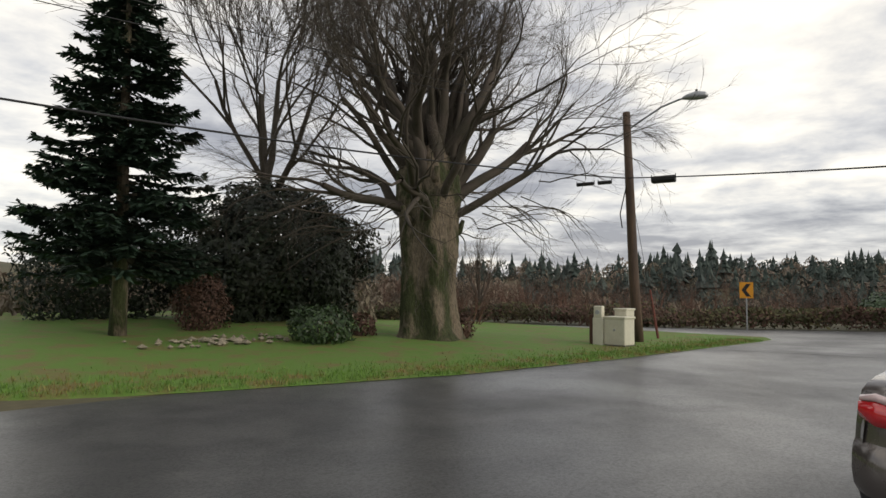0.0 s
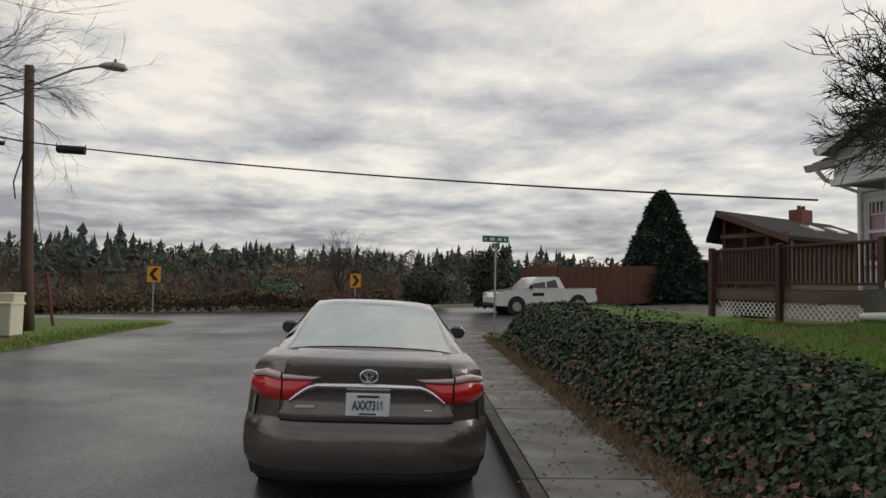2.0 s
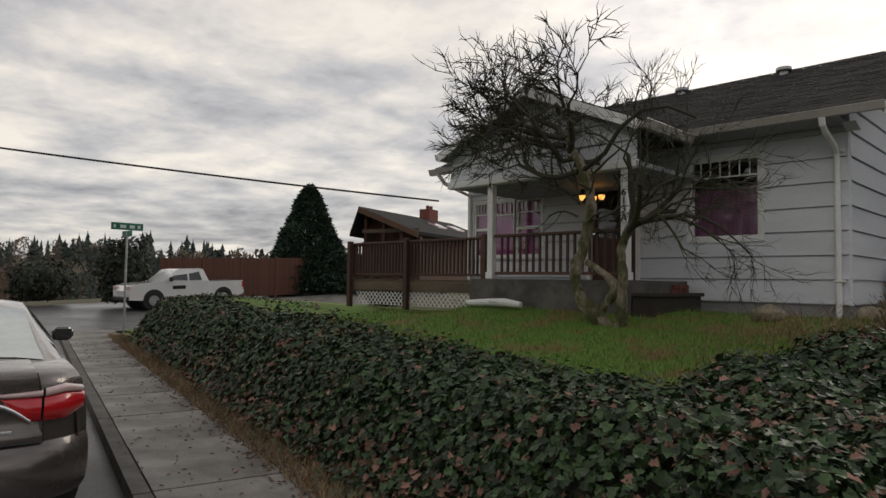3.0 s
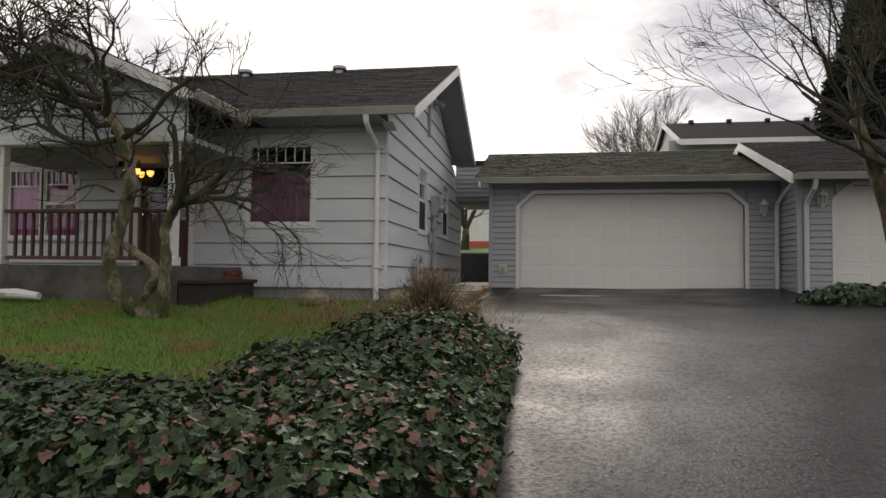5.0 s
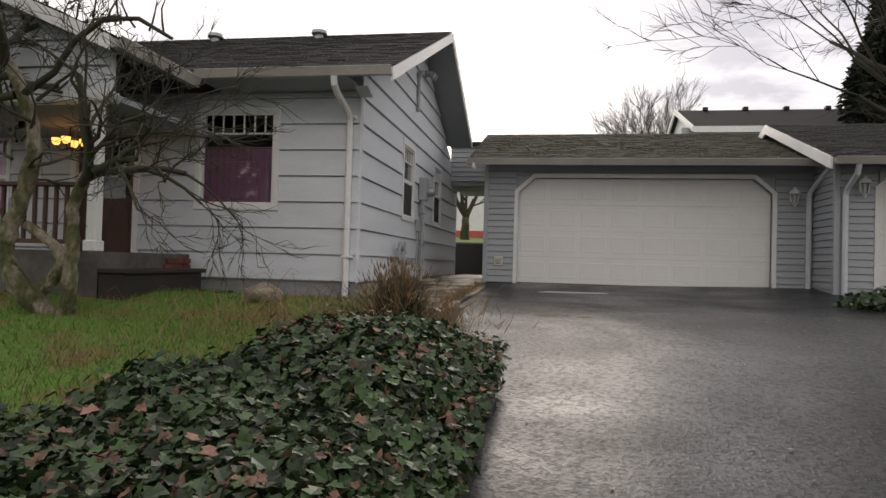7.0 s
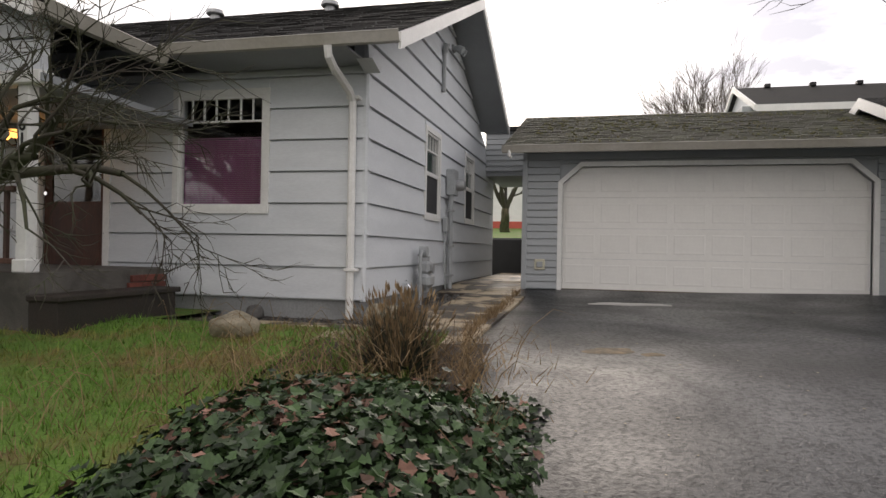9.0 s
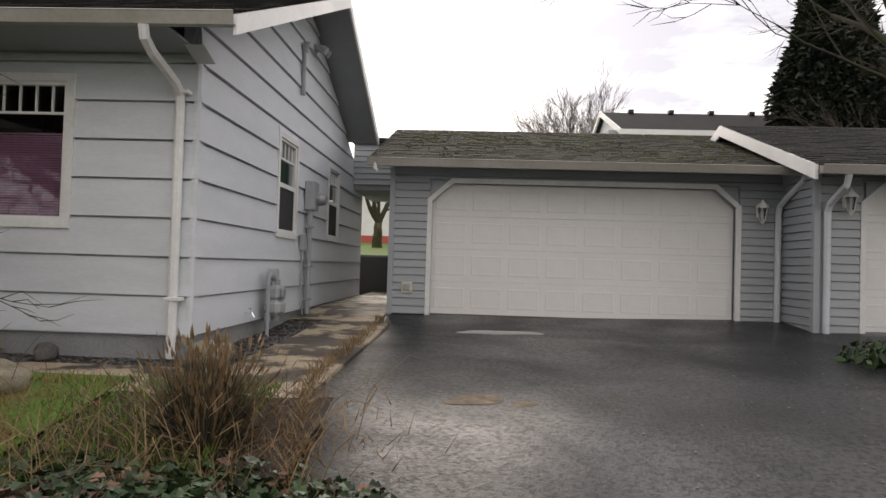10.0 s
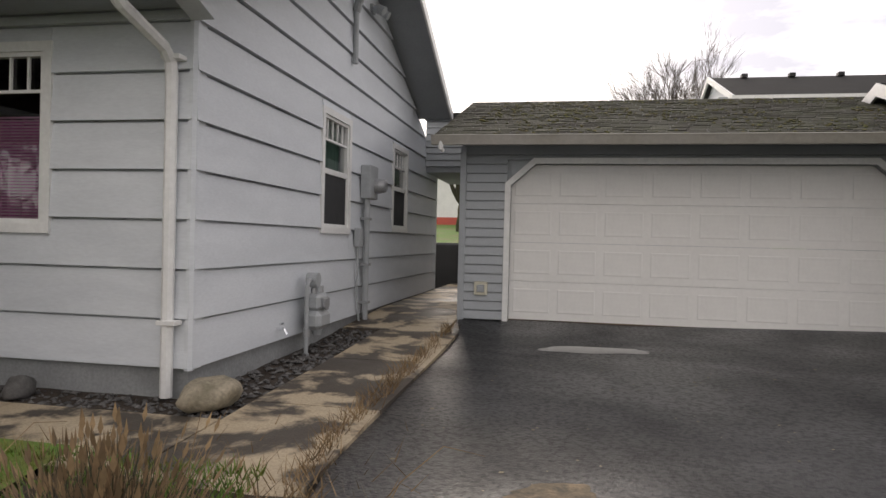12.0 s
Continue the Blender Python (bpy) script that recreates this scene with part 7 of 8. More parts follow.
def make_car(x, y, z, rz):
    """Built with its tail at x = 0 and its nose at x = 4.85; y to its left."""
    car = thing("car", x, y, z, "grey-brown metallic saloon car parked at the kerb", "car", rz=rz)
    W = 0.905

    # lower body: stations along the length with half widths and heights
    stations = [(0.16, 0.84, 0.3, 0.66, 1.02), (0.3, W, 0.22, 0.68, 1.06), (0.5, W, 0.21, 0.68, 1.075), (0.9, W, 0.2, 0.68, 1.065), (1.6, W, 0.2, 0.67, 1.04), (2.6, W, 0.2, 0.66, 1.01), (3.4, W, 0.2, 0.65, 0.98), (4.1, 0.895, 0.21, 0.63, 0.90), (4.6, 0.83, 0.24, 0.58, 0.78), (4.82, 0.66, 0.3, 0.5, 0.64)]
    S = Shape()
    rings = []
    for px, w, zb, zm, zt in stations:
        half = [(w * 0.86, zb), (w * 0.97, zb + 0.08), (w * 0.995, zm - 0.1), (w, zm), (w * 0.985, zm + 0.12), (w * 0.95, zt - 0.09), (w * 0.88, zt - 0.02), (w * 0.7, zt + 0.012), (w * 0.35, zt + 0.028)]
        ring = [(px, -a, b) for a, b in half] + [(px, 0, zt + 0.033)] + [(px, a, b) for a, b in reversed(half)]
        rings.append(ring)
    loft(S, rings)
    S.ob("body", CARPAINT, car, smooth=True)
    bow = lambda v: 0.30 * abs(v) ** 5

    def tail(name, prof, mat, reach, out=0.0):
        """A shell round the tail: prof rows of (set-back, height, half width)."""
        S = Shape()
        rings = []
        for k in range(29):
            v = (-1 + 2 * k / 28) * reach
            rings.append([(o - out + bow(v), w * v, h) for o, h, w in prof])
        loft(S, rings)
        return S.ob(name, mat, car, smooth=True)

    tail("tail_panel", [(-0.03, 0.66, 0.905), (-0.02, 0.76, 0.9), (-0.03, 0.9, 0.885), (-0.035, 1.0, 0.86), (-0.01, 1.05, 0.83), (0.1, 1.085, 0.8), (0.34, 1.1, 0.78)], CARPAINT, 1.0)
    tail("rear_bumper", [(-0.055, 0.31, 0.88), (-0.085, 0.37, 0.905), (-0.095, 0.47, 0.915), (-0.085, 0.57, 0.915), (-0.06, 0.63, 0.912), (-0.03, 0.665, 0.905)], CARPAINT, 1.0)
    tail("lower_valance", [(0.08, 0.2, 0.84), (-0.03, 0.22, 0.86), (-0.05, 0.27, 0.87), (-0.055, 0.315, 0.88)], CARDARK, 1.0)
    tail("boot_lid", [(-0.05, 0.672, 0.905), (-0.06, 0.71, 0.9), (-0.03, 0.75, 0.9), (-0.028, 0.86, 0.89), (-0.05, 0.9, 0.885), (-0.045, 0.99, 0.865), (-0.075, 1.055, 0.84), (-0.06, 1.078, 0.83), (0.05, 1.098, 0.82), (0.4, 1.118, 0.8)], CARPAINT, 0.7)
    S = Shape()
    for s in (-1, 1):
        S.tube([(-0.05 + bow(0.7), s * 0.7 * w, h) for h, w in ((0.668, 0.905), (0.8, 0.895), (0.93, 0.88), (1.04, 0.85), (1.08, 0.83))], 0.006, 5)
    S.tube([(-0.052 + bow(v), 0.905 * v, 0.668) for v in [-0.7 + 1.4 * k / 20 for k in range(21)]], 0.007, 5)
    S.ob("boot_seam", CARDARK, car)
    # chrome strip, arched at its ends
    S = Shape()
    rings = []
    for k in range(25):
        v = -0.56 + 1.12 * k / 24
        e = abs(v) / 0.56
        drop = 0.115 * max(0.0, (e - 0.66) / 0.34) ** 1.6
        h = 0.024 - 0.008 * e
        bx = -0.062 + bow(v / 0.905)
        rings.append([(bx + 0.018, v, 0.905 - drop - h), (bx, v, 0.905 - drop - h * 0.6), (bx - 0.006, v, 0.905 - drop + h * 0.5), (bx + 0.012, v, 0.905 - drop + h)])
    loft(S, rings)
    S.ob("chrome_strip", CHROME, car, smooth=True)
    # tail lamps: an inner lens on the lid and an outer one on the wing
    for s in (-1, 1):
        prof = lambda v: -0.035 + bow(v / 0.895)
        def lens(name, low, high, mat, proud, label):
            """A curved lens between two height tables over the half width."""
            a0, a1 = low[0][0], low[-1][0]
            rings = []
            for k in range(13):
                a = a0 + (a1 - a0) * k / 12
                zl, zh = lerp_table(low, a), lerp_table(high, a)
                zm = (zl + zh) / 2
                rings.append([(prof(a) + 0.04, s * a, zl), (prof(a) - proud, s * a, zl + 0.004), (prof(a) - proud - 0.008, s * a, zm), (prof(a) - proud, s * a, zh - 0.004), (prof(a) + 0.04, s * a, zh)])
            S = Shape()
            loft(S, rings)
            S.ob(name, mat, car, label, smooth=True)
        lens("tail_lamp", [(0.40, 0.935), (0.52, 0.80), (0.615, 0.788)], [(0.40, 0.94), (0.615, 0.935)], REDLENS, 0.022, "red tail lamp lens")
        lens("reversing_lamp", [(0.34, 0.965), (0.40, 0.942), (0.62, 0.937)], [(0.34, 0.968), (0.62, 0.978)], CLEARLENS, 0.024, "clear reversing lamp lens")
        lens("tail_lamp", [(0.63, 0.79), (0.75, 0.785), (0.875, 0.83)], [(0.63, 0.932), (0.76, 0.945), (0.875, 0.925)], REDLENS, 0.02, "red tail lamp lens")
        lens("indicator_lamp", [(0.635, 0.934), (0.76, 0.947), (0.865, 0.93)], [(0.635, 0.985), (0.75, 1.0), (0.865, 0.965)], CLEARLENS, 0.022, "clear indicator lens")
    # badge, plate, lettering bars
    S = Shape()
    S.tube([(-0.085, 0.062 * math.cos(a), 0.985 + 0.042 * math.sin(a)) for a in [2 * math.pi * k / 24 for k in range(25)]], 0.007, 6)
    S.tube([(-0.085, 0.036 * math.cos(a), 0.996 + 0.018 * math.sin(a)) for a in [2 * math.pi * k / 20 for k in range(21)]], 0.005, 6)
    S.tube([(-0.085, 0.016 * math.cos(a), 0.985 + 0.034 * math.sin(a)) for a in [2 * math.pi * k / 20 for k in range(21)]], 0.005, 6)
    S.ob("badge", CHROME, car, "oval chrome badge")
    plate = Shape().box(-0.076, -0.158, 0.705, -0.03, 0.158, 0.862, 0.004).ob("number_plate", PLATE, car, "white number plate with dark characters")
    letters("AXX7316", 0.078, PLATEINK, plate, pose(-0.078, 0, 0.777, 90, 0, -90) @ Matrix.Diagonal((0.7, 1.15, 1, 1)), "plate_characters", "", 0.002, 0.0022)
    Shape().box(-0.0785, -0.08, 0.834, -0.0755, 0.08, 0.85).ob("plate_caption", PLATEINK, plate)
    Shape().box(-0.0785, -0.06, 0.715, -0.0755, 0.06, 0.727).ob("plate_caption", PLATEINK, plate)
    Shape().box(-0.045, 0.38, 0.745, -0.02, 0.52, 0.765, 0.002).ob("model_badge", CHROME, car)
    Shape().box(-0.045, -0.47, 0.735, -0.02, -0.41, 0.752, 0.002).ob("trim_badge", CHROME, car)
    # greenhouse: one painted shell, with the glass laid on it
    cab = [(0.40, 0.72, 1.09), (0.8, 0.66, 1.215), (1.12, 0.625, 1.33), (1.45, 0.6, 1.42), (1.9, 0.595, 1.462), (2.5, 0.6, 1.45), (2.9, 0.63, 1.37), (3.2, 0.68, 1.22), (3.5, 0.75, 1.05)]

    def across_cab(px, grow=0.0):
        w = lerp_table([(p, q) for p, q, r in cab], px) + grow
        zt = lerp_table([(p, r) for p, q, r in cab], px) + grow
        belt = 0.83 + grow
        half = [(belt, 1.02), (belt * 0.55 + w * 0.45, 1.02 + (zt - 1.02) * 0.5), (w, zt - 0.05), (w * 0.94, zt - 0.018), (w * 0.7, zt), (w * 0.35, zt + 0.01)]
        return [(px, -a, b) for a, b in half] + [(px, 0, zt + 0.013)] + [(px, a, b) for a, b in reversed(half)]

    S = Shape()
    loft(S, [across_cab(p) for p, q, r in cab])
    S.ob("roof_panel", CARPAINT, car, smooth=True)
    # rear glass: bright reflection comes from its pale colour
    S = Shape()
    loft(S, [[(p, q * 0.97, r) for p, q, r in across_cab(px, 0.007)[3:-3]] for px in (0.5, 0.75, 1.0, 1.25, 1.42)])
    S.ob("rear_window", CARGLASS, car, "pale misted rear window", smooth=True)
    S = Shape()
    loft(S, [across_cab(px, 0.007)[3:-3] for px in (2.95, 3.2, 3.46)])
    S.ob("windscreen", CARSIDEGLASS, car, smooth=True)
    for s in (-1, 1):
        S = Shape()
        pick = (lambda ring: ring[:3]) if s < 0 else (lambda ring: list(reversed(ring[-3:])))
        rows = []
        for px in (1.0, 1.25, 1.5, 1.9, 2.4, 2.85, 3.15):
            r = pick(across_cab(px, 0.009))
            rows.append([(r[0][0], r[0][1] * 0.995, 1.05), r[1], (r[2][0], r[2][1], r[2][2] - 0.02)])
        loft(S, rows)
        S.ob("side_window", CARSIDEGLASS, car, "dark side window", smooth=True)
        mir = Shape()
        mir.box(3.0, s * 0.98 - 0.095, 1.03, 3.13, s * 0.98 + 0.095, 1.17, 0.045)
        m = mir.ob("wing_mirror", CARPAINT, car)
        Shape().box(2.994, s * 0.98 - 0.075, 1.05, 3.0, s * 0.98 + 0.075, 1.15, 0.002).ob("mirror_glass", CARSIDEGLASS, m)
        Shape().tube([(3.06, s * 0.78, 1.03), (3.06, s * 0.92, 1.06)], 0.025, 8).ob("mirror_arm", CARDARK, m)
        for k, px in enumerate((1.35, 2.35)):
            Shape().box(px, s * 0.905 - 0.018, 0.86, px + 0.2, s * 0.905 + 0.018, 0.885, 0.008).ob("door_handle", CARPAINT, car)
    for px in (1.05, 3.85):
        for s in (-1, 1):
            w = Shape()
            w.tube([(px, s * 0.68, 0.325), (px, s * 0.7, 0.325), (px, s * 0.88, 0.325), (px, s * 0.9, 0.325)], [0.3, 0.325, 0.325, 0.3], 28)
            tyre = w.ob("wheel", TYRE, car, smooth=False)
            Shape().tube([(px, s * 0.86, 0.325), (px, s * 0.905, 0.325)], [0.215, 0.2], 20).ob("rim", STEEL, tyre)
            Shape().tube([(px, s * 0.60, 0.325), (px, s * 0.915, 0.325)], [0.36, 0.36], 24, caps=False).ob("wheel_arch", CARDARK, car)
    Shape().box(0.15, -0.62, 0.18, 4.6, 0.62, 0.32).ob("underbody", CARDARK, car)
    return car


saloon = make_car(5.13, 0.74, ROAD_Z + 0.004, turn + 3)
saloon.matrix_basis = pose(5.13, 0.74, ROAD_Z + 0.012, 1.2, 0, turn + 3) @ Matrix.Diagonal((1, 1.01, 1.03, 1))


# ---- white pickup on the cross street ----
def make_pickup(x, y, z, rz):
    """Tail at x = 0, nose at x = 5.4."""
    t = thing("pickup_truck", x, y, z, "white crew-cab pickup truck on the cross street", "truck", rz=rz)
    W = 0.93
    side = [(0.0, 0.55), (0.0, 1.17), (1.75, 1.17), (1.78, 1.2), (2.0, 1.74), (2.2, 1.79), (3.1, 1.78), (3.3, 1.72), (3.85, 1.25), (4.9, 1.17), (5.25, 1.08), (5.38, 0.85), (5.38, 0.45), (4.95, 0.42), (0.2, 0.45)]
    body = Shape().prism(side, lambda a, b: (a, -W + (0.13 if b > 1.3 else 0), b), lambda a, b: (a, W - (0.13 if b > 1.3 else 0), b)).ob("body", WHITEPAINT, t)
    Shape().box(0.08, -W + 0.1, 1.0, 1.72, W - 0.1, 1.18).ob("load_bed", CARDARK, t)
    for s in (-1, 1):
        yy = s * (W - 0.1)
        for pts in ([(2.12, 1.24), (2.22, 1.66), (2.72, 1.68), (2.72, 1.24)], [(2.8, 1.24), (2.8, 1.68), (3.2, 1.66), (3.68, 1.27)]):
            Shape().prism(pts, lambda a, b: (a, s * (W - 0.13 * (b - 1.24) / 0.45) + s * 0.012, b), lambda a, b: (a, s * (W - 0.16 * (b - 1.24) / 0.45) - s * 0.03, b)).ob("side_window", CARSIDEGLASS, t)
        for px in (1.05, 4.35):
            w = Shape().tube([(px, s * 0.68, 0.39), (px, s * 0.7, 0.39), (px, s * 0.93, 0.39), (px, s * 0.95, 0.39)], [0.36, 0.39, 0.39, 0.36], 24).ob("wheel", TYRE, t)
            Shape().tube([(px, s * 0.92, 0.39), (px, s * 0.965, 0.39)], [0.25, 0.22], 16).ob("rim", STEEL, w)
            Shape().tube([(px, s * 0.6, 0.42), (px, s * 0.942, 0.42)], [0.47, 0.47], 24).ob("wheel_arch", CARDARK, t)
        Shape().box(-0.02, s * 0.86 - 0.06, 0.85, 0.06, s * 0.86 + 0.085, 1.14, 0.01).ob("tail_lamp", REDLENS, t)
        Shape().box(3.55, s * 1.03 - 0.1, 1.22, 3.67, s * 1.03 + 0.1, 1.42, 0.03).ob("wing_mirror", CARDARK, t)
        Shape().box(2.9, s * W - 0.006, 0.86, 3.5, s * W + 0.008, 1.02, 0.002).ob("door_sign", CARSIDEGLASS, t)
    Shape().box(5.3, -0.8, 0.4, 5.45, 0.8, 0.6, 0.04).ob("front_bumper", CARDARK, t)
    Shape().box(-0.12, -0.85, 0.5, 0.02, 0.85, 0.68, 0.03).ob("rear_bumper", CHROME, t)
    for s in (-1, 1):
        Shape().box(5.28, s * 0.72 - 0.16, 0.88, 5.4, s * 0.72 + 0.16, 1.06, 0.02).ob("headlamp", CLEARLENS, t)
    return t


pickup = make_pickup(31.0, -14.7, 0, 92)
pickup.matrix_basis = pose(31.0, -14.7, street_height(31.0, -14.7) + 0.02, 0, 2.3, 92)


# ---- utility pole, lamp, wires, cabinets ----
PX, PY = 22.75, 8.62
pole = thing("utility_pole", PX, PY, -0.15, "tall brown wooden utility pole with a street lamp arm", "utility pole")
Shape().tube([(0.05, -0.45, 0), (0.02, -0.3, 2.5), (0, -0.2, 5.5), (-0.0, -0.1, 8.5)], [0.19, 0.175, 0.155, 0.13], 14).ob("mast", POLEWOOD, pole, smooth=True)
Shape().tube([(0, 0.05, 7.75), (0.05, -0.6, 8.15), (0.1, -1.3, 8.55), (0.1, -1.9, 8.72), (0.1, -2.1, 8.74)], 0.035, 8).ob("lamp_arm", STEEL, pole)
head = Shape()
head.tube([(0.1, -2.0, 8.74), (0.1, -2.15, 8.76), (0.1, -2.45, 8.77), (0.1, -2.72, 8.74), (0.1, -2.82, 8.72)], [0.05, 0.1, 0.15, 0.12, 0.03], 12)
hd = head.ob("lamp_head", STEEL, pole, smooth=True)
Shape().tube([(0.1, -2.45, 8.9), (0.1, -2.45, 8.98)], 0.04, 8).ob("photocell", CARDARK, hd)
Shape().box(0.13, -0.14, 2.4, 0.2, -0.06, 5.0, 0.01).ob("cable_guard", STEEL, pole)
Shape().tube([(-0.1, -0.35, 0.2), (-0.14, -0.3, 2.0), (-0.13, -0.2, 5.9)], 0.012, 6).ob("riser_cable", CABLE, pole)
Shape().tube([(-0.12, -0.12, 5.9), (-0.12, 0.12, 4.9), (-0.12, 0.05, 4.4)], 0.02, 6).ob("drip_loop", CABLE, pole)
for y0, y1, h, r in ((-0.95, -1.75, -0.16, 0.13), (0.45, 0.95, -0.1, 0.07), (1.1, 1.75, -0.1, 0.07)):
    sp = thing("splice_case", PX, PY, 6.02, "black cable splice case hung on the line", "splice case", "splice cases")
    Shape().tube([(0, y0, h), (0, y0 - 0.05 * (1 if y1 < y0 else -1), h), (0, y1, h)], [r * 0.7, r, r], 12).ob("case", CABLE, sp)
    for q in (y0, y1):
        Shape().tube([(0, q, h), (0, q, 0.02)], 0.015, 5).ob("hanger", CABLE, sp)


def wire(a, b, sag, r, label, n=24):
    a, b = Vector(a), Vector(b)
    pts = [a.lerp(b, k / n) - Vector((0, 0, sag * 4 * (k / n) * (1 - k / n))) for k in range(n + 1)]
    tagged(Shape().tube(pts, r, 6).ob("overhead_wire", CABLE), label, "wire", "overhead wires")


wire((PX, PY, 6.02), (10.75, -9.0, 3.78), 0.2, 0.02, "black service wire from the pole to the house eave")
wire((PX, PY, 6.02), (-6, 17.5, 5.6), 0.5, 0.022, "black communication wire from the utility pole")
wire((PX, PY, 8.1), (-6, 18.5, 8.6), 0.5, 0.01, "thin power wire from the utility pole")
wire((PX, PY, 8.1), (-6, 18.2, 7.6), 0.5, 0.01, "thin power wire from the utility pole")
wire((PX, PY, 7.0), (25.3, 8.2, 0.25), 0.0, 0.008, "steel guy wire of the utility pole", 4)
post = thing("marker_post", 25.0, 8.1, 0.2, "leaning rust-brown marker post in the grass", "post")
Shape().tube([(0, 0, 0), (0.02, 0.18, 1.1), (0.03, 0.3, 1.9)], [0.05, 0.05, 0.045], 8).ob("stake", BRICKRED, post)


def cabinet(x, y, z, w, d, h, rz, label):
    c = thing("utility_cabinet", x, y, z, label, "utility box", "utility cabinets", rz=rz)
    Shape().box(-w / 2, -d / 2, 0.05, w / 2, d / 2, h, 0.02).ob("body", BOXCREAM, c)
    Shape().box(-w / 2 - 0.03, -d / 2 - 0.03, h - 0.02, w / 2 + 0.03, d / 2 + 0.03, h + 0.05, 0.015).ob("lid", BOXCREAM, c)
    Shape().box(-w / 2 - 0.012, -d / 2 + 0.05, 0.15, -w / 2 - 0.002, d / 2 - 0.05, h - 0.08, 0.004).ob("door", BOXCREAM, c)
    Shape().box(-w / 2 - 0.03, -0.05, h * 0.55, -w / 2 - 0.01, 0.02, h * 0.62, 0.004).ob("latch", STEEL, c)
    Shape().box(-w / 2 - 0.05, -d / 2 - 0.05, -0.1, w / 2 + 0.05, d / 2 + 0.05, 0.05, 0.01).ob("plinth", KERB, c)
    return c


cabinet(20.9, 8.25, 0.28, 0.6, 0.75, 0.9, -14, "cream metal utility cabinet on the grass by the pole")
cabinet(21.6, 8.3, 0.28, 0.5, 0.45, 1.15, -14, "smaller cream cabinet standing behind the first")
c3 = thing("meter_pedestal", 20.75, 8.86, 0.28, "cream electric meter pedestal on a dark post", "utility box")
Shape().box(-0.15, -0.17, 0.0, 0.15, 0.17, 0.9, 0.015).ob("pedestal", BOXCREAM, c3)
Shape().box(-0.14, -0.14, 0.9, 0.12, 0.14, 1.28, 0.02).ob("meter_head", BOXCREAM, c3)
Shape().tube([(-0.14, 0, 1.08), (-0.2, 0, 1.08)], 0.07, 14).ob("dial", STEEL, c3)
Shape().box(-0.05, 0.2, 0.0, 0.06, 0.32, 1.0, 0.01).ob("backing_post", DECKWOOD, c3)


# ---- signs ----
def chevron_sign(x, y, z, flip, face):
    s = thing("chevron_sign", x, y, z, "amber chevron road sign on a steel post", "road sign", "chevron signs", rz=face)
    Shape().box(0.0, -0.03, -0.1, 0.05, 0.03, 2.4, 0.005).ob("post", STEEL, s)
    Shape().box(-0.012, -0.3, 1.68, -0.003, 0.3, 2.44, 0.003).ob("board", SIGNYELLOW, s)
    k = flip
    pts = [(-0.2 * k, 2.36), (0.0, 2.36), (0.21 * k, 2.06), (0.0, 1.76), (-0.2 * k, 1.76), (0.02 * k, 2.06)]
    Shape().prism(pts, lambda a, b: (-0.017, a, b), lambda a, b: (-0.0125, a, b)).ob("arrow", SIGNBLACK, s)


chevron_sign(34.2, 6.4, street_height(34.2, 6.6) - 0.2, 1, 8)
chevron_sign(37.5, -3.65, -0.02, -1, -6)
ss = thing("street_sign", 19.6, -5.5, -0.14, "green street name sign on a slim steel post", "street sign", rz=4)
Shape().tube([(0, 0, -0.1), (0, 0, 3.42)], 0.03, 10).ob("post", STEEL, ss)
Shape().box(-0.012, -0.44, 3.44, 0.012, 0.44, 3.64, 0.003).ob("blade", SIGNGREEN, ss, "green name blade with white lettering")
for a, b in ((-0.36, -0.28), (-0.2, -0.06), (0.04, 0.2), (0.32, 0.38)):
    Shape().box(-0.016, a, 3.49, -0.0125, b, 3.58).ob("lettering", PLATE, ss)
Shape().box(-0.3, -0.01, 3.26, 0.3, 0.01, 3.42, 0.003).ob("cross_blade", SIGNGREEN, ss)

# ---- brown fence and neighbour across the street ----
fence = thing("board_fence", 0, 0, 0, "long red-brown board fence beside the cross street", "fence")
F0, F1 = Vector((31.6, -12.2, 0)), Vector((31.8, -23.2, 0))
nb = 74
board = Shape().box(-0.012, -0.073, 0, 0.012, 0.073, 1.0, 0.003).mesh("fence_board", FENCEWOOD)
f_ang = math.degrees(math.atan2(F1.y - F0.y, F1.x - F0.x)) + 90
for k in range(nb):
    p = F0.lerp(F1, (k + 0.5) / nb)
    o = new("fence_board", board)
    o.parent = fence
    zb = street_height(33, p.y) + 0.15
    o.matrix_basis = pose(p.x + 2.2, p.y, zb, 0, 0, f_ang) @ Matrix.Diagonal((1, 1, 2.95 + (-12 - p.y) * 0.035 - zb, 1))
for k in range(6):
    p = F0.lerp(F1, k / 5)
    zb = street_height(33, p.y)
    Shape().box(p.x + 2.15, p.y - 0.06, zb, p.x + 2.27, p.y + 0.06, 3.0 + (-12 - p.y) * 0.035, 0.01).ob("post", FENCEWOOD, fence)
S = Shape().sheet([25.5, 27, 29, 31, 33], [-15 - 1.0 * k for k in range(8)], lambda x, y: max(land(x, y), street_height(x, y)) + 0.06)
structure(S.ob("side_drive", PAVING, smooth=True), "pale concrete driveway apron beside the fence", "driveway")
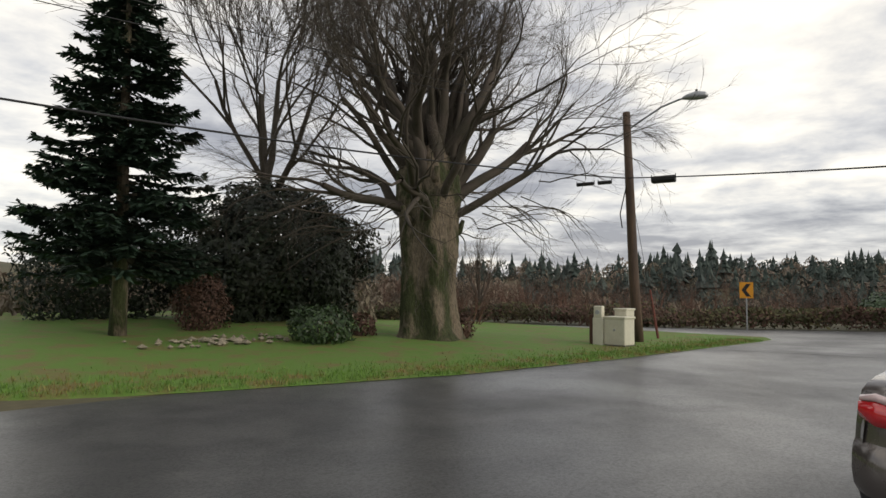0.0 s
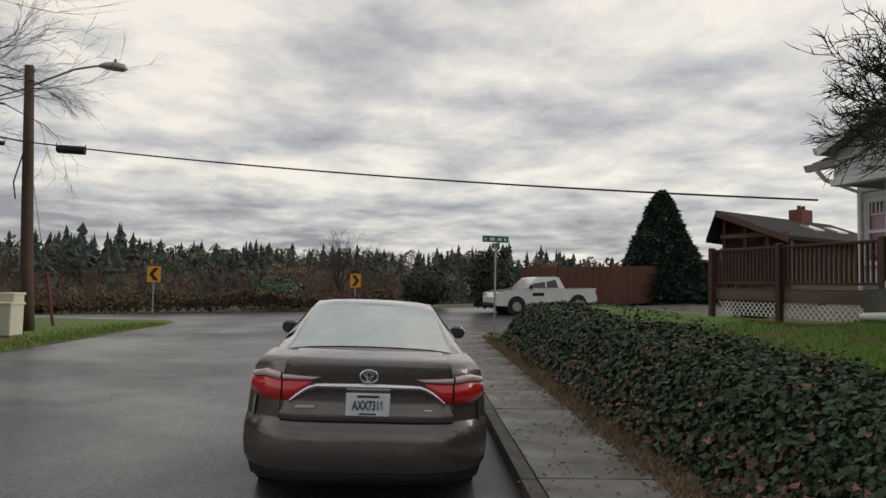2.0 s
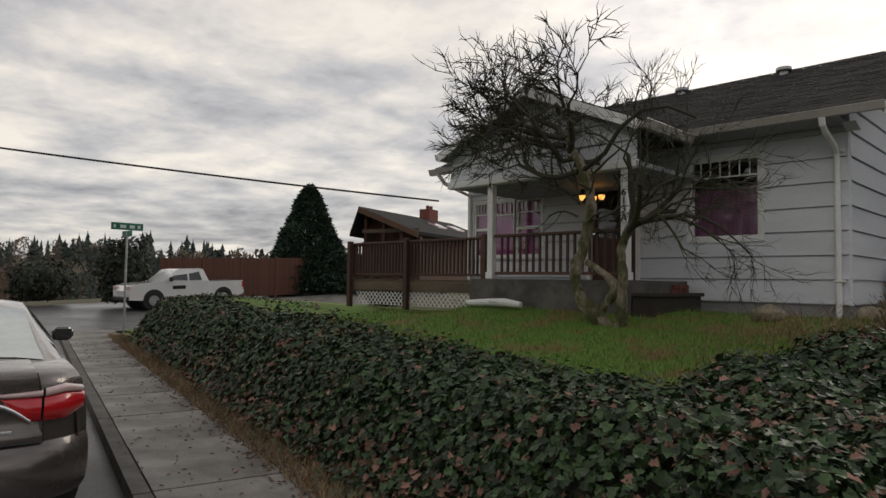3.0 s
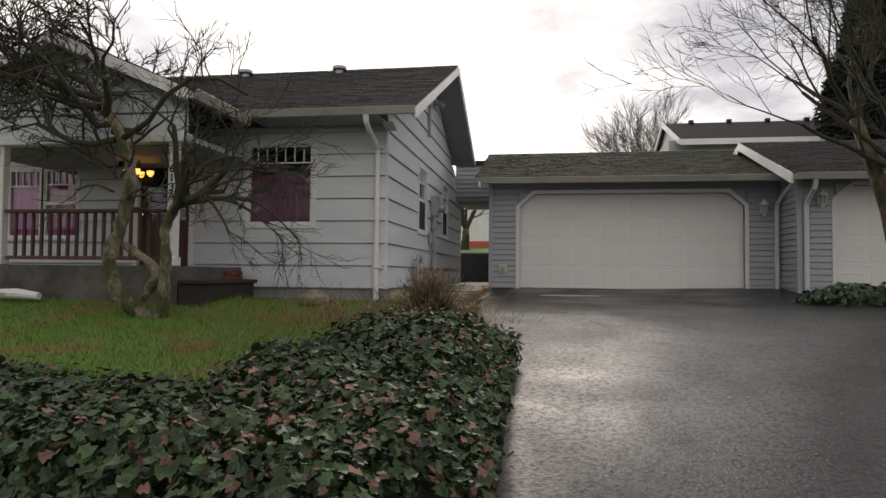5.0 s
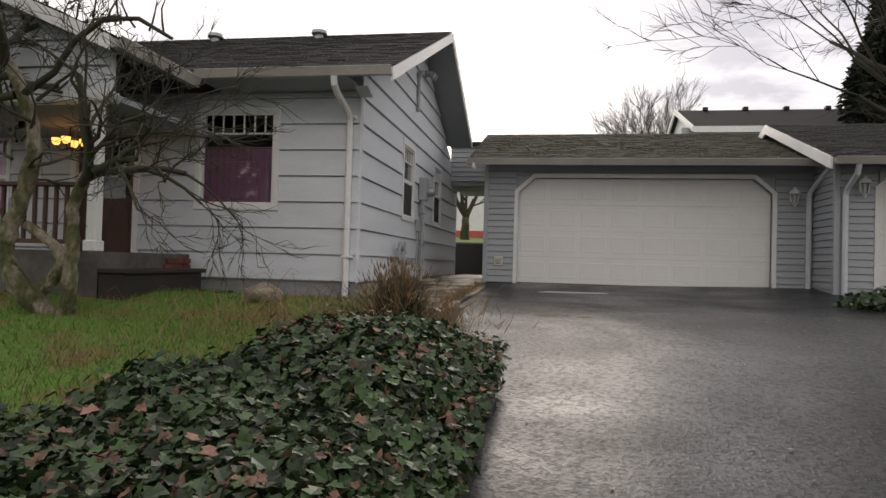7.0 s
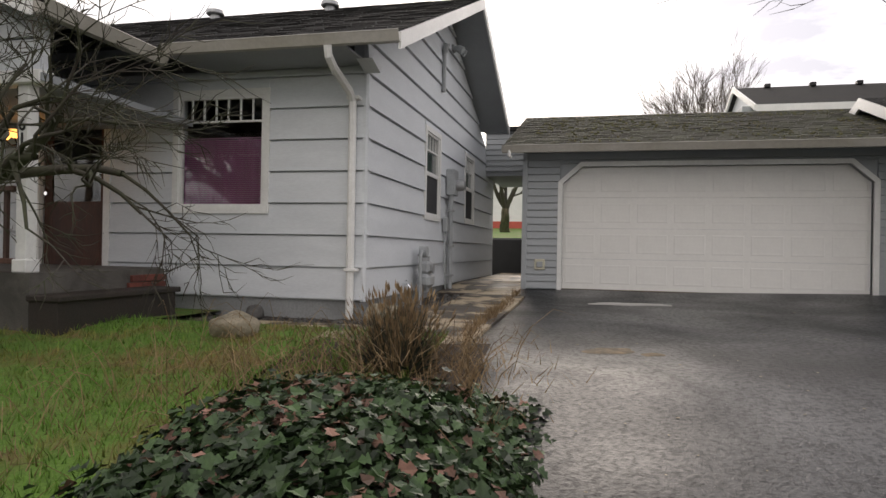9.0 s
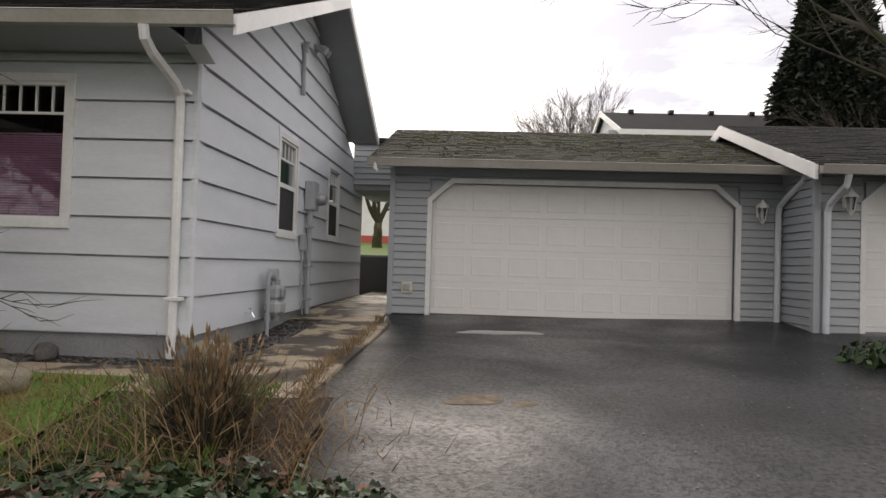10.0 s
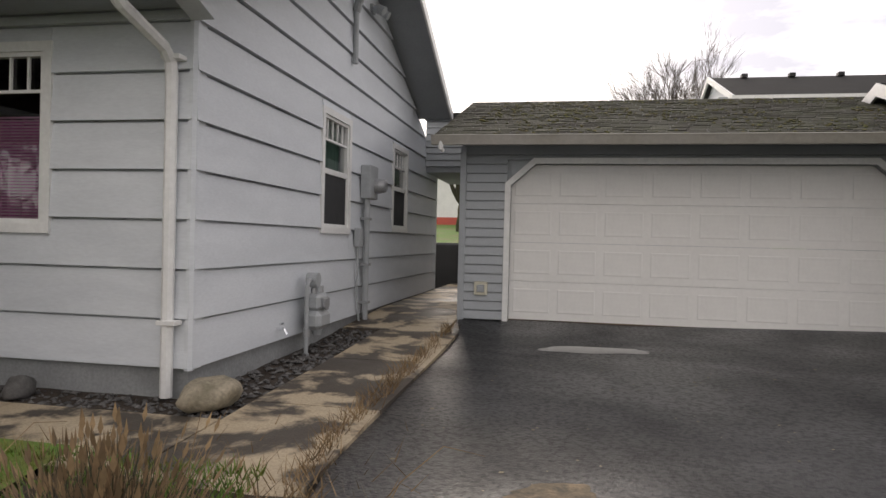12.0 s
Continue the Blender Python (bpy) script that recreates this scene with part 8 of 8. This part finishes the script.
# brown timber house: its ridge runs away from the street, the near slope falls towards the garden
NP, ND, NE = Vector((35.0, -25.5, 6.86)), Vector((0.3, -0.954, 0)), Vector((-0.954, -0.3, 0))
NL, NDROP = 13.5, 0.39
nbh = tagged(thing("brown_house"), "brown timber house with a wide gable roof and brick chimney", "house", "", "structure")
nb_at = lambda along_ridge, out, z: NP + ND * along_ridge + NE * out + Vector((0, 0, z))
roof_slab(nbh, [nb_at(0, 0, 0), nb_at(0, 4.5, -4.5 * NDROP), nb_at(NL, 4.5, -4.5 * NDROP), nb_at(NL, 0, 0)], 0.22, SHINGLE)
roof_slab(nbh, [nb_at(0, 0, 0), nb_at(NL, 0, 0), nb_at(NL, -3.5, -4.5 * NDROP), nb_at(0, -0.7, -4.5 * NDROP)], 0.22, SHINGLE)
Shape().prism([(-0.1, -5.9), (3.9, -5.9), (3.9, -1.75), (0.1, -0.3), (-0.35, -1.6)], lambda a, b: nb_at(1.6, a, b), lambda a, b: nb_at(1.8, a, b)).ob("gable_wall", BROWNHOUSE, nbh)
Shape().prism([(1.6, -5.9), (NL - 0.5, -5.9), (NL - 0.5, -1.8), (1.6, -1.8)], lambda a, b: nb_at(a, 3.9, b), lambda a, b: nb_at(a, 3.7, b)).ob("wall", BROWNHOUSE, nbh)
for out in (0.1, 1.5, 2.9, 4.2):
    Shape().prism([(out, -5.9), (out + 0.22, -5.9), (out + 0.22, -0.3 - (out + 0.22) * NDROP), (out, -0.3 - out * NDROP)], lambda a, b: nb_at(0.5, a, b), lambda a, b: nb_at(0.72, a, b)).ob("post", DECKWOOD, nbh)
for low in (-1.75, -2.6):
    Shape().prism([(0.0, low), (4.35, low), (4.35, low + 0.25), (0.0, low + 0.25)], lambda a, b: nb_at(0.42, a, b), lambda a, b: nb_at(0.6, a, b)).ob("beam", OLDWOOD, nbh)
Shape().prism([(0.0, -0.4), (0.0, -0.02), (4.55, -0.02 - 4.5 * NDROP), (4.55, -0.4 - 4.5 * NDROP)], lambda a, b: nb_at(-0.08, a, b), lambda a, b: nb_at(-0.01, a, b)).ob("barge_board", BROWNHOUSE, nbh)
Shape().prism([(9.0, -0.2), (10.4, -0.2), (10.4, 0.75), (9.0, 0.75)], lambda a, b: nb_at(a, 0.4, b), lambda a, b: nb_at(a, -0.5, b)).ob("chimney", BRICKRED, nbh)
for a0 in (9.4, 9.95):
    Shape().tube([nb_at(a0, 0, 0.7), nb_at(a0, 0, 1.05)], 0.13, 8).ob("flue", BRICKRED, nbh)
for a0 in (6.6, 9.6):
    Shape().prism([(a0, 1.6), (a0 + 1.3, 1.6), (a0 + 1.3, 2.5), (a0, 2.5)], lambda a, b: nb_at(a, b, 0.1 - b * NDROP), lambda a, b: nb_at(a, b, -0.05 - b * NDROP)).ob("skylight", CLEARLENS, nbh)
Shape().prism([(-1.2, -5.9), (-1.2, -3.4), (-4.2, -2.9), (-4.2, -5.9)], lambda a, b: nb_at(0.4, a, b), lambda a, b: nb_at(6, a, b)).ob("shed_wing", BROWNHOUSE, nbh)
roof_slab(nbh, [nb_at(0, -0.6, -3.2), nb_at(0, -4.8, -2.75), nb_at(6, -4.8, -2.75), nb_at(6, -0.6, -3.2)], 0.15, SHINGLE, "shed_roof")
